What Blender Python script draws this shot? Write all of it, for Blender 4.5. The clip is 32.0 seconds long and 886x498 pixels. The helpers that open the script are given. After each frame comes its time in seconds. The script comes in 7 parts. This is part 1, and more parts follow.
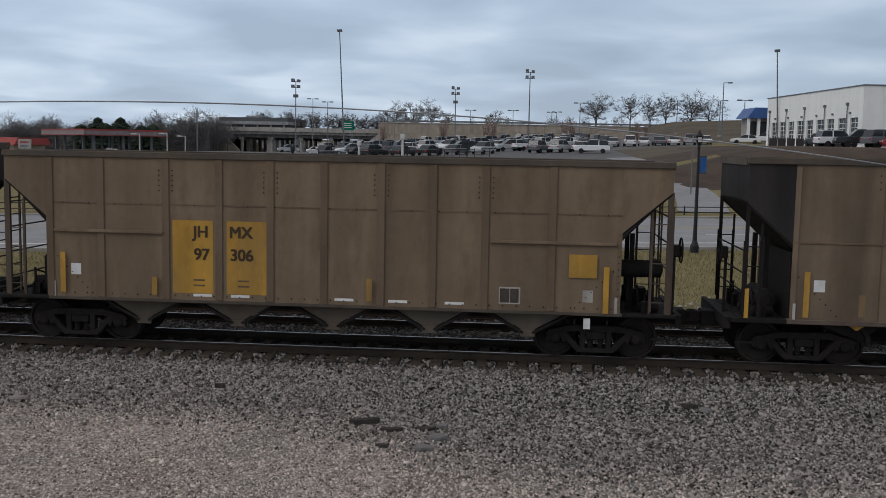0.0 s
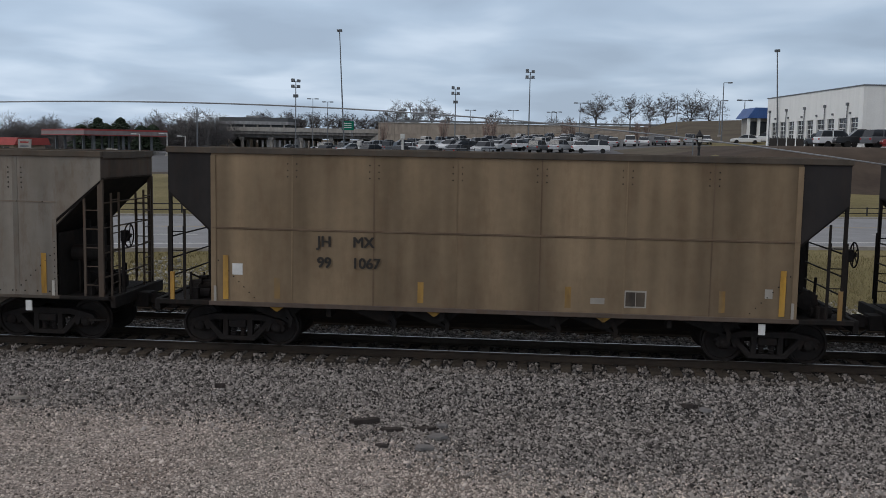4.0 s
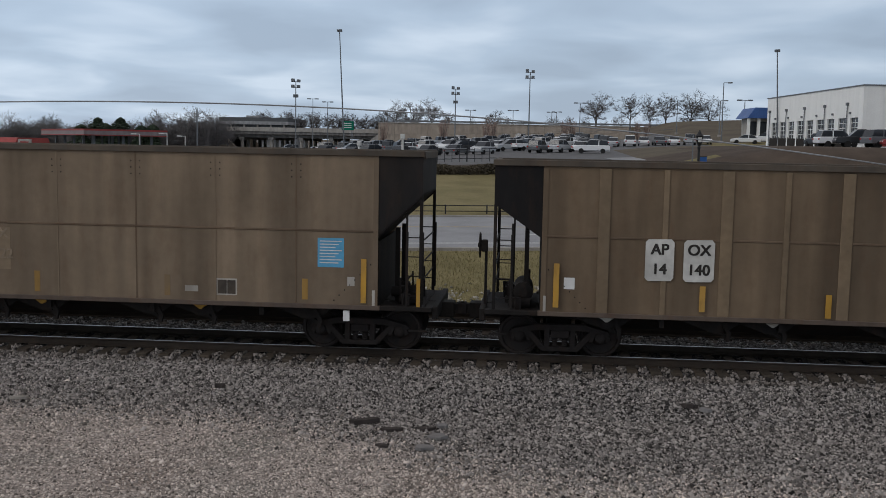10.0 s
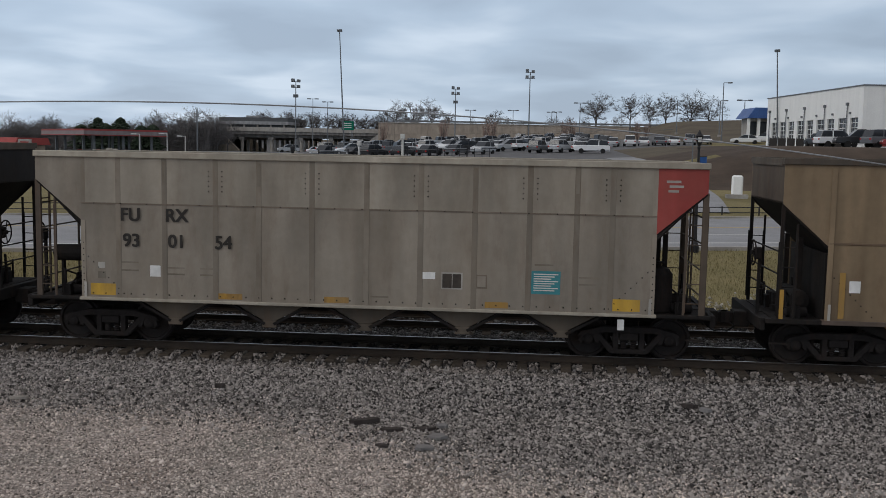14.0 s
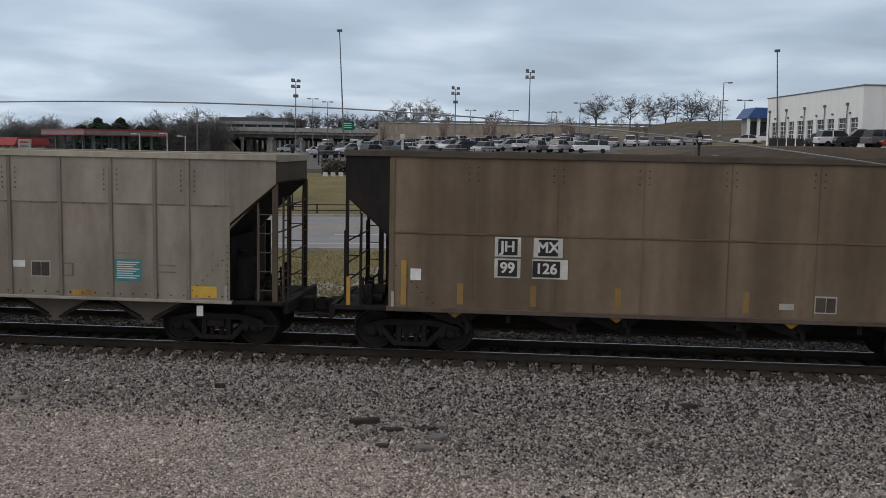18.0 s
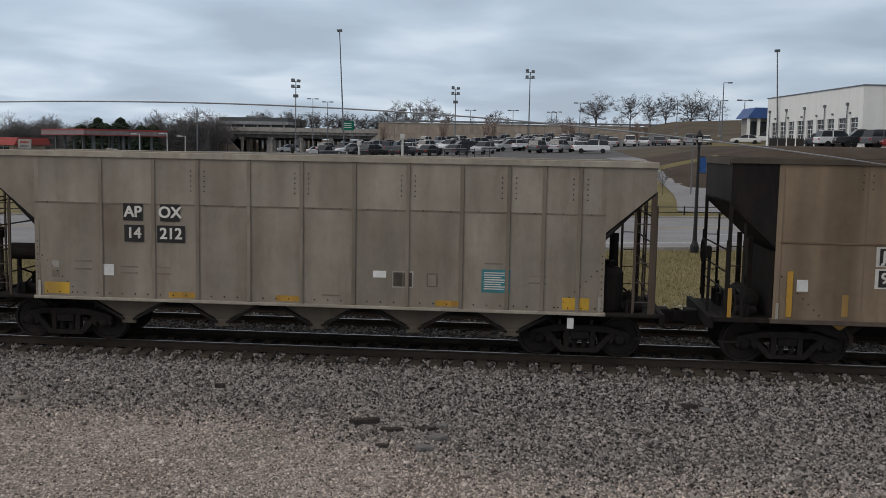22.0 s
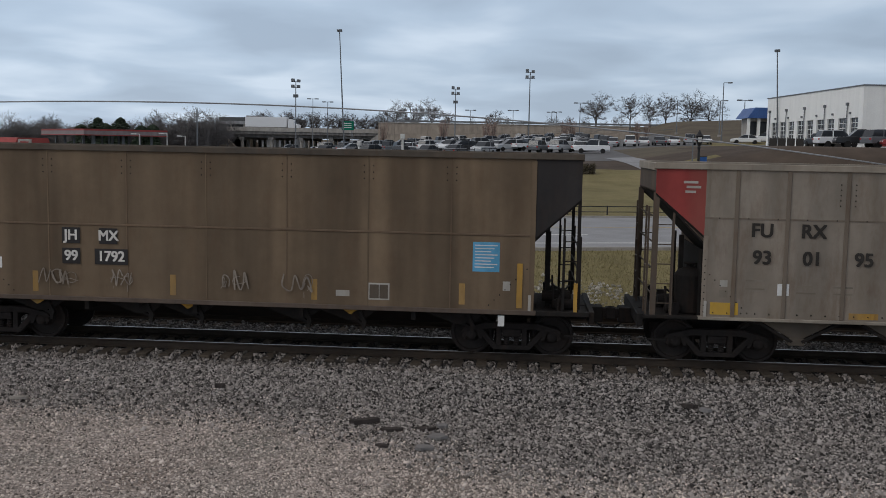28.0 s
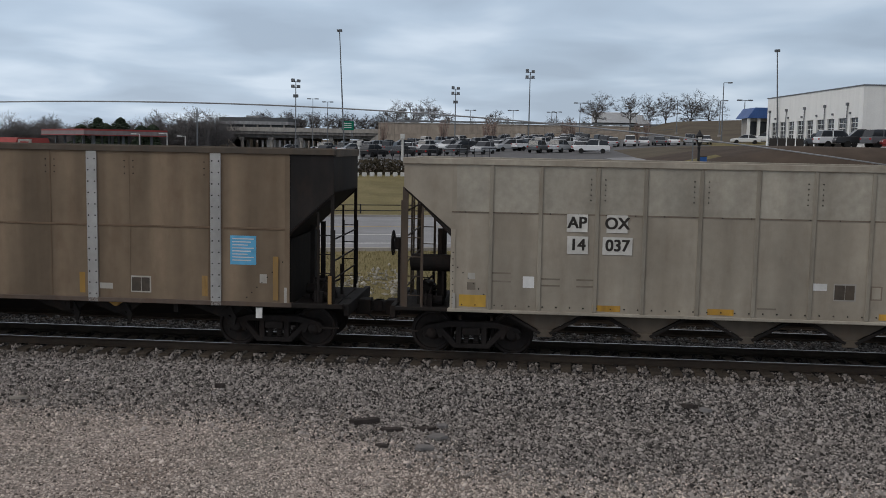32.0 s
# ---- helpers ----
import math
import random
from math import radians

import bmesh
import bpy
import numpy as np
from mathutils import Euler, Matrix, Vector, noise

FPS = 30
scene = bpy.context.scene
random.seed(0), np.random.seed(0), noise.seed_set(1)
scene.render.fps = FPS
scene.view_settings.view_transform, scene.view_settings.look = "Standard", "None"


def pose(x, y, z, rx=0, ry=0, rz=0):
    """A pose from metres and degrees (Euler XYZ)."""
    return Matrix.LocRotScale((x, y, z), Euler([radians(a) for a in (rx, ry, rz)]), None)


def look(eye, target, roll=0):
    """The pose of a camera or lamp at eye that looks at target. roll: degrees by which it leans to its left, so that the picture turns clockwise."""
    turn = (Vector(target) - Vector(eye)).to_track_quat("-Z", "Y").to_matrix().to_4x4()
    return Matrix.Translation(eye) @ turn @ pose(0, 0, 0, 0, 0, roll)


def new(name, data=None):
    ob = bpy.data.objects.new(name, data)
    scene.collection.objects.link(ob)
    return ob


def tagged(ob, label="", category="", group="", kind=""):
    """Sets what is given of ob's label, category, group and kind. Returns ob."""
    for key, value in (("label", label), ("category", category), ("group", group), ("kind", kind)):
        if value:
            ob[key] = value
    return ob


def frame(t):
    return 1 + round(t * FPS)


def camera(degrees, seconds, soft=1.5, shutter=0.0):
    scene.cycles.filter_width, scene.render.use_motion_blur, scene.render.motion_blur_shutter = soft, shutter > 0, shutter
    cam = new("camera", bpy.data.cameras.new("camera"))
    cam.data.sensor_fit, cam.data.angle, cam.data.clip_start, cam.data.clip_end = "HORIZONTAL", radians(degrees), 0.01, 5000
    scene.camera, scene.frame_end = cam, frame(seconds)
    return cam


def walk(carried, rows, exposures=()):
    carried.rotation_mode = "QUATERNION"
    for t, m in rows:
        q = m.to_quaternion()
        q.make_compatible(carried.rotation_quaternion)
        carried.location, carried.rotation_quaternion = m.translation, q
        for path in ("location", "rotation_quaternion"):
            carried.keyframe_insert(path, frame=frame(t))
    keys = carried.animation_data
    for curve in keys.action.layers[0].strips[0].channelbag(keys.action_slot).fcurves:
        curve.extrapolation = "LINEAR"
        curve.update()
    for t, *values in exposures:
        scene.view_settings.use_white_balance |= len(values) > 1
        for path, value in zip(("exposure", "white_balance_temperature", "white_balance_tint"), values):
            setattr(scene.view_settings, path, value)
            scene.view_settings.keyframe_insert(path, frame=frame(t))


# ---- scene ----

# ---------------------------------------------------------------- camera
CAM = (0.0, -22.8, 4.636)
AIM = (CAM[0] - 0.83679, CAM[1] + 9.90974, CAM[2] - 1.04728)
cam = camera(48.0, 32.0, soft=0.78)
# the white balance drifts with the colour of the wagons in view
TONES = [(0.0, 0.0, 6450, 10), (2.0, -0.02, 6370, 10), (7.0, 0.0, 6410, 10), (9.5, 0.0, 6450, 10), (13.5, 0.02, 6480, 10), (16.5, 0.03, 6600, 10), (19.0, 0.03, 6620, 10), (23.0, 0.04, 6720, 10), (25.5, 0.03, 6640, 10), (28.0, 0.02, 6480, 10), (32.0, 0.04, 6580, 10)]
walk(cam, [(0.0, look(CAM, AIM, 1.072)), (32.0, look(CAM, AIM, 1.072))], TONES)

# ---------------------------------------------------------------- sky and light
SUN_ELEVATION, SUN_ROTATION = 38.0, 238.0
world = bpy.data.worlds.new("overcast_sky")
scene.world = world
world.use_nodes = True


def sky_nodes():
    nt = world.node_tree
    nt.nodes.clear()
    n, l = nt.nodes.new, nt.links.new
    out, back = n("ShaderNodeOutputWorld"), n("ShaderNodeBackground")
    sky = n("ShaderNodeTexSky")
    sky.sky_type, sky.sun_disc = "NISHITA", False
    sky.sun_elevation, sky.sun_rotation = radians(SUN_ELEVATION), radians(SUN_ROTATION)
    coord, sep = n("ShaderNodeTexCoord"), n("ShaderNodeSeparateXYZ")
    l(coord.outputs["Generated"], sep.inputs[0])
    up = n("ShaderNodeMath"); up.operation = "MAXIMUM"; up.inputs[1].default_value = 0.0
    l(sep.outputs[2], up.inputs[0])
    lift = n("ShaderNodeMath"); lift.operation = "ADD"; lift.inputs[1].default_value = 0.13
    l(up.outputs[0], lift.inputs[0])
    flat = n("ShaderNodeVectorMath"); flat.operation = "DIVIDE"
    comb = n("ShaderNodeCombineXYZ")
    for i in range(3):
        l(lift.outputs[0], comb.inputs[i])
    l(coord.outputs["Generated"], flat.inputs[0]); l(comb.outputs[0], flat.inputs[1])
    stretch = n("ShaderNodeMapping")
    stretch.inputs["Scale"].default_value = (1.35, 1.2, 0.0)
    stretch.inputs["Location"].default_value = (1.3, 0.6, 0.0)
    l(flat.outputs[0], stretch.inputs[0])
    big = n("ShaderNodeTexNoise")
    big.inputs["Scale"].default_value, big.inputs["Detail"].default_value, big.inputs["Roughness"].default_value = 1.0, 4.0, 0.42
    big.inputs["Distortion"].default_value = 0.3
    l(stretch.outputs[0], big.inputs["Vector"])
    ramp = n("ShaderNodeValToRGB")
    e = ramp.color_ramp.elements
    e[0].position, e[0].color = 0.33, (0.395, 0.490, 0.622, 1)
    e[1].position, e[1].color = 0.66, (0.66, 0.77, 0.91, 1)
    mid = e.new(0.5); mid.color = (0.487, 0.602, 0.752, 1)
    l(big.outputs["Fac"], ramp.inputs[0])
    # an overcast sky brightens towards the zenith
    gain = n("ShaderNodeMapRange")
    gain.inputs["From Min"].default_value, gain.inputs["From Max"].default_value = 0.12, 0.8
    gain.inputs["To Min"].default_value, gain.inputs["To Max"].default_value = 1.0, 0.82
    l(up.outputs[0], gain.inputs["Value"])
    cloud = n("ShaderNodeVectorMath"); cloud.operation = "SCALE"
    l(ramp.outputs[0], cloud.inputs[0]); l(gain.outputs[0], cloud.inputs["Scale"])
    pale = n("ShaderNodeMix"); pale.data_type = "RGBA"
    zen = n("ShaderNodeMapRange")
    zen.inputs["From Min"].default_value, zen.inputs["From Max"].default_value = 0.16, 0.45
    l(up.outputs[0], zen.inputs["Value"]); l(zen.outputs[0], pale.inputs[0])
    l(cloud.outputs[0], pale.inputs[6])
    white = n("ShaderNodeVectorMath"); white.operation = "MULTIPLY"; white.inputs[1].default_value = (1.24, 1.0, 0.83)
    l(cloud.outputs[0], white.inputs[0]); l(white.outputs[0], pale.inputs[7])
    thin = n("ShaderNodeVectorMath"); thin.operation = "SCALE"; thin.inputs["Scale"].default_value = 0.08
    l(sky.outputs[0], thin.inputs[0])
    mix = n("ShaderNodeMix"); mix.data_type = "RGBA"; mix.inputs[0].default_value = 0.88
    l(thin.outputs[0], mix.inputs[6]); l(pale.outputs[2], mix.inputs[7])
    # the cloud is thinner, and so brighter, on the side where the sun stands
    side = n("ShaderNodeMapRange")
    side.inputs["From Min"].default_value, side.inputs["From Max"].default_value = -0.5, 0.5
    side.inputs["To Min"].default_value, side.inputs["To Max"].default_value = 1.05, 0.86
    l(sep.outputs[0], side.inputs["Value"])
    lean = n("ShaderNodeVectorMath"); lean.operation = "SCALE"
    l(mix.outputs[2], lean.inputs[0]); l(side.outputs[0], lean.inputs["Scale"])
    l(lean.outputs[0], back.inputs[0])
    back.inputs[1].default_value = 1.0
    l(back.outputs[0], out.inputs[0])


sky_nodes()
sun = new("sun", bpy.data.lights.new("sun", "SUN"))
sun.data.energy, sun.data.angle, sun.data.color = 0.7, radians(25), (1.0, 0.97, 0.93)
_a, _e = radians(SUN_ROTATION), radians(SUN_ELEVATION)
sun.matrix_world = look((60 * math.sin(_a), 60 * math.cos(_a), 60 * math.tan(_e)), (0, 0, 0))
scene.view_settings.exposure = 0.0

# ---------------------------------------------------------------- materials
MATS = {}


def material(name, colour, rough=0.8, metal=0.0, grain=0.12, scale=6.0, big=0.15, bump=0.0, bump_scale=40.0, streak=0.0, rust=0.0, dust=0.0, tint=0.0, spec=0.3):
    """A weathered surface: two scales of mottling, vertical rain streaks, rust patches, dust towards brown."""
    if name in MATS:
        return MATS[name]
    m = bpy.data.materials.new(name)
    m.use_nodes = True
    nt = m.node_tree
    n, l = nt.nodes.new, nt.links.new
    bsdf = nt.nodes["Principled BSDF"]
    bsdf.inputs["Roughness"].default_value, bsdf.inputs["Metallic"].default_value = rough, metal
    bsdf.inputs["Specular IOR Level"].default_value = spec
    coord, info = n("ShaderNodeTexCoord"), n("ShaderNodeObjectInfo")
    shift = n("ShaderNodeVectorMath"); shift.operation = "MULTIPLY_ADD"
    wide = n("ShaderNodeCombineXYZ")
    own = n("ShaderNodeMath"); own.operation = "MULTIPLY"
    l(info.outputs["Random"], own.inputs[0]); l(info.outputs["Alpha"], own.inputs[1])
    l(own.outputs[0], wide.inputs[0]); l(own.outputs[0], wide.inputs[1])
    l(wide.outputs[0], shift.inputs[0]); shift.inputs[1].default_value = (61.0, 37.0, 0.0)
    # a panel carries its place on the wagon, so that stains run on across the seams
    place = n("ShaderNodeVectorMath"); place.operation = "ADD"
    l(coord.outputs["Object"], place.inputs[0]); l(info.outputs["Color"], place.inputs[1])
    l(place.outputs[0], shift.inputs[2])

    def noise_at(s, detail, stretch=(1, 1, 1), rough_=0.6):
        mp = n("ShaderNodeMapping"); mp.inputs["Scale"].default_value = stretch
        l(shift.outputs[0], mp.inputs[0])
        t = n("ShaderNodeTexNoise")
        t.inputs["Scale"].default_value, t.inputs["Detail"].default_value, t.inputs["Roughness"].default_value = s, detail, rough_
        l(mp.outputs[0], t.inputs["Vector"])
        return t.outputs["Fac"]

    def spread(fac, lo, hi, a=0.3, b=0.7):
        r = n("ShaderNodeMapRange")
        r.inputs["From Min"].default_value, r.inputs["From Max"].default_value = a, b
        r.inputs["To Min"].default_value, r.inputs["To Max"].default_value = lo, hi
        l(fac, r.inputs["Value"])
        return r.outputs[0]

    def times(a, b):
        t = n("ShaderNodeMath"); t.operation = "MULTIPLY"
        l(a, t.inputs[0]); l(b, t.inputs[1])
        return t.outputs[0]

    def blend(fac, a, colour_b):
        x = n("ShaderNodeMix"); x.data_type = "RGBA"
        l(fac, x.inputs[0]); l(a, x.inputs[6]); x.inputs[7].default_value = (*colour_b, 1)
        return x.outputs[2]

    if streak >= 0.2:
        grain *= 0.45
    value = spread(noise_at(scale, 6), 1 - grain, 1 + grain)
    if big:
        value = times(value, spread(noise_at(0.55, 3), 1 - big, 1 + big))
    if streak:
        value = times(value, spread(noise_at(1.25, 2, (1, 1, 0.07), 0.5), 1 - streak, 1 + streak * 0.6, 0.34, 0.66))
        value = times(value, spread(noise_at(4.0, 2, (1, 1, 0.10), 0.5), 1 - streak * 0.25, 1 + streak * 0.15, 0.34, 0.66))
    if tint:
        value = times(value, spread(info.outputs["Random"], 1 - tint, 1 + tint, 0, 1))
    rgb = n("ShaderNodeVectorMath"); rgb.operation = "SCALE"
    rgb.inputs[0].default_value = colour
    l(value, rgb.inputs["Scale"])
    col = rgb.outputs[0]
    if dust:
        col = blend(spread(noise_at(1.3, 5, (1, 1, 0.35)), 0, dust, 0.42, 0.68), col, (0.17, 0.13, 0.09))
    if rust:
        col = blend(spread(noise_at(3.4, 8, (1, 1, 0.3), 0.7), 0, rust, 0.5, 0.68), col, (0.105, 0.052, 0.026))
    l(col, bsdf.inputs["Base Color"])
    if bump:
        bp = n("ShaderNodeBump")
        bp.inputs["Strength"].default_value, bp.inputs["Distance"].default_value = bump, 0.02
        l(noise_at(bump_scale, 4), bp.inputs["Height"])
        l(bp.outputs[0], bsdf.inputs["Normal"])
    MATS[name] = m
    return m


BROWN = material("weathered_brown_paint", (0.208, 0.156, 0.106), 0.75, streak=0.34, rust=0.22, dust=0.2, tint=0.03)
BROWN_PALE = material("sun_bleached_brown_paint", (0.240, 0.178, 0.120), 0.75, streak=0.34, rust=0.22, dust=0.2, tint=0.03)
BROWN_DIM = material("sooty_brown_paint", (0.178, 0.132, 0.090), 0.75, streak=0.34, rust=0.22, dust=0.2, tint=0.03)
BROWN_RED = material("dark_red_brown_paint", (0.092, 0.063, 0.043), 0.75, streak=0.28, rust=0.4, dust=0.3)
BROWN_DARK = material("dark_brown_paint", (0.160, 0.114, 0.072), 0.75, streak=0.34, rust=0.22, dust=0.2)
BROWN_WARM = material("olive_brown_paint", (0.228, 0.166, 0.102), 0.75, streak=0.34, rust=0.22, dust=0.2)
TAN = material("dusty_tan_paint", (0.196, 0.142, 0.092), 0.75, streak=0.24, rust=0.3, dust=0.3)
GREY = material("weathered_grey_paint", (0.282, 0.248, 0.202), 0.72, streak=0.2, rust=0.2, dust=0.36, tint=0.03)
GREY_WARM = material("brown_stained_grey_paint", (0.248, 0.213, 0.174), 0.74, streak=0.24, rust=0.36, dust=0.45, tint=0.03)
GREY_PALE = material("clean_pale_grey_paint", (0.345, 0.308, 0.248), 0.72, streak=0.2, rust=0.14, dust=0.25, tint=0.03)
GREY_STAIN = material("faint_grey_stain", (0.225, 0.195, 0.155), 0.8, streak=0.2, rust=0.3, dust=0.4)
GREY_RUSTY = material("rust_streaked_grey_paint", (0.238, 0.216, 0.184), 0.78, streak=0.26, rust=0.42, dust=0.4)
GREY_DARK = material("grimy_grey_paint", (0.206, 0.180, 0.145), 0.75, streak=0.22, rust=0.25, dust=0.4)
GREY_BROWN = material("sooty_grey_brown_paint", (0.185, 0.150, 0.118), 0.78, streak=0.22, rust=0.3, dust=0.35)
RIM_DARK = material("sooty_rim_paint", (0.078, 0.066, 0.054), 0.8, streak=0.15, rust=0.3, dust=0.3)
SEAM = material("rust_stained_seam", (0.150, 0.105, 0.070), 0.85, streak=0.2, rust=0.4)
GREY_SEAM = material("dirty_grey_seam", (0.19, 0.155, 0.122), 0.85, streak=0.2, rust=0.3)
GREY_RIM = material("pale_grey_rim_paint", (0.37, 0.335, 0.275), 0.7, streak=0.12, rust=0.12, dust=0.25)
BLACK = material("faded_black_paint", (0.024, 0.0225, 0.023), 0.75, streak=0.25, rust=0.10, dust=0.07, tint=0.45, spec=0.15)
END_STEEL = material("sooty_end_steel", (0.085, 0.066, 0.052), 0.8, rust=0.4, dust=0.25, grain=0.25, streak=0.2)
GRIME = material("grimy_dark_steel", (0.016, 0.0145, 0.014), 0.8, rust=0.13, dust=0.04, grain=0.2, spec=0.15)
TRUCK = material("greasy_cast_steel", (0.022, 0.0195, 0.019), 0.85, rust=0.10, dust=0.03, grain=0.25, bump=0.2, spec=0.12)
WHEEL = material("worn_wheel_steel", (0.024, 0.020, 0.0185), 0.7, rust=0.14, grain=0.2, spec=0.2)
# dusty body paint, darkened in colour for the shade below the wagon
CHUTE = material("dusty_shaded_chute_paint", (0.105, 0.088, 0.070), 0.85, streak=0.2, rust=0.3, dust=0.3)
GHOST = material("faded_ghost_lettering", (0.268, 0.210, 0.148), 0.75, grain=0.3, dust=0.5)
OVERPAINT = material("paler_overpainted_patch", (0.232, 0.174, 0.114), 0.75, streak=0.12, dust=0.3)
YELLOW = material("dirty_yellow_marking", (0.52, 0.29, 0.045), 0.7, streak=0.25, rust=0.45, dust=0.62)
YELLOW_FADED = material("faded_ochre_marking", (0.36, 0.215, 0.06), 0.75, streak=0.25, rust=0.4, dust=0.75)
YELLOW_BRIGHT = material("bright_yellow_marking", (0.66, 0.40, 0.05), 0.7, streak=0.2, rust=0.2, dust=0.38)
RUSTY_SILL = material("rust_stained_sill", (0.105, 0.080, 0.066), 0.85, rust=0.35, dust=0.3, streak=0.1)
YELLOW_PANEL = material("faded_yellow_panel", (0.47, 0.262, 0.043), 0.7, streak=0.22, rust=0.3, dust=0.3)
WHITE = material("white_marking", (0.74, 0.74, 0.72), 0.6, streak=0.1, dust=0.1)
OFFWHITE = material("dusty_white_marking", (0.42, 0.40, 0.36), 0.7, streak=0.2, dust=0.35)
LETTER_WHITE = material("white_lettering", (0.66, 0.64, 0.60), 0.6, dust=0.15)
LETTER_DARK = material("black_lettering", (0.030, 0.026, 0.022), 0.6)
PLATE_BLACK = material("black_number_patch", (0.024, 0.022, 0.022), 0.5)
STENCIL_FIELD = material("worn_stencil_field", (0.055, 0.046, 0.038), 0.7, grain=0.3, dust=0.4)
PLATE_WHITE = material("white_number_patch", (0.60, 0.59, 0.55), 0.6, streak=0.1, dust=0.15)
BLUE_STICKER = material("blue_notice_film", (0.10, 0.35, 0.56), 0.4, streak=0.08)
TEAL_STICKER = material("teal_notice_film", (0.045, 0.24, 0.27), 0.5, streak=0.15, dust=0.2)
RED_PAINT = material("faded_red_paint", (0.30, 0.050, 0.044), 0.65, streak=0.2, dust=0.2)
BLUE_PAINT = material("faded_blue_paint", (0.035, 0.20, 0.42), 0.65, streak=0.18, dust=0.2)
STRAP = material("galvanised_strap", (0.36, 0.36, 0.35), 0.5, metal=0.25, grain=0.2, dust=0.2, streak=0.2)
RUBBER = material("black_rubber", (0.02, 0.02, 0.02), 0.7)
SPRAY = material("white_spray_paint", (0.40, 0.38, 0.36), 0.7, grain=0.3)
SPRAY_FAINT = material("faint_grey_spray_paint", (0.25, 0.215, 0.18), 0.75, grain=0.3, dust=0.4)
SPRAY_DARK = material("black_spray_paint", (0.07, 0.06, 0.05), 0.7, grain=0.3)
RAIL_TOP = material("polished_rail_steel", (0.26, 0.25, 0.245), 0.35, metal=0.8)
RAIL_SIDE = material("rusty_rail_web", (0.043, 0.035, 0.029), 0.9, rust=0.15, dust=0.12, spec=0.1)
TIE = material("oily_timber_tie", (0.060, 0.050, 0.041), 0.95, grain=0.3, scale=14, dust=0.2, bump=0.4, spec=0.1)
ASPHALT = material("worn_asphalt", (0.27, 0.272, 0.28), 0.9, grain=0.15, scale=30, big=0.12, bump=0.15, bump_scale=120)
LOT = material("parking_lot_asphalt", (0.12, 0.12, 0.122), 0.9, grain=0.15, scale=8)
LINE_WHITE = material("white_road_paint", (0.62, 0.62, 0.60), 0.7)
LINE_YELLOW = material("yellow_road_paint", (0.50, 0.34, 0.06), 0.7)
CONCRETE = material("pale_concrete", (0.36, 0.34, 0.31), 0.9, grain=0.1, streak=0.12, bump=0.1)
CONCRETE_DARK = material("stained_concrete", (0.22, 0.21, 0.20), 0.9, grain=0.15, streak=0.2)
WALL_TAN = material("tan_block_wall", (0.35, 0.295, 0.24), 0.9, grain=0.1, streak=0.12, bump=0.2)
WHITE_PANEL = material("white_wall_panel", (0.86, 0.86, 0.83), 0.7, grain=0.03, big=0.03, streak=0.03)
STEEL_POLE = material("galvanised_pole", (0.17, 0.18, 0.19), 0.55, metal=0.3)
DARK_POLE = material("black_pole_paint", (0.02, 0.02, 0.022), 0.5)
WHITE_POLE = material("white_pole_paint", (0.62, 0.62, 0.60), 0.6)
GLASS = material("dark_window_glass", (0.035, 0.04, 0.047), 0.15, spec=0.4)
ROOF_RED = material("red_fascia", (0.33, 0.06, 0.055), 0.6)
ROOF_BLUE = material("blue_metal_roof", (0.045, 0.105, 0.29), 0.45)
SIGN_GREEN = material("green_sign_sheet", (0.0, 0.14, 0.085), 0.5)
SIGN_BLUE = material("blue_banner_cloth", (0.03, 0.10, 0.30), 0.8)
BARK = material("grey_brown_bark", (0.105, 0.096, 0.092), 0.9, grain=0.3, scale=12)
TWIG = material("bare_twigs", (0.155, 0.146, 0.145), 0.9)
TWIG_RED = material("reddish_bare_twigs", (0.30, 0.215, 0.18), 0.9)
EVERGREEN = material("dark_evergreen_needles", (0.030, 0.045, 0.026), 0.9, grain=0.4)
CABLE = material("grey_cable_sheath", (0.27, 0.28, 0.29), 0.6)
HEDGE = material("clipped_brown_hedge", (0.075, 0.062, 0.042), 0.95, grain=0.4)
FAINT = material("worn_dark_lettering", (0.085, 0.07, 0.055), 0.7, grain=0.3)
BROWN_INK = material("dark_brown_lettering", (0.055, 0.036, 0.02), 0.7)


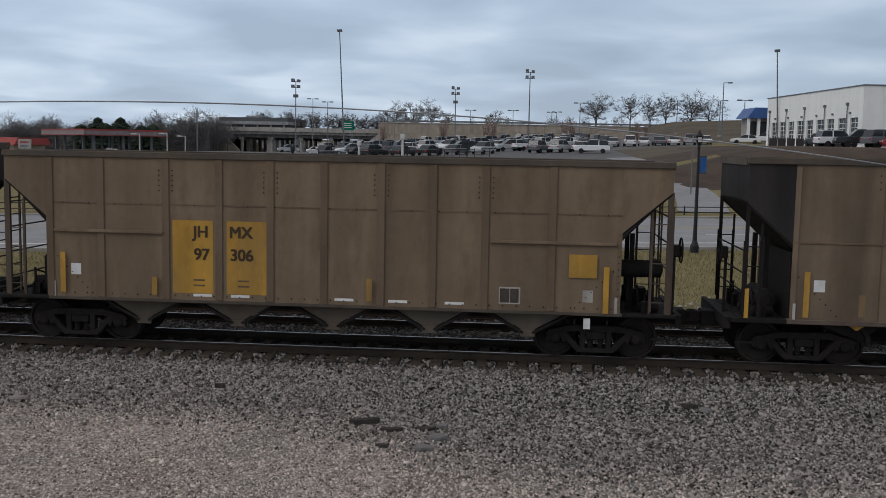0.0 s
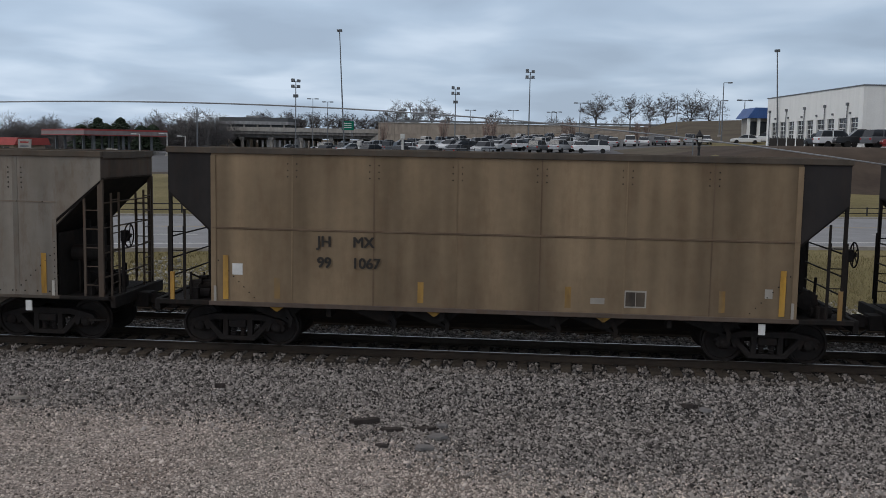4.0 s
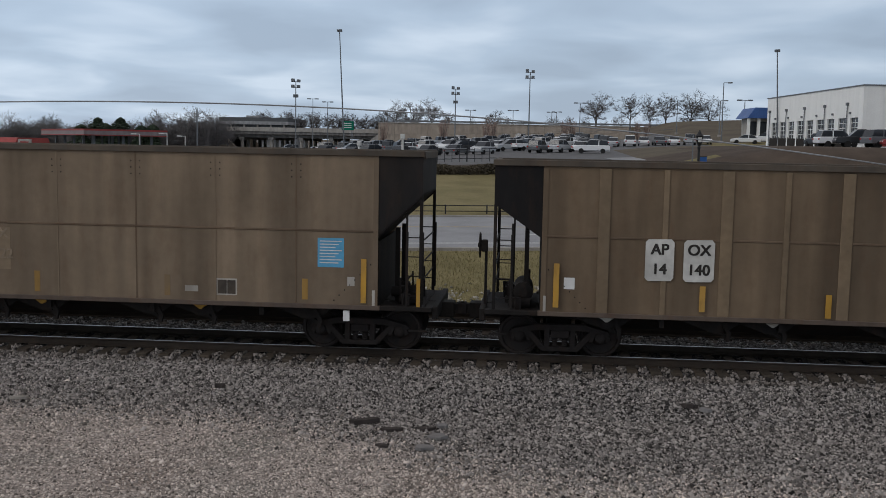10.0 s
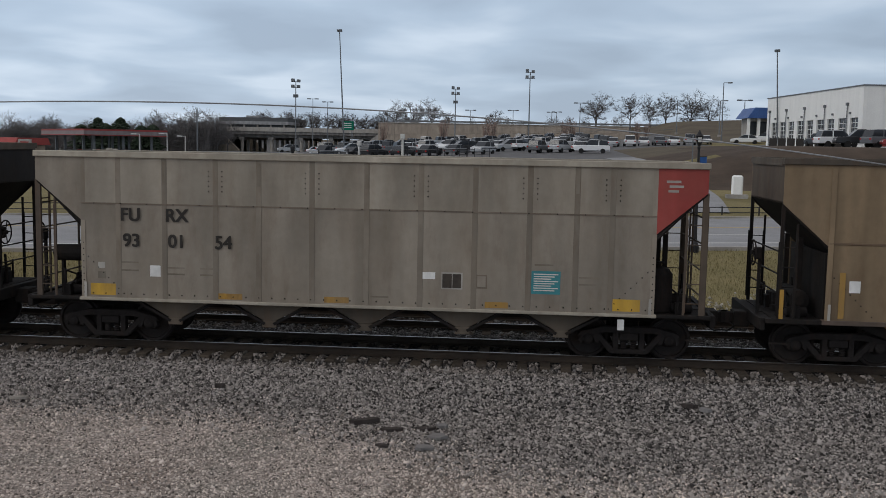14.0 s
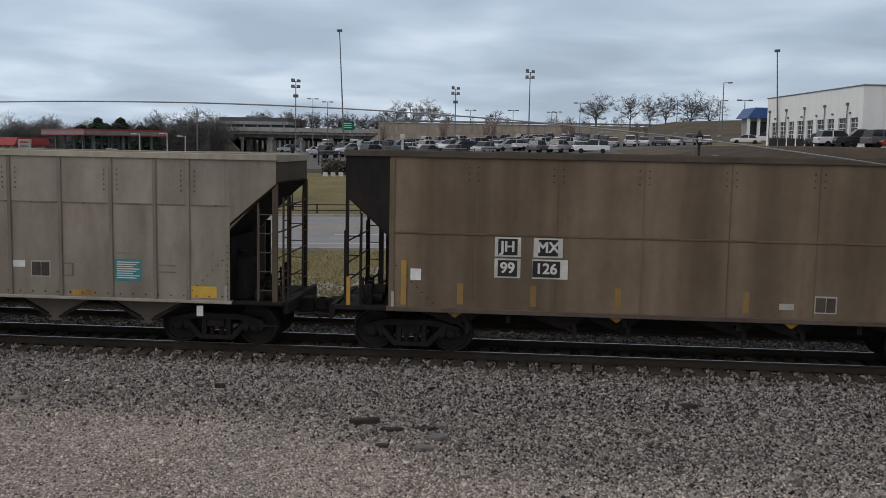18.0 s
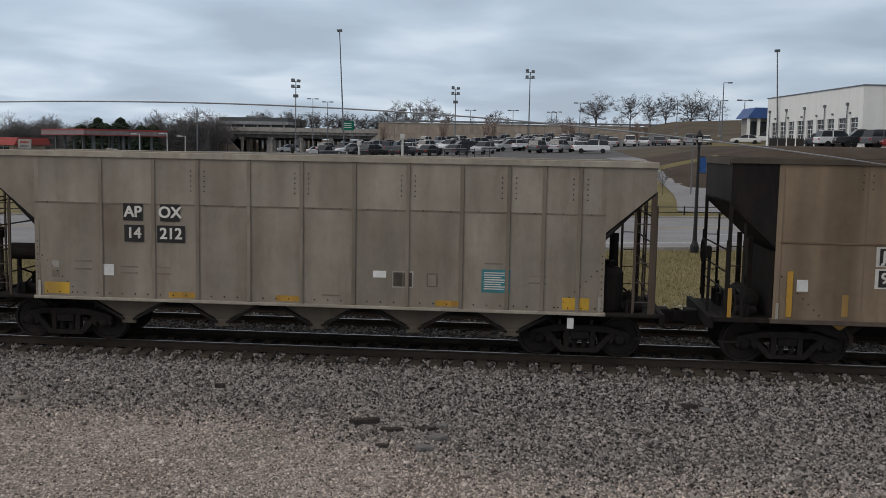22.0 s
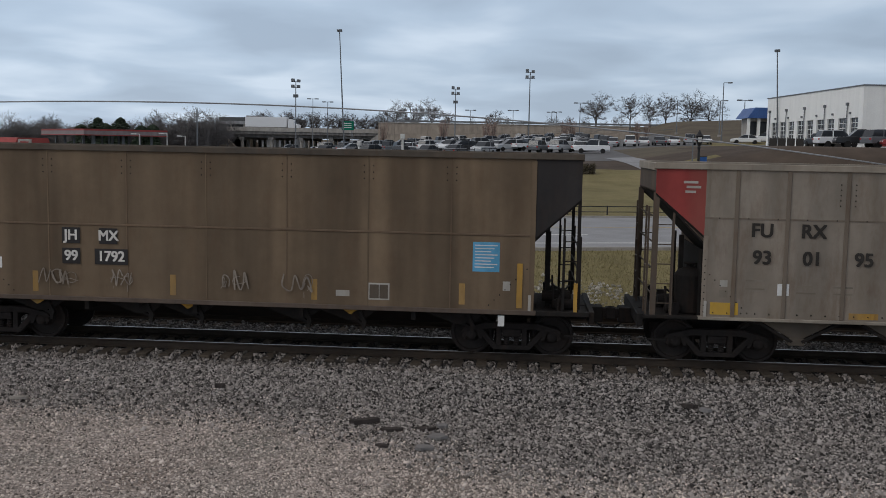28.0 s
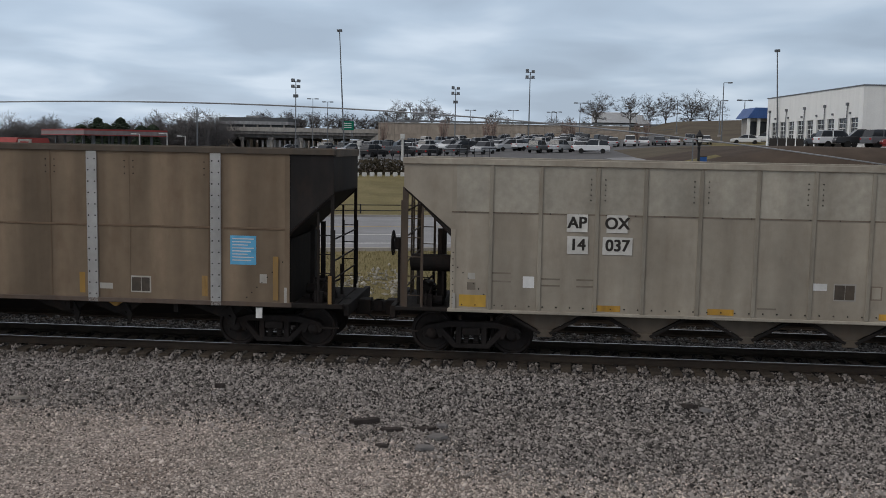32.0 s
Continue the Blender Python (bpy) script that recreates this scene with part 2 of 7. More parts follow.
def ground_material(name, kinds):
    """kinds: (fine, coarse) colours with a stone pattern, or a grass mottling."""
    m = bpy.data.materials.new(name)
    m.use_nodes = True
    nt = m.node_tree
    n, l = nt.nodes.new, nt.links.new
    bsdf = nt.nodes["Principled BSDF"]
    bsdf.inputs["Roughness"].default_value = 0.95
    bsdf.inputs["Specular IOR Level"].default_value = 0.15
    coord = n("ShaderNodeTexCoord")

    def ramp(fac, *stops):
        r = n("ShaderNodeValToRGB")
        e = r.color_ramp.elements
        e[0].position, e[0].color = stops[0][0], (*stops[0][1], 1)
        e[1].position, e[1].color = stops[-1][0], (*stops[-1][1], 1)
        for p_, c_ in stops[1:-1]:
            e.new(p_).color = (*c_, 1)
        l(fac, r.inputs[0])
        return r.outputs[0]

    def tex_noise(s, detail=5, rough_=0.6):
        t = n("ShaderNodeTexNoise")
        t.inputs["Scale"].default_value, t.inputs["Detail"].default_value, t.inputs["Roughness"].default_value = s, detail, rough_
        l(coord.outputs["Object"], t.inputs["Vector"])
        return t.outputs["Fac"]

    def mix(fac, a, b, how="MIX"):
        x = n("ShaderNodeMix"); x.data_type = "RGBA"; x.blend_type = how
        if isinstance(fac, float):
            x.inputs[0].default_value = fac
        else:
            l(fac, x.inputs[0])
        l(a, x.inputs[6]); l(b, x.inputs[7])
        return x.outputs[2]

    if kinds == "gravel":
        def stones(size, dark, pale):
            v = n("ShaderNodeTexVoronoi"); v.inputs["Scale"].default_value = 1 / size
            l(coord.outputs["Object"], v.inputs["Vector"])
            g = n("ShaderNodeSeparateColor"); l(v.outputs["Color"], g.inputs[0])
            base = ramp(g.outputs[0], (0.0, dark), (0.5, tuple((a + b) / 2 for a, b in zip(dark, pale))), (1.0, pale))
            # shade in the gaps is painted: stone colour falls off towards each rim
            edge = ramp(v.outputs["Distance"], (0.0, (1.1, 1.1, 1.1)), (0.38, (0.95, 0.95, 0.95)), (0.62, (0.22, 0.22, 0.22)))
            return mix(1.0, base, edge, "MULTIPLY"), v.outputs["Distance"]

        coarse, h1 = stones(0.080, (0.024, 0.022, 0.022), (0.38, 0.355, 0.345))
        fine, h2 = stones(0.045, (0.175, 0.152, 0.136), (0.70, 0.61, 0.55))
        sand = ramp(tex_noise(0.42, 6), (0.36, (0.33, 0.315, 0.275)), (0.50, (0.47, 0.405, 0.36)), (0.64, (0.57, 0.485, 0.43)))
        fine = mix(0.42, fine, sand)
        sep = n("ShaderNodeSeparateXYZ"); l(coord.outputs["Object"], sep.inputs[0])
        wob = n("ShaderNodeMath"); wob.operation = "MULTIPLY_ADD"; wob.inputs[1].default_value = 2.6
        # the ballast's foot runs along the track, then swings out towards the yard
        slant = n("ShaderNodeMath"); slant.operation = "MAXIMUM"
        for i, (rise, off) in enumerate(((0.07, 3.77), (0.6, 6.4))):
            line = n("ShaderNodeMath"); line.operation = "MULTIPLY_ADD"; line.inputs[1].default_value = rise
            level = n("ShaderNodeMath"); level.operation = "ADD"; level.inputs[1].default_value = off
            l(sep.outputs[0], line.inputs[0]); l(sep.outputs[1], line.inputs[2])
            l(line.outputs[0], level.inputs[0]); l(level.outputs[0], slant.inputs[i])
        limit = n("ShaderNodeMath"); limit.operation = "ADD"; limit.inputs[1].default_value = 6.9
        least = n("ShaderNodeMath"); least.operation = "MINIMUM"
        l(sep.outputs[1], limit.inputs[0]); l(slant.outputs[0], least.inputs[0]); l(limit.outputs[0], least.inputs[1])
        l(tex_noise(0.8, 6), wob.inputs[0]); l(least.outputs[0], wob.inputs[2])
        near = n("ShaderNodeMapRange")
        near.inputs["From Min"].default_value, near.inputs["From Max"].default_value = 2.0, 0.6
        l(wob.outputs[0], near.inputs["Value"])
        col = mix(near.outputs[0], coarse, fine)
        stain = ramp(tex_noise(0.33, 5, 0.55), (0.30, (0.62, 0.58, 0.55)), (0.46, (1, 1, 1)))
        col = mix(0.8, col, stain, "MULTIPLY")
        # brake dust, oil and painted train shade between and beside the rails
        oil_shade = n("ShaderNodeMapRange")
        oil_shade.inputs["From Min"].default_value, oil_shade.inputs["From Max"].default_value = -1.35, -1.15
        oil_shade.inputs["To Min"].default_value, oil_shade.inputs["To Max"].default_value = 1.0, 0.2
        l(sep.outputs[1], oil_shade.inputs["Value"])
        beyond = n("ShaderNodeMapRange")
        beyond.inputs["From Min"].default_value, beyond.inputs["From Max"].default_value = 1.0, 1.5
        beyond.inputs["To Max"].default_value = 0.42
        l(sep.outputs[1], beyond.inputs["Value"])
        bed_tone = n("ShaderNodeMath"); bed_tone.operation = "MAXIMUM"
        l(oil_shade.outputs[0], bed_tone.inputs[0]); l(beyond.outputs[0], bed_tone.inputs[1])
        oil_shade = bed_tone
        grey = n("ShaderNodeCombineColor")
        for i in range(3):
            l(oil_shade.outputs[0], grey.inputs[i])
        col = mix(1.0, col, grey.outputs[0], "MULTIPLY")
        height = h1
    elif kinds == "hill":
        col = ramp(tex_noise(0.12, 7, 0.65), (0.3, (0.080, 0.066, 0.050)), (0.5, (0.112, 0.092, 0.068)), (0.7, (0.135, 0.118, 0.082)))
        height = tex_noise(6.0, 4)
    elif kinds == "grass":
        col = ramp(tex_noise(0.22, 8, 0.65), (0.3, (0.145, 0.120, 0.058)), (0.5, (0.21, 0.18, 0.088)), (0.7, (0.27, 0.225, 0.12)))
        blades = ramp(tex_noise(9.0, 4, 0.8), (0.3, (0.6, 0.6, 0.6)), (0.7, (1.25, 1.25, 1.2)))
        col = mix(0.8, col, blades, "MULTIPLY")
        height = tex_noise(14.0, 4)
    else:
        col = ramp(tex_noise(0.3, 6), (0.3, (0.055, 0.042, 0.034)), (0.7, (0.100, 0.076, 0.058)))
        height = tex_noise(3.0, 4)
    l(col, bsdf.inputs["Base Color"])
    bp = n("ShaderNodeBump"); bp.inputs["Strength"].default_value, bp.inputs["Distance"].default_value = 0.6, 0.03
    bp.invert = kinds == "gravel"
    l(height, bp.inputs["Height"]); l(bp.outputs[0], bsdf.inputs["Normal"])
    return m


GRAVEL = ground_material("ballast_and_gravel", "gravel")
GRASS = ground_material("winter_grass", "grass")
MULCH = ground_material("mulch_bed", "mulch")
HILL = ground_material("worn_brown_hillside", "hill")


# ---------------------------------------------------------------- mesh helpers
def box(bm, x0, x1, y0, y1, z0, z1):
    v = [bm.verts.new((x, y, z)) for x in (x0, x1) for y in (y0, y1) for z in (z0, z1)]
    for f in ((0, 1, 3, 2), (4, 6, 7, 5), (0, 4, 5, 1), (2, 3, 7, 6), (0, 2, 6, 4), (1, 5, 7, 3)):
        bm.faces.new([v[i] for i in f])


def prism(bm, outline, a0, a1, axis="y"):
    """Extrude an outline. axis y: points are (x, z); axis x: (y, z); axis z: (x, y)."""
    put = {"y": lambda p, a: (p[0], a, p[1]), "x": lambda p, a: (a, p[0], p[1]), "z": lambda p, a: (p[0], p[1], a)}[axis]
    lo = [bm.verts.new(put(p, a0)) for p in outline]
    hi = [bm.verts.new(put(p, a1)) for p in outline]
    n = len(outline)
    bm.faces.new(lo), bm.faces.new(hi[::-1])
    for i in range(n):
        bm.faces.new((lo[i], hi[i], hi[(i + 1) % n], lo[(i + 1) % n]))


def tube(bm, a, b, r0, r1=None, n=8, caps=True):
    a, b = Vector(a), Vector(b)
    r1 = r0 if r1 is None else r1
    turn = (b - a).to_track_quat("Z", "Y").to_matrix()
    rings = []
    for c, r in ((a, r0), (b, r1)):
        rings.append([bm.verts.new(c + turn @ Vector((r * math.cos(2 * math.pi * i / n), r * math.sin(2 * math.pi * i / n), 0))) for i in range(n)])
    for i in range(n):
        bm.faces.new((rings[0][i], rings[0][(i + 1) % n], rings[1][(i + 1) % n], rings[1][i]))
    if caps:
        bm.faces.new(rings[0][::-1]), bm.faces.new(rings[1])


def lathe(bm, profile, axis_from, axis_dir, n=24):
    """Turn a profile of (along, radius) round an axis."""
    o, d = Vector(axis_from), Vector(axis_dir).normalized()
    turn = d.to_track_quat("Z", "Y").to_matrix()
    rings = []
    for along, r in profile:
        rings.append([bm.verts.new(o + d * along + turn @ Vector((r * math.cos(2 * math.pi * i / n), r * math.sin(2 * math.pi * i / n), 0))) for i in range(n)])
    for p, q in zip(rings, rings[1:]):
        for i in range(n):
            bm.faces.new((p[i], p[(i + 1) % n], q[(i + 1) % n], q[i]))
    bm.faces.new(rings[0][::-1]), bm.faces.new(rings[-1])


MESHES = {}


def mesh(key, build, mat, soften=0.0, smooth=False):
    """A mesh built once per key and shared by all the parts that look alike."""
    full = (key, mat.name)
    if full not in MESHES:
        bm = bmesh.new()
        build(bm)
        bmesh.ops.recalc_face_normals(bm, faces=bm.faces)
        if soften:
            bmesh.ops.bevel(bm, geom=bm.edges[:], offset=soften, segments=1, affect="EDGES", clamp_overlap=True)
        me = bpy.data.meshes.new(str(key if isinstance(key, str) else key[0]))
        bm.to_mesh(me)
        bm.free()
        if smooth:
            for p in me.polygons:
                p.use_smooth = True
        me.materials.append(mat)
        MESHES[full] = me
    return MESHES[full]


def part(name, me, parent, at=(0, 0, 0), label="", turn=None):
    ob = new(name, me)
    ob.parent = parent
    ob.location = at
    if turn:
        ob.rotation_euler = [radians(a) for a in turn]
    return tagged(ob, label) if label else ob


def boxpart(name, b, mat, parent, label="", soften=0.0):
    """A plain bar or plate as a part, its origin at its middle."""
    c = [(b[0] + b[1]) / 2, (b[2] + b[3]) / 2, (b[4] + b[5]) / 2]
    h = [round((b[2 * i + 1] - b[2 * i]) / 2, 4) for i in range(3)]
    me = mesh(("bar", *h, soften), lambda bm: box(bm, -h[0], h[0], -h[1], h[1], -h[2], h[2]), mat, soften)
    return part(name, me, parent, c, label)


def thing(name, m, label, category, group="", kind=""):
    ob = new(name)
    ob.empty_display_size = 0.3
    ob.matrix_world = m
    return tagged(ob, label, category, group, kind)


TEXTS = {}


def text_mesh(words, height, mat):
    key = (words, height, mat.name)
    if key not in TEXTS:
        cu = bpy.data.curves.new("lettering", "FONT")
        cu.body, cu.size, cu.align_x, cu.align_y = words, height / 0.84, "CENTER", "CENTER"
        cu.extrude = 0.0015
        ob = bpy.data.objects.new("lettering", cu)
        me = bpy.data.meshes.new_from_object(ob)
        bpy.data.objects.remove(ob)
        bpy.data.curves.remove(cu)
        # slightly shifted copies thicken the strokes
        bm = bmesh.new()
        for k, (dx, dy) in enumerate(((-0.036, -0.02), (-0.036, 0.02), (0.036, -0.02), (0.036, 0.02), (0.0, 0.0))):
            first = len(bm.verts)
            bm.from_mesh(me)
            bm.verts.ensure_lookup_table()
            for v in bm.verts[first:]:
                v.co.x = v.co.x * 0.98 + dx * height
                v.co.y += dy * height
                v.co.z += 0.0008 * k
        bm.to_mesh(me)
        bm.free()
        me.materials.clear()
        me.materials.append(mat)
        TEXTS[key] = me
    return TEXTS[key]

# ---------------------------------------------------------------- ground, tracks and road
def lerp_table(x, table):
    if x <= table[0][0]:
        return table[0][1]
    for (a, u), (b, v) in zip(table, table[1:]):
        if x <= b:
            s = (x - a) / (b - a)
            return u + (v - u) * s
    return table[-1][1]


TRACK_PROFILE = [(-200, -1.2), (-30, -0.80), (-6, -0.75), (-3.4, -0.75), (-2.1, -0.42), (-1.45, -0.315), (-1.27, -0.205), (5.3, -0.205), (7.0, -0.5)]
FIELD_PROFILE = [(6, -0.5), (16.8, 0.22), (17.7, 0.3), (36.5, 0.3), (37.5, 0.42), (60, 1.55), (70, 2.35), (76, 2.95)]
ROAD_SLOPE = 0.285


def along_road(x):
    return ROAD_SLOPE * max(-32.0, min(x, 75.0))


def lot_height(x, y):
    """The parking lot climbs away from the road and up to the side where the white building stands."""
    return 2.95 + 0.0225 * (y - 88) + 0.042 * max(-140, min(x, 90))


def ground_height(x, y):
    if y < 7:
        return lerp_table(y, TRACK_PROFILE)
    w = (y - along_road(x)) * 0.9617
    z = lerp_table(w, FIELD_PROFILE)
    s = max(0.0, min(1.0, (w - 56) / 26.0))
    if s > 0:
        z = z * (1 - s) + lot_height(x, min(y, 232)) * s
    if x < -40:
        z = min(z, 2.3 + max(0.0, (x + 50) * 0.05) - 1.3 * max(0.0, min(1.0, (y - 188) / 28)))
    px = max(0.0, min(1.0, (x - 13) / 9.0))
    py = max(0.0, min(1.0, (y - 60) / 12.0))
    k = px * px * (3 - 2 * px) * py * py * (3 - 2 * py)
    if k > 0 and y < 130:
        z = max(z, z + (5.08 - z) * k)
    if x > 24:
        z += 3.6 * max(0.0, min(1.0, (y - 165) / 55.0)) * min(1.0, (x - 24) / 10.0)
    if y > 231:
        high = 9.7 + 0.006 * (y - 231)
        low = 1.0 + 0.004 * (y - 231)
        k = max(0.0, min(1.0, (x + 39) / 3.0))
        z = max(z, low * (1 - k) + high * k) if k > 0 else max(low, min(z, 6))
    return z


def build_ground():
    xs = sorted({*range(-150, 151, 6), -39, -36, 24, 28, -3000, -1500, -800, -450, -280, -200, 200, 280, 450, 800, 1500, 3000})
    ys = sorted({*[p[0] for p in TRACK_PROFILE], -3000, -1200, -500, -120, -60, -12, *np.arange(7, 40, 1.0), *range(40, 104, 3), *range(104, 232, 9), 231, 231.6, 260, 320, 450, 800, 1500, 3000})
    zs = [[ground_height(x, y) for x in xs] for y in ys]
    verts = [(x, y, zs[j][i]) for j, y in enumerate(ys) for i, x in enumerate(xs)]
    faces, mats = [], []
    n = len(xs)
    for j in range(len(ys) - 1):
        for i in range(n - 1):
            faces.append((j * n + i, j * n + i + 1, j * n + n + i + 1, j * n + n + i))
            x, y = (xs[i] + xs[i + 1]) / 2, (ys[j] + ys[j + 1]) / 2
            w = (y - along_road(x)) * 0.9617
            if y < 7:
                mats.append(0)
            elif x > 13 and 60 < y < (104 if x > 15 else 74):
                mats.append(3)
            elif x > 9 and w > 80 and y < 122:
                mats.append(4)
            elif w > 80 and y < 229 and x > -100 and (x < 27 or y < 128):
                mats.append(2)
            elif 68 < w <= 80 and abs(x) < 120:
                mats.append(3)
            elif (x > 24 and y > 150) or (x < -36 and y > 196):
                mats.append(4)
            else:
                mats.append(1)
    me = bpy.data.meshes.new("ground")
    me.from_pydata(verts, [], faces)
    for m in (GRAVEL, GRASS, LOT, MULCH, HILL):
        me.materials.append(m)
    me.polygons.foreach_set("material_index", mats)
    me.polygons.foreach_set("use_smooth", [True] * len(faces))
    return tagged(new("ground", me), "gravel yard, winter grass and parking lot ground sheet", "ground", kind="structure")


build_ground()
TRACKS = (0.0, 3.66)
TIE_PITCH = 0.475


def build_track(yc, label):
    root = thing("railway_track", pose(0, yc, 0), label, "railway track", kind="structure")
    for side in (-1, 1):
        y = side * 0.755

        def rail_body(bm):
            prism(bm, [(-0.07, -0.17), (0.07, -0.17), (0.07, -0.155), (0.012, -0.13), (0.012, -0.045), (0.036, -0.03), (0.036, -0.006), (-0.036, -0.006), (-0.036, -0.03), (-0.012, -0.045), (-0.012, -0.13), (-0.07, -0.155)], -300, 300, "x")

        part("rail", mesh("rail", rail_body, RAIL_SIDE), root, (0, y, 0))
        part("rail_head", mesh("rail_head", lambda bm: box(bm, -300, 300, -0.028, 0.028, -0.006, 0.0), RAIL_TOP), root, (0, y, 0), "polished rail head")
    rnd = random.Random(int(yc * 100))
    near = []
    i = -310
    while i * TIE_PITCH < 150:
        x = i * TIE_PITCH + rnd.uniform(-0.03, 0.03)
        near.append((x, rnd.uniform(-0.04, 0.04), rnd.uniform(-0.015, 0.015), rnd.uniform(-1.2, 1.2)))
        i += 1
    me = mesh("tie", lambda bm: box(bm, -0.115, 0.115, -1.38, 1.38, -0.16, 0.0), TIE, soften=0.012)
    plate = mesh("tie_plate", lambda bm: [box(bm, -0.09, 0.09, s * 0.755 - 0.17, s * 0.755 + 0.17, 0.0, 0.018) for s in (-1, 1)], RAIL_SIDE)
    for x, dy, dz, a in near:
        if abs(x) < 17:
            t = part("tie", me, root, (x, dy, (-0.176 if yc < 1 else -0.20) + dz), turn=(0, 0, a))
            part("tie_plate", plate, t)

    def rest(bm):
        for x, dy, dz, a in near:
            if abs(x) >= 17:
                box(bm, x - 0.115, x + 0.115, dy - 1.3, dy + 1.3, -0.33 + dz, -0.176 + dz)

    tagged(part("far_ties", mesh(("far_ties", yc), rest, TIE), root), kind="stuff")


build_track(TRACKS[0], "main track, dark timber ties in grey ballast")
build_track(TRACKS[1], "second track beyond the train, rusty rails in ballast")


def scatter_stones(name, count, x_range, y_of, size, mat, label, seed, lift=0.0):
    """Loose broken stones, six corners each, in one mesh."""
    rs = np.random.RandomState(seed)
    shape = np.array([(1, 0, 0), (-1, 0, 0), (0, 1, 0), (0, -1, 0), (0, 0, 1), (0, 0, -1)], float)
    tri = np.array([(0, 2, 4), (2, 1, 4), (1, 3, 4), (3, 0, 4), (2, 0, 5), (1, 2, 5), (3, 1, 5), (0, 3, 5)])
    x = rs.uniform(*x_range, count)
    y = y_of(rs, x)
    z = np.array([ground_height(a, b) for a, b in zip(x, y)])
    s = size * rs.lognormal(0, 0.32, (count, 1)) * rs.uniform(0.6, 1.25, (count, 3))
    ang = rs.uniform(0, 6.28, (count, 2))
    v = shape[None] * s[:, None, :] * rs.uniform(0.7, 1.25, (count, 6, 1))
    for k, (p, q) in enumerate(((0, 1), (1, 2))):
        c, d = np.cos(ang[:, k])[:, None], np.sin(ang[:, k])[:, None]
        a, b = v[:, :, p].copy(), v[:, :, q].copy()
        v[:, :, p], v[:, :, q] = a * c - b * d, a * d + b * c
    v += np.stack([x, y, z + lift + size * 0.25], 1)[:, None, :]
    f = tri[None] + (np.arange(count) * 6)[:, None, None]
    me = bpy.data.meshes.new(name)
    me.vertices.add(count * 6)
    me.vertices.foreach_set("co", v.reshape(-1))
    me.loops.add(count * 24)
    me.loops.foreach_set("vertex_index", f.reshape(-1).astype(np.int32))
    me.polygons.add(count * 8)
    me.polygons.foreach_set("loop_start", np.arange(0, count * 24, 3, dtype=np.int32))
    me.update(calc_edges=True)
    me.materials.append(mat)
    return tagged(new(name, me), label, "gravel", kind="stuff")


def stone_material(name, dark, pale):
    m = bpy.data.materials.new(name)
    m.use_nodes = True
    nt = m.node_tree
    b = nt.nodes["Principled BSDF"]
    b.inputs["Roughness"].default_value = 0.92
    b.inputs["Specular IOR Level"].default_value = 0.2
    g = nt.nodes.new("ShaderNodeNewGeometry")
    r = nt.nodes.new("ShaderNodeValToRGB")
    e = r.color_ramp.elements
    e[0].color, e[1].color = (*dark, 1), (*pale, 1)
    e.new(0.5).color = (*[a * 0.56 + b * 0.44 for a, b in zip(dark, pale)], 1)
    nt.links.new(g.outputs["Random Per Island"], r.inputs[0])
    nt.links.new(r.outputs[0], b.inputs["Base Color"])
    return m


STONE = stone_material("broken_ballast_stone", (0.012, 0.011, 0.0105), (0.49, 0.447, 0.417))
# STONE_OILY_SHADED colour holds both oil and the shade beneath the wagons
STONE_OILY_SHADED = stone_material("oily_shaded_ballast_stone", (0.012, 0.011, 0.010), (0.10, 0.09, 0.08))
STONE_GREY = stone_material("dusty_ballast_stone", (0.02, 0.019, 0.018), (0.26, 0.25, 0.24))
PEBBLE = stone_material("pinkish_pebbles", (0.10, 0.085, 0.075), (0.82, 0.72, 0.65))


def foot_of_ballast(x):
    return np.maximum(np.minimum(-3.77 - 0.07 * x, -6.4 - 0.6 * x), -6.9)


def shoulder(r, x):
    """From the tie ends down to the slanting edge where the fine gravel begins."""
    edge = foot_of_ballast(x) - 0.3 + r.normal(0, 0.75, len(x))
    return -1.46 + (edge + 1.46) * r.uniform(0, 1, len(x))


def yard(r, x):
    edge = foot_of_ballast(x) + 0.35 + r.normal(0, 0.6, len(x))
    return edge + (-10.5 - edge) * r.uniform(0, 1, len(x))


scatter_stones("tie_end_ballast", 7500, (-14, 12), lambda r, x: np.where(np.abs((x / TIE_PITCH + 0.5) % 1 - 0.5) * TIE_PITCH < 0.145, -1.37 - r.uniform(0, 0.26, len(x)), -1.0 - r.uniform(0, 0.6, len(x))), 0.032, stone_material("brown_dusted_stone", (0.02, 0.017, 0.015), (0.36, 0.32, 0.29)), "dusty ballast between the tie ends", 9, 0.02)
scatter_stones("ballast_stones", 96000, (-14, 12), shoulder, 0.029, STONE, "loose grey broken ballast beside the rails", 3)
scatter_stones("pebbles", 60000, (-13, 10), yard, 0.021, PEBBLE, "fine pinkish gravel pebbles on the yard", 4)
scatter_stones("track_ballast", 6000, (-16, 14), lambda r, x: r.uniform(-1.2, 1.3, len(x)), 0.032, STONE_OILY_SHADED, "oily dark ballast between the rails", 5)
scatter_stones("track_ballast", 14000, (-16, 14), lambda r, x: r.uniform(1.2, 6.4, len(x)), 0.034, STONE_GREY, "grey ballast of the second track", 7)


def chips(r, x):
    heap = 9.2 + 1.6 * np.sin(x * 0.9) + 0.8 * np.sin(x * 2.3 + 1)
    return np.clip(heap + r.normal(0, 1.1, len(x)), 7.3, 14.0)


scatter_stones("pale_rubble", 2600, (-15, 12), chips, 0.062, stone_material("pale_limestone_rubble", (0.17, 0.16, 0.125), (0.46, 0.44, 0.39)), "pale broken limestone scattered on the grass", 6)


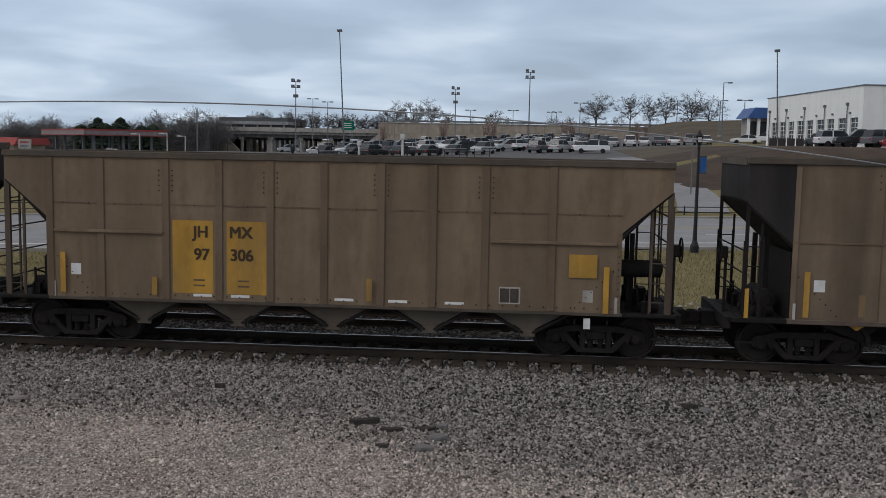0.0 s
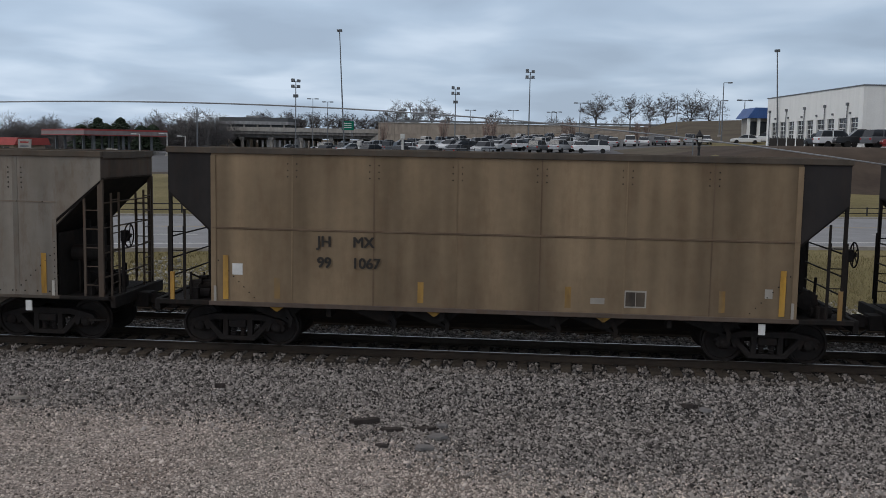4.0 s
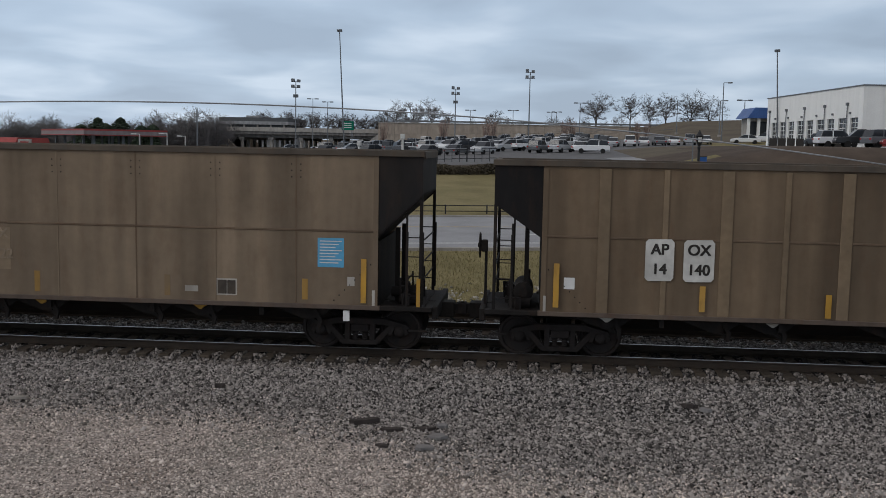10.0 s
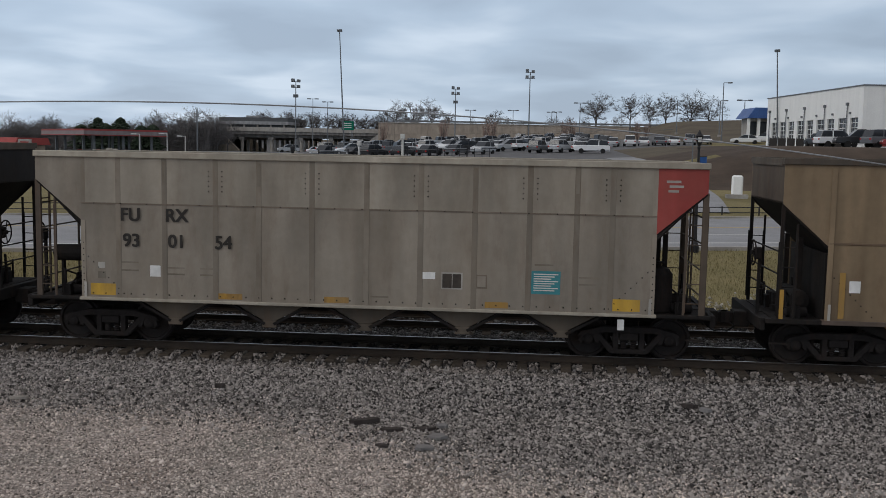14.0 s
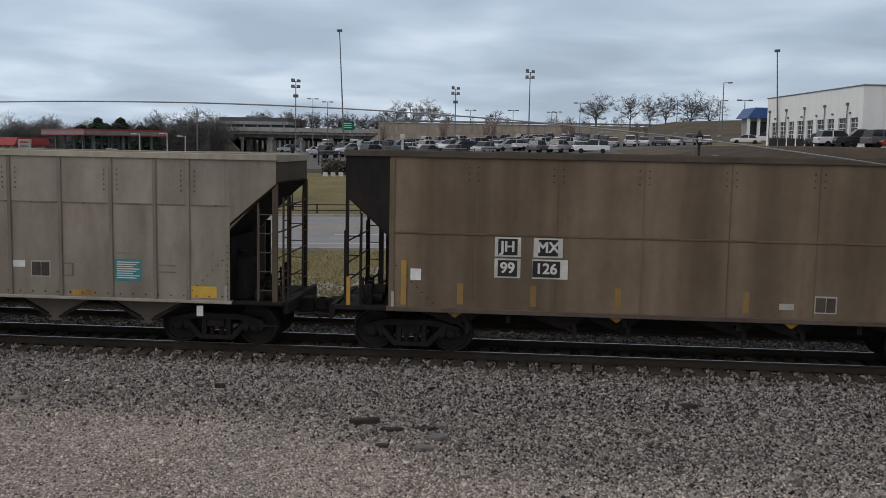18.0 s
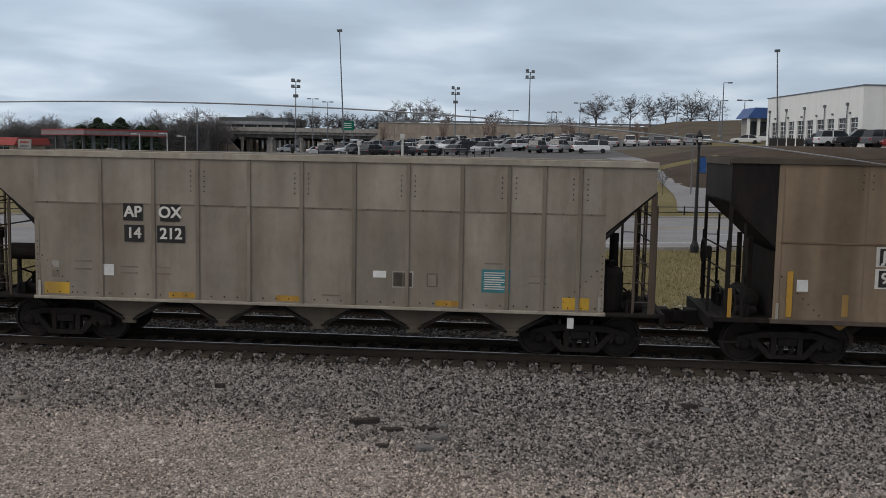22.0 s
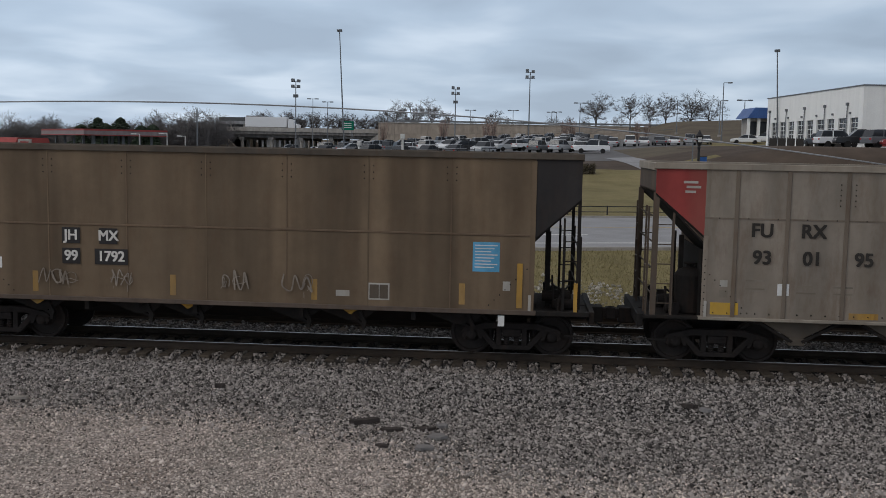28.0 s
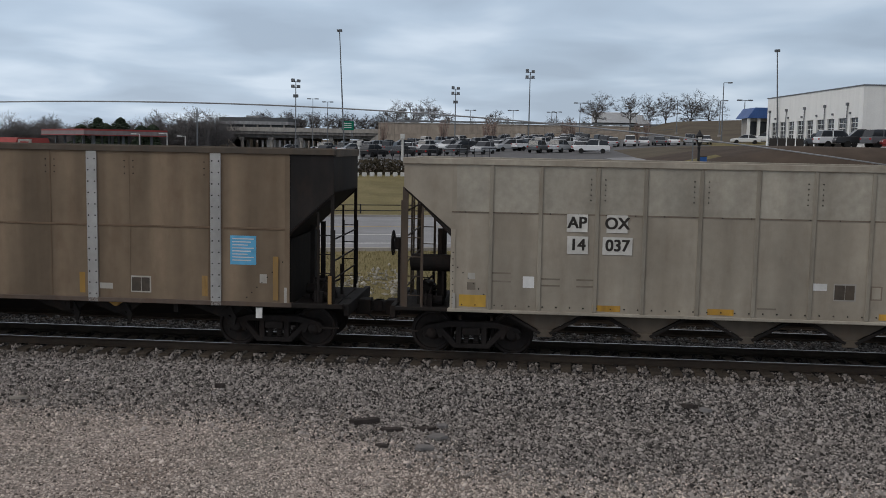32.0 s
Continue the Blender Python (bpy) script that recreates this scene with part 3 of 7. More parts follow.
def grass_tufts():
    """Short dry blades on the verge between the tracks and the road."""
    rs = np.random.RandomState(8)
    n = 60000
    x, y = rs.uniform(-20, 16, n), rs.uniform(6.6, 21, n)
    keep = (y - np.array([along_road(a) for a in x])) * 0.9617 < 17.6
    x, y = x[keep], y[keep]
    n = len(x)
    z = np.array([ground_height(a, b) for a, b in zip(x, y)])
    h, a, lean = rs.uniform(0.04, 0.15, n), rs.uniform(0, 6.28, n), rs.uniform(-0.06, 0.06, (n, 2))
    w = 0.012
    v = np.zeros((n, 3, 3))
    v[:, 0] = np.stack([x - w * np.cos(a), y - w * np.sin(a), z - 0.01], 1)
    v[:, 1] = np.stack([x + w * np.cos(a), y + w * np.sin(a), z - 0.01], 1)
    v[:, 2] = np.stack([x + lean[:, 0], y + lean[:, 1], z + h], 1)
    me = bpy.data.meshes.new("verge_grass")
    me.from_pydata(v.reshape(-1, 3).tolist(), [], np.arange(n * 3).reshape(-1, 3).tolist())
    me.materials.append(stone_material("dry_grass_blades", (0.13, 0.112, 0.052), (0.34, 0.295, 0.16)))
    tagged(new("verge_grass", me), "short dry winter grass on the verge", "grass", kind="stuff")


grass_tufts()


def road_strip(name, w0, w1, x0, x1, lift, mat, label, step=6.0, kind="structure", thick=0.05):
    xs = list(np.arange(x0, x1 + 0.01, step))
    verts, faces = [], []
    for x in xs:
        for w in (w0, w1):
            y = w / 0.9617 + along_road(x)
            z = 0.3 + lift
            verts += [(x, y, z), (x, y, z - thick)]
    for i in range(len(xs) - 1):
        a, b = i * 4, i * 4 + 4
        faces += [(a, b, b + 2, a + 2), (a + 1, a + 3, b + 3, b + 1), (a, a + 1, b + 1, b), (a + 2, b + 2, b + 3, a + 3)]
    faces += [(0, 2, 3, 1), (4 * len(xs) - 4, 4 * len(xs) - 3, 4 * len(xs) - 1, 4 * len(xs) - 2)]
    me = bpy.data.meshes.new(name)
    me.from_pydata(verts, [], faces)
    me.materials.append(mat)
    return tagged(new(name, me), label, name.replace("_", " "), kind=kind)


road_strip("road", 18.1, 36.0, -420, 420, 0.03, ASPHALT, "wide grey asphalt road with lane markings")
road_strip("kerb", 17.8, 18.1, -420, 420, 0.13, CONCRETE, "low concrete kerb between road and grass", thick=0.2)
road_strip("kerb", 36.0, 36.3, -420, 420, 0.13, CONCRETE, "low concrete kerb at the lawn", thick=0.2)
road_strip("lane_line", 20.5, 20.75, -420, 420, 0.034, LINE_WHITE, "white edge line on the road", thick=0.003)
road_strip("lane_line", 29.0, 29.15, -420, 420, 0.034, LINE_YELLOW, "yellow centre line on the road", thick=0.003)
for i in range(-14, 16):
    road_strip("lane_dash", 24.6, 24.8, i * 9.0, i * 9.0 + 3.0, 0.034, LINE_WHITE, "white lane dash on the road", step=3.0, thick=0.003)

# ---------------------------------------------------------------- the coal train
PITCH, WHEEL_R = 16.15, 0.457
HS, Y0 = 6.3, 1.5          # half length of the lower side, half width
TRUCK_X, AXLE_X = 5.85, 0.89
TRAVEL = [(0, 26.74), (1, 42.13), (2, 57.44), (3, 72.72), (4, 87.66), (5, 102.73), (6, 117.99), (7, 132.9), (8, 147.74), (9, 162.56), (10, 177.32), (11, 192.02), (12, 206.71), (13, 221.35), (14, 235.97), (15, 250.44), (16, 264.83), (17, 279.37), (18, 293.66), (19, 307.84), (20, 321.95), (21, 336.03), (22, 350.09), (23, 364.18), (24, 378.13), (25, 391.45), (26, 405.23), (27, 418.92), (28, 432.33), (29, 445.96), (30, 459.49), (31, 472.88), (32, 486.12)]
WHEELSETS, CARS = [], []


def sideframe(bm):
    y0, y1 = -0.085, 0.085
    prism(bm, [(-1.12, 0.52), (-1.05, 0.62), (-0.55, 0.74), (0.55, 0.74), (1.05, 0.62), (1.12, 0.52), (1.02, 0.50), (0.52, 0.60), (-0.52, 0.60), (-1.02, 0.50)], y0, y1)
    for s in (-1, 1):
        prism(bm, [(s * 1.02, 0.60), (s * 1.10, 0.42), (s * 1.02, 0.34), (s * 0.98, 0.50)], y0, y1)
        prism(bm, [(s * 0.78, 0.56), (s * 0.66, 0.60), (s * 0.30, 0.22), (s * 0.42, 0.16)], y0, y1)
        prism(bm, [(s * 0.34, 0.62), (s * 0.22, 0.62), (s * 0.22, 0.2), (s * 0.34, 0.2)], y0, y1)
        prism(bm, [(s * 0.80, 0.56), (s * 0.72, 0.36), (s * 0.64, 0.36), (s * 0.66, 0.58)], y0, y1)
    prism(bm, [(-0.44, 0.24), (0.44, 0.24), (0.40, 0.14), (-0.40, 0.14)], y0 - 0.01, y1 + 0.01)


def wheelset_mesh(bm):
    lathe(bm, [(-1.08, 0.075), (1.08, 0.075)], (0, 0, 0), (0, 1, 0), 10)
    for s in (-1, 1):
        prof = [(0.66, 0.10), (0.66, 0.20), (0.70, 0.36), (0.682, 0.40), (0.682, 0.483), (0.70, 0.487), (0.715, 0.460), (0.82, 0.453), (0.825, 0.40), (0.78, 0.38), (0.76, 0.20), (0.83, 0.14), (0.83, 0.08)]
        lathe(bm, [(s * a, r) for a, r in prof], (0, 0, 0), (0, 1, 0), 32)
        for k in range(3):
            a = k * 2.094
            box(bm, math.cos(a) * 0.11 - 0.018, math.cos(a) * 0.11 + 0.018, min(s * 0.82, s * 0.845), max(s * 0.82, s * 0.845), math.sin(a) * 0.11 - 0.018, math.sin(a) * 0.11 + 0.018)


def spring(bm):
    lathe(bm, [(k * 0.025, 0.075 if k % 2 else 0.055) for k in range(11)], (0, 0, 0.24), (0, 0, 1), 10)


def add_truck(car, x):
    t = part("truck", mesh("bolster", lambda bm: (box(bm, -0.2, 0.2, -1.12, 1.12, 0.44, 0.60), box(bm, -0.28, 0.28, -0.3, 0.3, 0.55, 0.74)), TRUCK, 0.015), car, (x, 0, 0), "black cast-steel two-axle truck")
    for s in (-1, 1):
        part("sideframe", mesh("sideframe", sideframe, TRUCK, 0.012), t, (0, s * 1.0, 0))
        for dx in (-0.11, 0.11):
            part("spring", mesh("spring", spring, TRUCK), t, (dx, s * 1.0, 0))
        for a in (-AXLE_X, AXLE_X):
            part("bearing_cap", mesh("bearing", lambda bm: lathe(bm, [(-0.07, 0.12), (0.05, 0.12), (0.075, 0.09), (0.09, 0.05)], (0, 0, 0), (0, 1, 0), 14), TRUCK), t, (a, s * 1.03, WHEEL_R), turn=(0, 0, 0 if s > 0 else 180))
        part("brake_beam", mesh("brake_beam", lambda bm: box(bm, -0.03, 0.03, -0.85, 0.85, 0.27, 0.35), TRUCK), t, (s * 0.36, 0, 0))
    for a in (-AXLE_X, AXLE_X):
        w = new("wheelset", mesh("wheelset", wheelset_mesh, WHEEL))
        w.parent = t
        w.matrix_parent_inverse = Matrix.Translation((a, 0, WHEEL_R))
        WHEELSETS.append(w)


def ladder(bm, height, width, rungs):
    for s in (-1, 1):
        box(bm, s * width / 2 - 0.02, s * width / 2 + 0.02, -0.02, 0.02, 0, height)
    for i in range(rungs):
        z = 0.3 + i * (height - 0.45) / max(1, rungs - 1)
        tube(bm, (-width / 2, 0, z), (width / 2, 0, z), 0.014, n=6)


def brake_wheel(bm):
    for i in range(20):
        a, b = 2 * math.pi * i / 20, 2 * math.pi * (i + 1) / 20
        tube(bm, (0, 0.27 * math.cos(a), 0.27 * math.sin(a)), (0, 0.27 * math.cos(b), 0.27 * math.sin(b)), 0.018, n=6, caps=False)
    for i in range(5):
        a = 2 * math.pi * i / 5
        tube(bm, (0, 0, 0), (0, 0.27 * math.cos(a), 0.27 * math.sin(a)), 0.014, n=5)
    lathe(bm, [(-0.05, 0.05), (0.05, 0.05)], (0, 0, 0), (1, 0, 0), 10)


def pipework(bm):
    """Brake pipes, rods, a slack adjuster and small brackets, all on one mounting plate of the end platform."""
    r = random.Random(12)
    box(bm, -0.46, 0.46, -1.40, 1.36, -0.002, 0.018)
    stems = []
    for i in range(9):
        foot = Vector((r.uniform(-0.35, 0.35), -1.3 + i * 0.31, 0))
        top = foot + Vector((r.uniform(-0.1, 0.1), r.uniform(-0.12, 0.12), r.uniform(0.25, 0.75)))
        tube(bm, foot, top, r.uniform(0.018, 0.035), n=6)
        stems.append((foot, top))
    for i, j in ((0, 2), (1, 3), (2, 5), (0, 4), (3, 6), (4, 7), (6, 8)):
        tube(bm, stems[i][0].lerp(stems[i][1], r.uniform(0.3, 0.95)), stems[j][0].lerp(stems[j][1], r.uniform(0.3, 0.95)), 0.022, n=6)
    for i in range(6):
        x, y = r.uniform(-0.4, 0.3), r.uniform(-1.3, 1.05)
        box(bm, x, x + r.uniform(0.08, 0.2), y, y + r.uniform(0.08, 0.25), 0.01, r.uniform(0.12, 0.42))
    lathe(bm, [(-0.25, 0.05), (-0.22, 0.11), (0.22, 0.11), (0.25, 0.05)], (0.1, -0.95, 0.12), (1, 0.1, 0), 12)


def add_ends(car, zt, mat_post, mat_corner, brake_end, corner_mats, many, ht):
    """Platforms, posts, ladders, sheets and brake gear of both ends."""
    zs, low = (zt - 0.60, 2.82) if many else (zt - 0.92, 2.66)
    wide = 0.06 if many else 0.035
    for e in (-1, 1):
        lo, hi = (HS - 0.02, 7.55)
        boxpart("end_platform", (min(e * lo, e * hi), max(e * lo, e * hi), -1.46, 1.46, 1.0, 1.05), GRIME, car)
        boxpart("end_sill", (min(e * 7.5, e * 7.62), max(e * 7.5, e * 7.62), -1.46, 1.46, 0.84, 1.10), GRIME, car, soften=0.01)
        c = corner_mats[0 if e < 0 else 1]
        part("end_sheet", mesh(("end_sheet", e, zt), lambda bm: box(bm, min(e * (ht - 0.03), e * ht), max(e * (ht - 0.03), e * ht), -Y0, Y0, zs, zt), BLACK if c is BLACK else END_STEEL), car)
        part("slope_sheet", mesh(("slope", e, zt), lambda bm: prism(bm, [(e * ht, zs), (e * ht, zs + 0.04), (e * 4.9, 1.26), (e * 4.9, 1.22)], -Y0 + 0.01, Y0 - 0.01), GRIME), car, label="dark sloping end sheet")
        for s in (-1, 1):
            ya, yb = s * (Y0 + 0.0), s * (Y0 + 0.022)
            part("corner_plate", mesh(("corner", e, s, zt), lambda bm: prism(bm, [(e * HS, zt), (e * ht, zt), (e * ht, zs), (e * HS, low)], min(ya, yb), max(ya, yb)), c), car)
            part("corner_edge", mesh(("corner_edge", e, s, zt), lambda bm: prism(bm, [(e * ht, zs), (e * (ht - 0.02), zs - 0.07), (e * (HS - 0.02), low - 0.07), (e * HS, low + 0.01)], min(ya, s * (Y0 - 0.06)), max(ya, s * (Y0 - 0.06))), GRIME), car)
            boxpart("corner_post", (e * (ht - 0.03) - wide, e * (ht - 0.03) + wide, s * 1.46 - 0.035, s * 1.46 + 0.035, 1.05, zs), mat_post, car)
            boxpart("grab_post", (e * 6.93 - 0.022, e * 6.93 + 0.022, s * 1.46 - 0.022, s * 1.46 + 0.022, 1.05, zs - 0.42), mat_post, car)
            rungs = 5 if many else 4
            part("side_ladder", mesh(("rungs", rungs), lambda bm: [tube(bm, (-0.17, 0, i * 0.42), (0.17, 0, i * 0.42), 0.013, n=6) for i in range(rungs)] + [box(bm, k * 0.17 - 0.015, k * 0.17 + 0.015, -0.015, 0.015, -0.2, rungs * 0.42 - 0.3) for k in (-1, 1)], mat_post), car, (e * 7.12, s * 1.47, 1.35))
        if many:
            part("end_ladder", mesh(("ladder", 2.4), lambda bm: ladder(bm, 2.35, 0.42, 6), mat_post), car, (e * 7.42, -0.95, 1.05), turn=(0, 0, 90))
            part("end_ladder", mesh(("ladder", 2.4), lambda bm: ladder(bm, 2.35, 0.42, 6), mat_post), car, (e * 7.42, 0.95, 1.05), turn=(0, 0, 90))
        boxpart("slope_brace", (e * 6.62 - 0.05, e * 6.62 + 0.05, -0.62, -0.52, 1.05, 2.75), GRIME, car)
        boxpart("slope_brace", (e * 6.62 - 0.05, e * 6.62 + 0.05, 0.52, 0.62, 1.05, 2.75), GRIME, car)
        boxpart("draft_sill", (min(e * 7.55, e * 7.9), max(e * 7.55, e * 7.9), -0.22, 0.22, 0.68, 1.02), GRIME, car, soften=0.02)
        part("coupler", mesh(("coupler", e), lambda bm: (box(bm, min(e * 7.85, e * 8.0), max(e * 7.85, e * 8.0), -0.12, 0.12, 0.76, 0.98), prism(bm, [(e * 7.97, -0.16), (e * 8.12, -0.14), (e * 8.16, 0.02), (e * 8.08, 0.16), (e * 7.97, 0.13)], 0.74, 1.0, "z")), TRUCK, 0.015), car)
        part("air_hose", mesh(("hose", e), lambda bm: [tube(bm, a, b, 0.022, n=6) for a, b in (((e * 7.6, 0.35, 0.85), (e * 7.75, 0.36, 0.6)), ((e * 7.75, 0.36, 0.6), (e * 7.92, 0.32, 0.48)), ((e * 7.92, 0.32, 0.48), (e * 8.07, 0.2, 0.52)))], RUBBER), car)
        part("end_rail", mesh(("end_rail", many), lambda bm: [tube(bm, (0, -1.46, z), (0, 1.46, z), 0.018, n=6) for z in ((1.5, 2.05, 2.62, 3.18) if many else (1.62, 2.02, 2.5))], mat_post), car, (e * (ht - 0.04), 0, 0))
        tagged(part("pipework", mesh(("pipework", e), pipework, TRUCK), car, (e * 6.85, 0, 1.05), "tangle of brown brake pipes and levers"), "tangle of brown brake pipes and levers", kind="stuff")
        boxpart("end_bulkhead", (min(e * (HS - 0.03), e * (HS + 0.012)), max(e * (HS - 0.03), e * (HS + 0.012)), -1.38, 1.38, 1.055, 2.5), GRIME, car)
        boxpart("step", (e * 7.2 - 0.2, e * 7.2 + 0.2, -1.52, -1.44, 0.55, 0.58), GRIME, car)
    b = brake_end
    part("brake_wheel", mesh("brake_wheel", brake_wheel, GRIME), car, (b * 7.66, -0.75, 2.42), "dark spoked brake wheel")
    boxpart("brake_housing", (b * 7.56 - 0.07, b * 7.56 + 0.07, -0.85, -0.65, 2.28, 2.54), GRIME, car, soften=0.02)
    boxpart("brake_post", (b * 7.52 - 0.03, b * 7.52 + 0.03, -0.78, -0.72, 1.05, 2.3), GRIME, car)
    if many:
        part("air_reservoir", mesh("long_reservoir", lambda bm: (lathe(bm, [(-0.47, 0.08), (-0.43, 0.19), (0.43, 0.19), (0.47, 0.08)], (0, 0, 0), (1, 0, 0), 18), box(bm, -0.3, -0.25, -0.06, 0.06, -0.95, -0.15), box(bm, 0.25, 0.3, -0.06, 0.06, -0.95, -0.15)), GRIME), car, (b * 6.8, -0.8, 2.0), "black air reservoir on two legs")
    else:
        part("air_reservoir", mesh("reservoir", lambda bm: lathe(bm, [(-0.62, 0.1), (-0.58, 0.22), (0.58, 0.22), (0.62, 0.1)], (0, 0, 0), (0, 1, 0), 16), GRIME), car, (b * 6.68, -0.35, 1.42), "black air reservoir")
    part("brake_cylinder", mesh("cylinder", lambda bm: lathe(bm, [(-0.3, 0.12), (0.1, 0.15), (0.3, 0.15), (0.34, 0.06)], (0, 0, 0), (1, 0, 0), 14), GRIME), car, (-b * 6.8, -0.6, 1.3))
    part("control_valve", mesh("valve", lambda bm: (box(bm, -0.16, 0.16, -0.14, 0.14, 0, 0.3), box(bm, -0.08, 0.1, -0.2, 0.2, 0.08, 0.38)), GRIME, 0.015), car, (b * 6.95, 0.4, 1.05))


def decal(name, car, x, z, w, h, mat, label="", y=None):
    y = Y0 + 0.022 if y is None else y
    return boxpart(name, (x - w / 2, x + w / 2, -y - 0.004, -y, z - h / 2, z + h / 2), mat, car, label)


def lettering(car, words, x, z, height, mat, y=None):
    y = Y0 + 0.044 if y is None else y
    ob = part("lettering", text_mesh(words, height, mat), car, (x, -y, z), turn=(90, 0, 0))
    return ob


def marked(car, words, x, z, height, mat, patch=None):
    lettering(car, words, x, z, height, mat)
    if patch:
        decal("number_patch", car, x, z, len(words) * height * 0.64 + 0.07, height * 1.3, patch, y=Y0 + 0.037)


def notice(car, x, z, w, h, mat):
    s = decal("notice", car, x, z, w, h, mat, "blue notice panel with rows of white writing")
    for i in range(8):
        zz = h / 2 - 0.07 - i * (h - 0.1) / 8
        part("text_bar", mesh(("text_bar", i % 3, w), lambda bm: box(bm, -w * 0.42, w * (0.42 - 0.12 * (i % 3)), -0.004, -0.002, -0.011, 0.011), LETTER_WHITE), s, (0, -0.001, zz))


def stencil_box(car, x, z):
    s = decal("stencil_frame", car, x, z, 0.46, 0.37, OFFWHITE, "white-framed black stencil box")
    for k, w in ((-1, 0.205), (1, 0.185)):
        part("stencil_field", mesh(("field", w), lambda bm: box(bm, -w / 2, w / 2, -0.005, -0.002, -0.155, 0.15), STENCIL_FIELD), s, (k * 0.105, -0.001, 0))


def hopper_car(kind, paint, brake_end, ends=None, rim=None, posts=None):
    """One open-top coal hopper wagon. kind 'smooth': seamed sides and door gear; 'banded': the same with broad ribs; 'ribbed': outside posts and V-shaped chutes."""
    label = {"smooth": "weathered brown steel coal hopper wagon with black sloping ends", "banded": "dark brown coal hopper wagon with broad flat ribs", "ribbed": "dusty ribbed steel coal hopper wagon with V-shaped chutes"}[kind]
    zt, ht = (4.45, 7.27) if kind == "smooth" else (4.31, 7.34)
    car = thing("hopper_wagon", Matrix.Identity(4), label, "train wagon", "wagons of the coal train")
    ends = ends or (BLACK, BLACK)
    rim = rim or RIM_DARK
    post_mat = END_STEEL if kind == "ribbed" else GRIME
    for s in (-1, 1):
        ya, yb = sorted((s * Y0, s * (Y0 + 0.022)))
        if kind == "smooth" and s < 0:
            for i in range(7):
                panel = boxpart("side_panel", (-HS + i * 1.8, -HS + (i + 1) * 1.8, ya, yb, 1.06, zt), paint, car)
                panel.color = (i * 1.8 + 23.7 * len(CARS), 3.1 * len(CARS), 0, 0)
        else:
            boxpart("side_sheet", (-HS, HS, ya, yb, 1.06, zt), paint, car)
        ya, yb = sorted((s * (Y0 - 0.06), s * (Y0 + 0.07)))
        boxpart("top_chord", (-ht - 0.03, ht + 0.03, ya, yb, zt - 0.10, zt + 0.03), rim or paint, car, soften=0.01)
        sill = (*sorted((s * (Y0 - 0.1), s * (Y0 + 0.06))), 1.0 if kind != "ribbed" else 1.03, 1.10)
        boxpart("side_sill", (-6.36, 6.36, *sill), RUSTY_SILL if kind != "ribbed" else rim, car, soften=0.01)
        for e in (-1, 1) if s < 0 else ():
            boxpart("sill_end", (*sorted((e * 6.36, e * 7.5)), *sill), GRIME, car, soften=0.01)
    for e in (-1, 1):
        boxpart("end_chord", (*sorted((e * (ht - 0.08), e * (ht + 0.04))), -Y0 + 0.06, Y0 - 0.06, zt - 0.13, zt + 0.02), rim or paint, car)
    boxpart("centre_sill", (-7.55, 7.55, -0.3, 0.3, 0.74, 1.06), GRIME, car)
    part("floor_sheet", mesh("floor", lambda bm: prism(bm, [(-1.49, 1.25), (-0.35, 1.08), (0.35, 1.08), (1.49, 1.25), (1.49, 1.21), (0.35, 1.04), (-0.35, 1.04), (-1.49, 1.21)], -4.95, 4.95, "x"), GRIME), car)
    if kind != "ribbed":
        for s in (-1, 1):
            ya, yb = sorted((s * (Y0 + 0.022), s * (Y0 + 0.038)))
            boxpart("belt_seam", (-HS, HS, ya, yb, 2.70, 2.745), SEAM, car, soften=0.006)
            for e in (-1, 1):
                boxpart("edge_angle", (*sorted((e * (HS - 0.10), e * (HS + 0.01))), ya, yb, 1.1, zt - 0.14), paint, car)
            if kind == "banded":
                for i, x in enumerate((-5.0, -3.72, -2.45, -1.22, 0.0, 1.2, 2.4, 3.6, 4.85)):
                    w = 0.125 if i % 2 == 0 else 0.06
                    boxpart("side_post", (x - w, x + w, *sorted((s * (Y0 + 0.022), s * (Y0 + 0.05))), 1.1, zt - 0.13), BAND.get(paint.name, paint), car, soften=0.012)
                continue
            for i in range(1, 7):
                x = -HS + i * 12.6 / 7
                boxpart("panel_seam", (x - 0.014, x + 0.014, *sorted((s * (Y0 + 0.022), s * (Y0 + 0.029))), 1.1, zt - 0.10), paint if i % 2 else SEAM, car)
                tagged(part("rivet_rows", mesh("rivets", lambda bm: [lathe(bm, [(0, 0.016), (0.008, 0.013), (0.012, 0.004)], (dx, 0, dz), (0, -1, 0), 6) for dx in (-0.1, 0.1) for dz in (0, -0.14, -0.28)], GRIME), car, (x, -Y0 - 0.022, zt - 0.3)), kind="stuff") if s < 0 else None
        for i, x in enumerate((-4.87, -2.54, -1.37, 1.07, 2.3, 4.7)):
            part("door_bracket", mesh("bracket", lambda bm: prism(bm, [(-0.16, 0.98), (0.16, 0.98), (0.02, 0.88), (-0.02, 0.88)], -1.40, -1.30), (OFFWHITE if kind == "banded" else YELLOW) if not i % 2 else GRIME), car, (x, 0, 0))
            part("door_lever", mesh("lever", lambda bm: (prism(bm, [(0.08, 0.98), (0.2, 0.98), (0.34, 0.70), (0.30, 0.52), (0.24, 0.52), (0.24, 0.70)], -1.3, -1.22), prism(bm, [(-0.5, 0.98), (-0.3, 0.98), (0.3, 0.62), (0.24, 0.58)], -1.2, -1.1), prism(bm, [(-0.85, 0.98), (0.6, 0.98), (0.30, 0.76), (-0.05, 0.70)], -1.24, -1.18)), GRIME), car, (x, 0, 0))
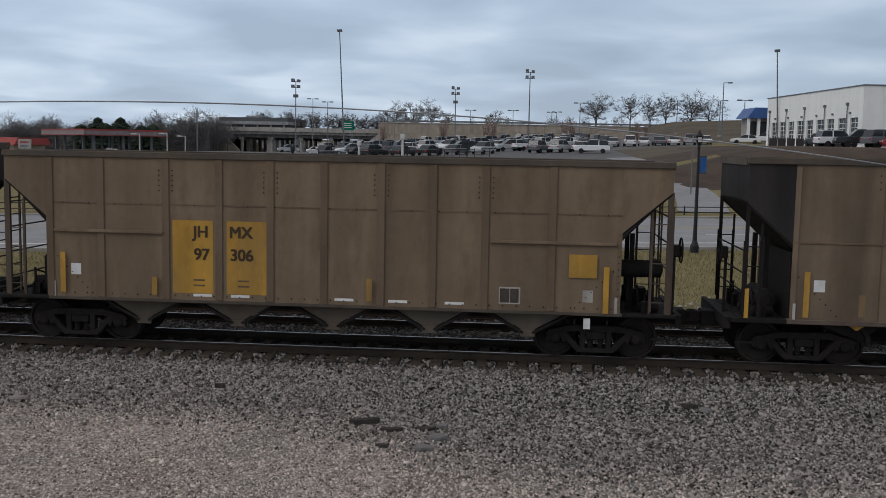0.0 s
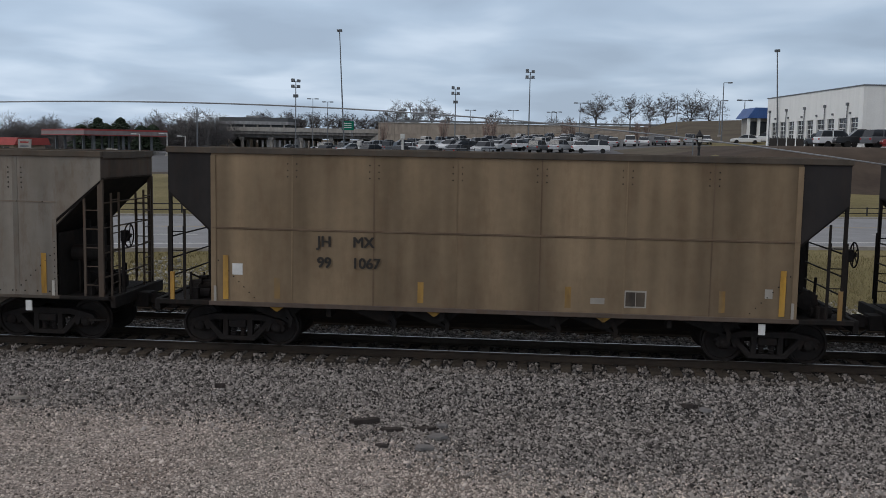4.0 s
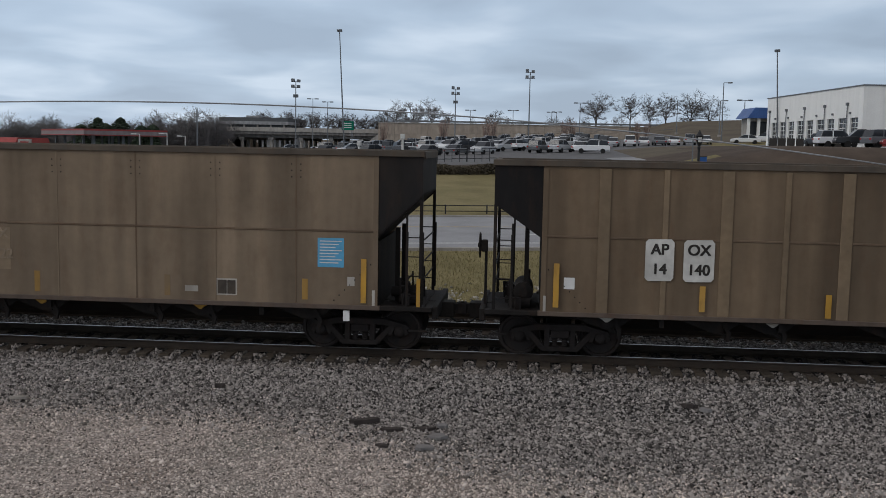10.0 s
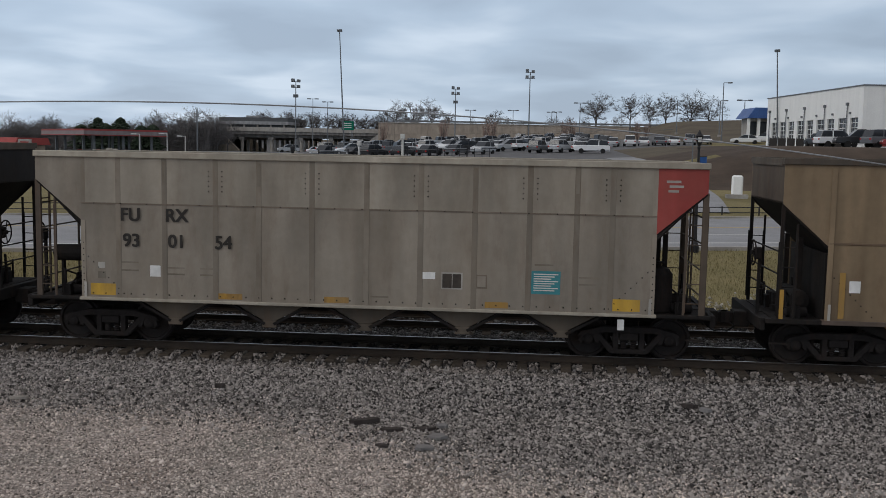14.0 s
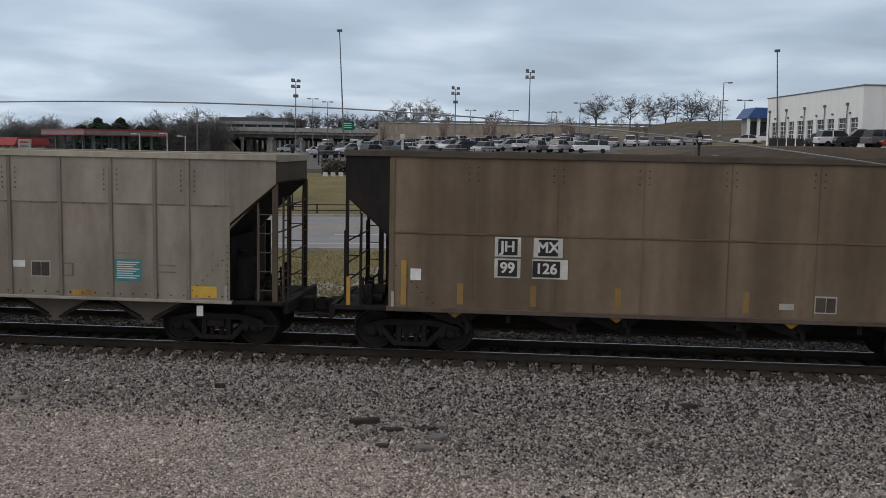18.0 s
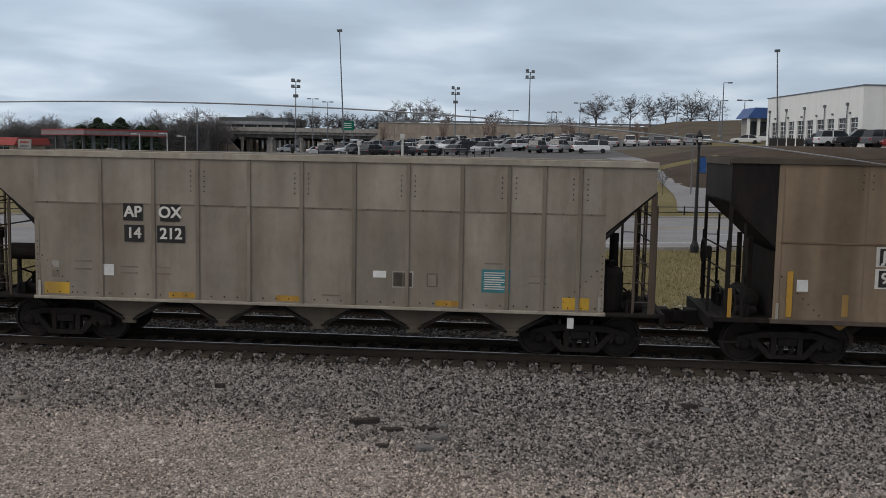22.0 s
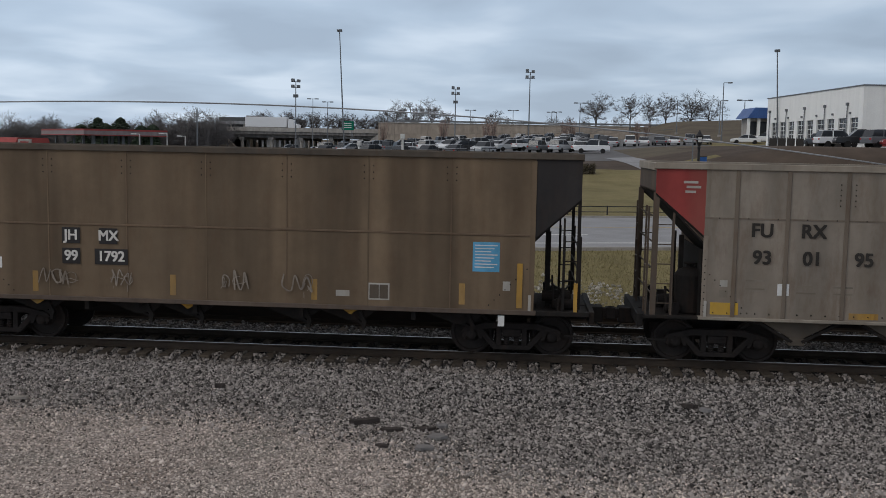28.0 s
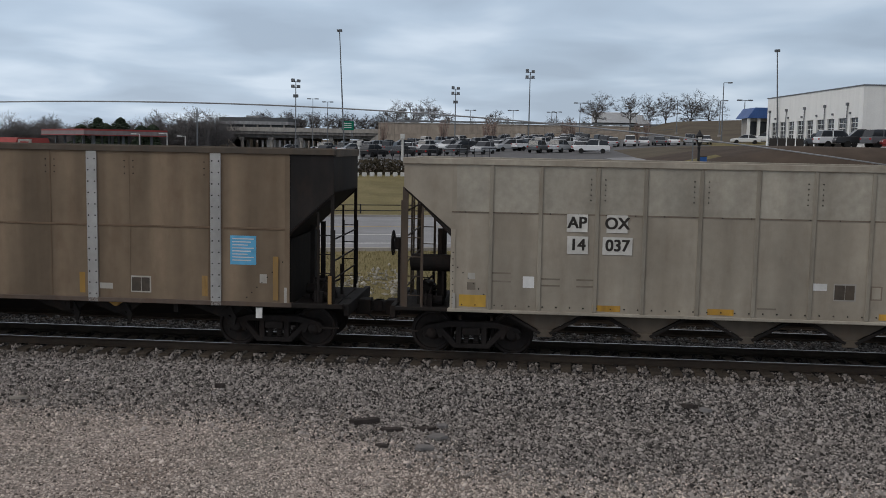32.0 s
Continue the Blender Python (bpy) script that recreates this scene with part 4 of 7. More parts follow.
        part("discharge_door", mesh("doors", lambda bm: [prism(bm, [(s * 1.45, 1.2), (s * 1.45, 1.14), (s * 0.5, 0.60), (s * 0.36, 0.62), (s * 0.36, 1.06)], -4.6, 4.6, "x") for s in (-1, 1)], GRIME), car, label="dark lengthwise discharge doors")
        for x in (-3.7, -1.2, 1.2, 3.7):
            boxpart("cross_tie", (x - 0.05, x + 0.05, -1.42, 1.42, 0.80, 1.0), GRIME, car)
    else:
        for s in (-1, 1):
            for x in posts or POSTS:
                w, deep = (0.06, 0.029) if posts is None else (0.045, 0.05)
                if paint is TAN:
                    w = 0.085
                boxpart("side_post", (x - w, x + w, *sorted((s * (Y0 + 0.022), s * (Y0 + deep))), 1.1, zt - 0.10), BAND.get(paint.name, paint), car, soften=0.012 if posts else 0.003)
                if posts is None and s < 0 and x in POSTS[1::2]:
                    decal("stain_strip", car, x, zt - 0.42, 0.08, 0.5, GREY_STAIN if paint is not GREY_BROWN else RIM_DARK, y=Y0 + 0.030)
            if s < 0 and paint in (GREY, GREY_WARM, GREY_DARK, GREY_PALE):
                boxpart("upper_plate", (-HS + 0.1, HS - 0.1, -Y0 - 0.026, -Y0 - 0.022, 3.2, zt - 0.1), UPPER[paint.name], car, "slightly paler upper side plate")
            ya, yb = sorted((s * (Y0 + 0.022), s * (Y0 + 0.032)))
            boxpart("belt_seam", (-HS, HS, ya, yb, 3.185, 3.215), GREY_SEAM if paint not in (BROWN_RED, BROWN_DARK, TAN) else SEAM, car)
            for e in (-1, 1):
                boxpart("edge_angle", (*sorted((e * (HS - 0.09), e * (HS + 0.01))), ya, yb, 1.1, 2.82), paint, car)
        def rivets(bm):
            spots = [(x + dx, zt - 0.36 - k * 0.11) for x in (posts or POSTS)[2::2] for dx in (-0.15, 0.15) for k in range(5)]
            spots += [(e * (HS - 0.045), 1.2 + k * 0.14) for e in (-1, 1) for k in range(9)]
            spots += [(-HS + 0.25 + k * 0.29, 1.19) for k in range(43)]
            spots += [(-HS + 0.3 + k * 0.6, 3.20) for k in range(21)]
            for x, z in spots:
                lathe(bm, [(0, 0.017), (0.016, 0.013), (0.02, 0.004)], (x, 0, z), (0, -1, 0), 6)

        tagged(part("rivets", mesh(("rib_rivets", zt, posts), rivets, GRIME), car, (0, -Y0 - 0.022, 0)), kind="stuff")
        for x in (-4.24, -2.09, 0.06, 2.21, 4.36):
            part("hopper_chute", mesh("chute", lambda bm: (prism(bm, [(-0.84, 1.04), (0.84, 1.04), (0.08, 0.62), (-0.08, 0.62)], -1.32, 1.32), box(bm, -0.16, 0.16, -1.36, -1.30, 0.5, 0.66)), CHUTE, 0.01), car, (x, 0, 0), "grey V-shaped bottom chute")
            part("chute_gate", mesh("gate", lambda bm: (prism(bm, [(0.08, 0.61), (0.86, 1.03), (0.90, 0.99), (0.12, 0.56)], -1.38, -1.28), prism(bm, [(-0.08, 0.61), (-0.86, 1.03), (-0.90, 0.99), (-0.12, 0.56)], -1.38, -1.28)), GRIME), car, (x, 0, 0))
    add_ends(car, zt, post_mat, paint, brake_end, ends, kind == "ribbed", ht)
    rows = part("corner_rivets", mesh("corner_rivets", lambda bm: [lathe(bm, [(0, 0.016), (0.012, 0.012), (0.016, 0.004)], (e * (6.15 - k * 0.115), 0, 2.0 - k * 0.115), (0, -1, 0), 6) for e in (-1, 1) for k in range(8)], GRIME), car, (0, -Y0 - 0.022, 0))
    tagged(rows, kind="stuff")
    for e in (-1, 1):
        decal("edge_mark", car, e * 6.22, 1.27, 0.06, 0.34, OFFWHITE, y=Y0 + 0.040)
    if kind == "ribbed":
        part("standing_reservoir", mesh("standing_reservoir", lambda bm: lathe(bm, [(0, 0.30), (0.05, 0.33), (0.85, 0.33), (0.97, 0.24), (1.02, 0.08), (1.08, 0.08), (1.09, 0.14), (1.12, 0.14)], (0, 0, 0), (0, 0, 1), 18), GRIME, smooth=False), car, (-brake_end * 6.45, -0.8, 1.05), "black upright reservoir with a capped top")
    boxpart("reflector_plate", (5.55, 5.69, -Y0 - 0.02, -Y0 + 0.02, 0.74, 0.97), WHITE, car, "small white reflector plate")
    if kind == "smooth":
        for e in (-1, 1):
            boxpart("yellow_grab_iron", (e * 7.2 - 0.04, e * 7.2 + 0.04, -Y0 - 0.03, -Y0 + 0.04, 1.06, 1.72), YELLOW, car)
    for x in (-TRUCK_X, TRUCK_X):
        add_truck(car, x)
    CARS.append(car)
    return car


UPPER = {"brown_stained_grey_paint": material("paler_stained_plate", (0.258, 0.224, 0.184), 0.74, streak=0.24, rust=0.3, dust=0.4), "weathered_grey_paint": material("paler_grey_plate", (0.305, 0.272, 0.222), 0.72, streak=0.2, rust=0.16, dust=0.3), "grimy_grey_paint": material("paler_grimy_plate", (0.226, 0.200, 0.163), 0.75, streak=0.2, rust=0.2, dust=0.3), "clean_pale_grey_paint": material("paler_clean_plate", (0.372, 0.346, 0.288), 0.72, streak=0.18, rust=0.1, dust=0.2)}
BAND = {"dusty_tan_paint": material("dirt_caked_tan_post", (0.142, 0.102, 0.068), 0.8, streak=0.2, rust=0.3, dust=0.2), "brown_stained_grey_paint": material("rust_stained_grey_post", (0.172, 0.140, 0.110), 0.8, streak=0.2, rust=0.35, dust=0.3), "weathered_grey_paint": material("dirt_caked_grey_post", (0.225, 0.196, 0.158), 0.8, streak=0.2, rust=0.25, dust=0.3), "grimy_grey_paint": material("sooty_grey_post", (0.176, 0.152, 0.122), 0.8, streak=0.2, rust=0.25, dust=0.3), "clean_pale_grey_paint": material("dusty_pale_grey_post", (0.30, 0.274, 0.224), 0.8, streak=0.2, rust=0.2, dust=0.3),
        "dark_brown_paint": material("dusty_brown_rib_paint", (0.190, 0.138, 0.086), 0.75, streak=0.15, dust=0.3), "dark_red_brown_paint": material("dark_brown_rib_paint", (0.118, 0.084, 0.057), 0.75, streak=0.15, dust=0.3)}
RIB_POSTS = (-5.45, -4.4, -3.2, -2.2, -1.05, 0.12, 1.28, 2.45, 3.62, 4.62, 5.37)
PANEL_POSTS = (-5.9, -4.73, -3.25, -2.05, -0.90, 0.29, 1.54, 2.67, 3.80, 5.23)
POSTS = (-5.45, -4.4, -3.25, -2.28, -1.1, 0.1, 1.28, 2.45, 3.62, 4.62, 5.37)


COLOUR_WORDS = {"weathered_brown_paint": "weathered brown", "sun_bleached_brown_paint": "sun-bleached brown", "sooty_brown_paint": "sooty brown", "clean_pale_grey_paint": "pale grey", "dark_red_brown_paint": "dark red-brown", "dark_brown_paint": "dark brown", "olive_brown_paint": "olive brown", "dusty_tan_paint": "dusty tan",
                "weathered_grey_paint": "weathered grey", "brown_stained_grey_paint": "brown-stained grey", "rust_streaked_grey_paint": "rust-streaked grey", "grimy_grey_paint": "grimy grey", "sooty_grey_brown_paint": "sooty grey-brown"}


def describe(car, paint, words):
    return tagged(car, COLOUR_WORDS[paint.name] + " " + words, "train wagon", "wagons of the coal train")


def smooth_car(paint, first, second, style="patch", straps=(), ends=None, blue=True, brake_end=-1, shift=0.0, stripes=(-4.83, -1.66, 1.52, 4.76)):
    """first, second: the two rows of lettering; shift moves them along the side."""
    car = hopper_car("smooth", paint, brake_end, ends)
    describe(car, paint, "steel coal hopper wagon with " + ("black" if ends is None else "brown") + " sloping ends")
    for side, z0, z1 in ((-5.98, 1.15, 2.12), (6.0, 1.15, 2.12)):
        decal("yellow_stripe", car, side, (z0 + z1) / 2, 0.12, z1 - z0, YELLOW, y=Y0 + 0.038)
    for x in stripes:
        decal("yellow_stripe", car, x, 1.42, 0.13, 0.46, YELLOW_FADED, "faded yellow paint stripe")
    decal("white_tag", car, -5.72, 1.82, 0.23, 0.25, WHITE, "small white routing tag")
    decal("white_tag", car, 5.72, 1.62, 0.16, 0.2, OFFWHITE)
    decal("paper_tag", car, 2.15, 1.36, 0.3, 0.13, OFFWHITE)
    stencil_box(car, 2.95, 1.42)
    if blue:
        notice(car, 5.27, 2.24, 0.58, 0.64, BLUE_STICKER)
    ink, patch = {"patch": (LETTER_WHITE, PLATE_BLACK), "white": (LETTER_WHITE, PLATE_BLACK), "plain": (LETTER_DARK, None)}[style]
    col = (-3.98 + shift, -3.12 + shift)
    if style == "patch" and paint in (BROWN, BROWN_PALE, BROWN_DIM):
        for x, w in ((col[0] + 0.40, 0.34), (col[1] + 0.58, 0.50)):
            decal("overpainted_patch", car, x, 2.14, w, 0.95, OVERPAINT, "paler overpainted patch over old lettering")
        for words, x, z in ((first[1], col[1] + 0.55, 2.47), (second[1], col[1] + 0.58, 2.01)):
            lettering(car, words, x, z, 0.27, GHOST, y=Y0 + 0.030)
    if style == "white":
        for x, w, z in ((col[0], 0.56, 2.47), (col[1], 0.62, 2.47), (col[0], 0.56, 2.01), (col[1] + 0.05, 0.76, 2.01)):
            decal("patch_border", car, x, z, w, 0.42, PLATE_WHITE, "white border of the number patch", y=Y0 + 0.030)
    marked(car, first[0], col[0], 2.47, 0.27, ink, patch)
    marked(car, first[1], col[1], 2.47, 0.27, ink, patch)
    marked(car, second[0], col[0], 2.01, 0.27, ink, patch)
    marked(car, second[1], col[1] - 0.12 + 0.09 * (len(second[1]) - 2), 2.01, 0.27, ink, patch)
    for x in straps:
        s = boxpart("side_strap", (x - 0.12, x + 0.12, -Y0 - 0.06, -Y0 - 0.022, 1.0, 4.36), STRAP, car, "pale galvanised strap with rivets", soften=0.008)
        describe(car, paint, "coal hopper wagon with black sloping ends and straps")
        tagged(part("strap_rivets", mesh("strap_rivets", lambda bm: [lathe(bm, [(0, 0.018), (0.01, 0.01)], (dx, 0, -1.5 + k * 0.25), (0, -1, 0), 6) for k in range(13) for dx in (-0.075, 0.075)], GRIME), s, (0, -0.019, 0)), kind="stuff")
    return car


def ribbed_car(paint, rows, brake_end=-1, end_colour=None, ink=None, patch=None, grey=True, rim=None, posts=None):
    """rows: (words, x, z) of the wagon's lettering."""
    ends = [paint, paint]
    if end_colour:
        ends[0 if brake_end > 0 else 1] = end_colour
    car = hopper_car("ribbed", paint, brake_end, tuple(ends), rim, posts)
    describe(car, paint, "coal hopper wagon with " + ("blue" if end_colour is BLUE_PAINT else "red") + " end panel and V-shaped chutes" if end_colour else "ribbed coal hopper wagon with V-shaped bottom chutes")
    for words, x, z, h in rows:
        marked(car, words, x, z, h, ink or LETTER_DARK, patch)
    if end_colour:
        e = -1 if brake_end > 0 else 1
        for i in range(3):
            decal("stencil_line", car, e * 6.62 + (0.06 if i == 1 else 0), 3.94 - i * 0.1, 0.3 - 0.08 * (i == 2), 0.05, OFFWHITE)
    if grey:
        for x, w in ((-5.82, 0.62), (-2.95, 0.6), (-0.55, 0.55), (2.95, 0.5), (5.72, 0.6)):
            decal("yellow_mark", car, x, 1.28 if abs(x) > 5 else 1.2, w if abs(x) < 5 else 0.58, 0.26 if abs(x) > 5 else 0.13, YELLOW_BRIGHT if abs(x) > 5 else YELLOW)
        decal("white_tag", car, -4.62, 1.72, 0.24, 0.25, WHITE, "small white routing tag")
        decal("white_tag", car, 1.47, 1.80, 0.29, 0.15, WHITE)
        stencil_box(car, 1.98, 1.70)
        decal("stencil_line", car, 2.62, 1.70, 0.24, 0.3, GREY_SEAM)
        decal("stencil_line", car, 2.62, 1.70, 0.18, 0.24, paint, y=Y0 + 0.03)
        decal("stencil_line", car, -5.85, 1.6, 0.18, 0.16, GREY_DARK)
        decal("stencil_line", car, -5.85, 1.82, 0.16, 0.14, OFFWHITE)
        for i, (x, z) in enumerate(((-5.2, 1.9), (-5.2, 1.72), (-4.15, 1.8), (-4.15, 1.66), (-3.4, 1.8), (-3.4, 1.66), (0.4, 1.3), (3.95, 2.1), (4.9, 1.85), (4.9, 1.7))):
            decal("stencil_line", car, x, z, 0.4, 0.035, GREY_DARK)
        notice(car, 4.0, 1.72, 0.62, 0.5, TEAL_STICKER)
    return car


def spray_tag(car, x, z, w, h, mat, seed):
    """A looping scribble of flattened paint strokes on the wagon's side."""
    r = random.Random(seed)

    def stroke(bm, pts, half):
        half *= 0.35 + 0.5 * min(1.0, h)
        for p, q in zip(pts, pts[1:]):
            d = Vector((q[0] - p[0], 0, q[1] - p[1]))
            if d.length < 0.003:
                continue
            nn = Vector((-d.z, 0, d.x)).normalized() * half * r.uniform(0.75, 1.2)
            g = d.normalized() * half * 0.5
            lo = [Vector((p[0], 0, p[1])) - nn - g, Vector((q[0], 0, q[1])) - nn + g, Vector((q[0], 0, q[1])) + nn + g, Vector((p[0], 0, p[1])) + nn - g]
            deep = r.uniform(0.004, 0.007)
            a = [bm.verts.new(v) for v in lo]
            b = [bm.verts.new(v + Vector((0, -deep, 0))) for v in lo]
            bm.faces.new(b)
            for i in range(4):
                bm.faces.new((a[i], a[(i + 1) % 4], b[(i + 1) % 4], b[i]))

    def smooth_line(ctrl, n=7):
        c = [ctrl[0]] + ctrl + [ctrl[-1]]
        out = []
        for p0, p1, p2, p3 in zip(c, c[1:], c[2:], c[3:]):
            for k in range(n):
                u = k / n
                out.append(tuple(0.5 * (2 * p1[j] + (p2[j] - p0[j]) * u + (2 * p0[j] - 5 * p1[j] + 4 * p2[j] - p3[j]) * u * u + (3 * p1[j] - p0[j] - 3 * p2[j] + p3[j]) * u ** 3) for j in (0, 1)))
        return out + [ctrl[-1]]

    def build(bm):
        """Tall looping hand strokes, letter by letter, with a few cross strokes and drips."""
        letters = max(2, int(w / 0.24))
        for k in range(letters):
            cx = -w / 2 + w * (k + 0.5) / letters
            top, low = h * r.uniform(0.28, 0.5), -h * r.uniform(0.28, 0.5)
            ctrl, x, up = [], cx - 0.14, r.random() < 0.5
            for _ in range(r.randint(3, 5)):
                ctrl.append((x + r.uniform(-0.04, 0.04), (top if up else low) * r.uniform(0.55, 1.0)))
                if r.random() < 0.35:
                    ctrl.append((x + r.uniform(-0.12, 0.14), r.uniform(-0.15, 0.15) * h))
                x += r.uniform(0.04, 0.13)
                up = not up
            stroke(bm, smooth_line(ctrl), r.uniform(0.013, 0.030))
            if r.random() < 0.55:
                rx, rz, a0 = r.uniform(0.07, 0.17), r.uniform(0.12, 0.34) * h, r.uniform(0, 6.28)
                stroke(bm, smooth_line([(cx + rx * math.cos(a0 + u), r.uniform(-0.1, 0.1) * h + rz * math.sin(a0 + u)) for u in (0, 1.1, 2.2, 3.3, 4.4, 5.3)], 4), r.uniform(0.010, 0.022))
            if r.random() < 0.4:
                z_ = r.uniform(-0.2, 0.3) * h
                stroke(bm, [(cx - 0.16, z_), (cx, z_ + 0.03), (cx + 0.17, z_ - 0.02)], 0.014)
            if r.random() < 0.4:
                x_ = cx + r.uniform(-0.1, 0.1)
                stroke(bm, [(x_, low), (x_ + 0.004, low - r.uniform(0.05, 0.15))], 0.008)

    part("spray_tag", mesh(("spray", seed), build, mat), car, (x, -Y0 - 0.053, z), "sprayed scribble of paint strokes")


def furx(a, b, c, shift=0.0):
    rows = [("FU", -5.05, 2.95, 0.34), ("RX", -4.0, 2.95, 0.34), (a, -5.03, 2.38, 0.34), (b, -4.0, 2.38, 0.34), (c, -2.95, 2.38, 0.34)]
    return [(w, x + shift, z, h) for w, x, z, h in rows]


def apox(a, b, shift=0.0):
    rows = [("AP", -3.62, 3.02, 0.29), ("OX", -2.78, 3.02, 0.29), (a, -3.6, 2.55, 0.29), (b, -2.76, 2.55, 0.29)]
    return [(w, x + shift, z, h) for w, x, z, h in rows]


def brown_ribbed(paint, a, b, shift=0.0):
    """Dark brown wagon with wide ribs, black ends and white number patches."""
    car = hopper_car("banded", paint, -1, (BLACK, BLACK))
    describe(car, paint, "coal hopper wagon with broad ribs and white number patches")
    for x, first, second in ((-3.72 + shift, "AP", a), (-2.90 + shift, "OX", b)):
        w = 0.60 if first == "AP" else 0.64
        part("number_patch", mesh(("round_patch", w), lambda bm: prism(bm, [(-w / 2, -0.38), (-w / 2 + 0.06, -0.45), (w / 2 - 0.06, -0.44), (w / 2, -0.38), (w / 2, 0.38), (w / 2 - 0.06, 0.45), (-w / 2 + 0.06, 0.44), (-w / 2, 0.38)], -0.008, 0.0), PLATE_WHITE), car, (x, -Y0 - 0.052, 2.28), "white number patch with rounded corners")
        lettering(car, first, x, 2.50, 0.27, LETTER_DARK, y=Y0 + 0.064)
        lettering(car, second, x, 2.08, 0.27, LETTER_DARK, y=Y0 + 0.064)
    for x, z0, z1 in ((-5.98, 1.2, 2.15), (6.0, 1.15, 2.12), (-2.9, 1.2, 1.75), (-0.3, 1.15, 1.65), (2.55, 1.15, 1.65)):
        decal("yellow_stripe", car, x, (z0 + z1) / 2, 0.12, z1 - z0, YELLOW, y=Y0 + 0.078)
    decal("white_tag", car, -5.7, 1.72, 0.23, 0.25, WHITE, "small white routing tag")
    stencil_box(car, 2.9, 1.45)
    notice(car, 5.3, 2.16, 0.58, 0.62, BLUE_STICKER)
    decal("paper_tag", car, 5.6, 1.3, 0.25, 0.1, OFFWHITE)
    return car


def yellow_panel_car(a, b, shift=0.0):
    car = hopper_car("ribbed", TAN, 1, (TAN, TAN), None, tuple(x + shift for x in PANEL_POSTS))
    describe(car, TAN, "coal hopper wagon with two faded yellow number panels")
    for x0, x1 in ((-3.10, -2.18), (-1.88, -0.94)):
        decal("yellow_panel", car, (x0 + x1) / 2 + shift, 2.06, x1 - x0, 1.62, YELLOW_PANEL, "faded yellow number panel", y=Y0 + 0.024)
    for w, x, z in (("JH", -2.46, 2.56), ("MX", -1.56, 2.56), (a, -2.44, 2.06), (b, -1.54, 2.06)):
        lettering(car, w, x + shift, z + 0.05, 0.30, BROWN_INK, y=Y0 + 0.034)
    for x in (-2.5, -1.5):
        for z in (1.55, 1.43):
            decal("stencil_line", car, x + shift, z, 0.26, 0.035, SEAM, y=Y0 + 0.030)
    for x, z0, z1 in ((-6.0, 1.2, 2.1), (6.0, 1.1, 2.1), (-3.9, 1.2, 1.6), (0.9, 1.2, 1.7)):
        decal("yellow_stripe", car, x, (z0 + z1) / 2, 0.12, z1 - z0, YELLOW, y=Y0 + 0.078)
    for x in (-2.75, -1.9, 0.42, 1.6, 2.84):
        decal("white_dash", car, x + shift * 0.2, 1.21, 0.42, 0.06, WHITE)
    for x0, x1 in ((-6.2, -3.7), (3.5, 6.2)):
        boxpart("belt_rail", (x0, x1, -Y0 - 0.09, -Y0 - 0.02, 2.55, 2.62), TAN, car, soften=0.01)
    decal("white_tag", car, -5.72, 1.72, 0.23, 0.25, WHITE, "small white routing tag")
    decal("yellow_panel", car, (5.5 if b == "306" else 5.2), 2.1, 0.60, 0.5, YELLOW_PANEL, y=Y0 + 0.054)
    decal("paper_tag", car, 5.62, 1.45, 0.22, 0.26, OFFWHITE)
    stencil_box(car, 3.95, 1.42)
    return car


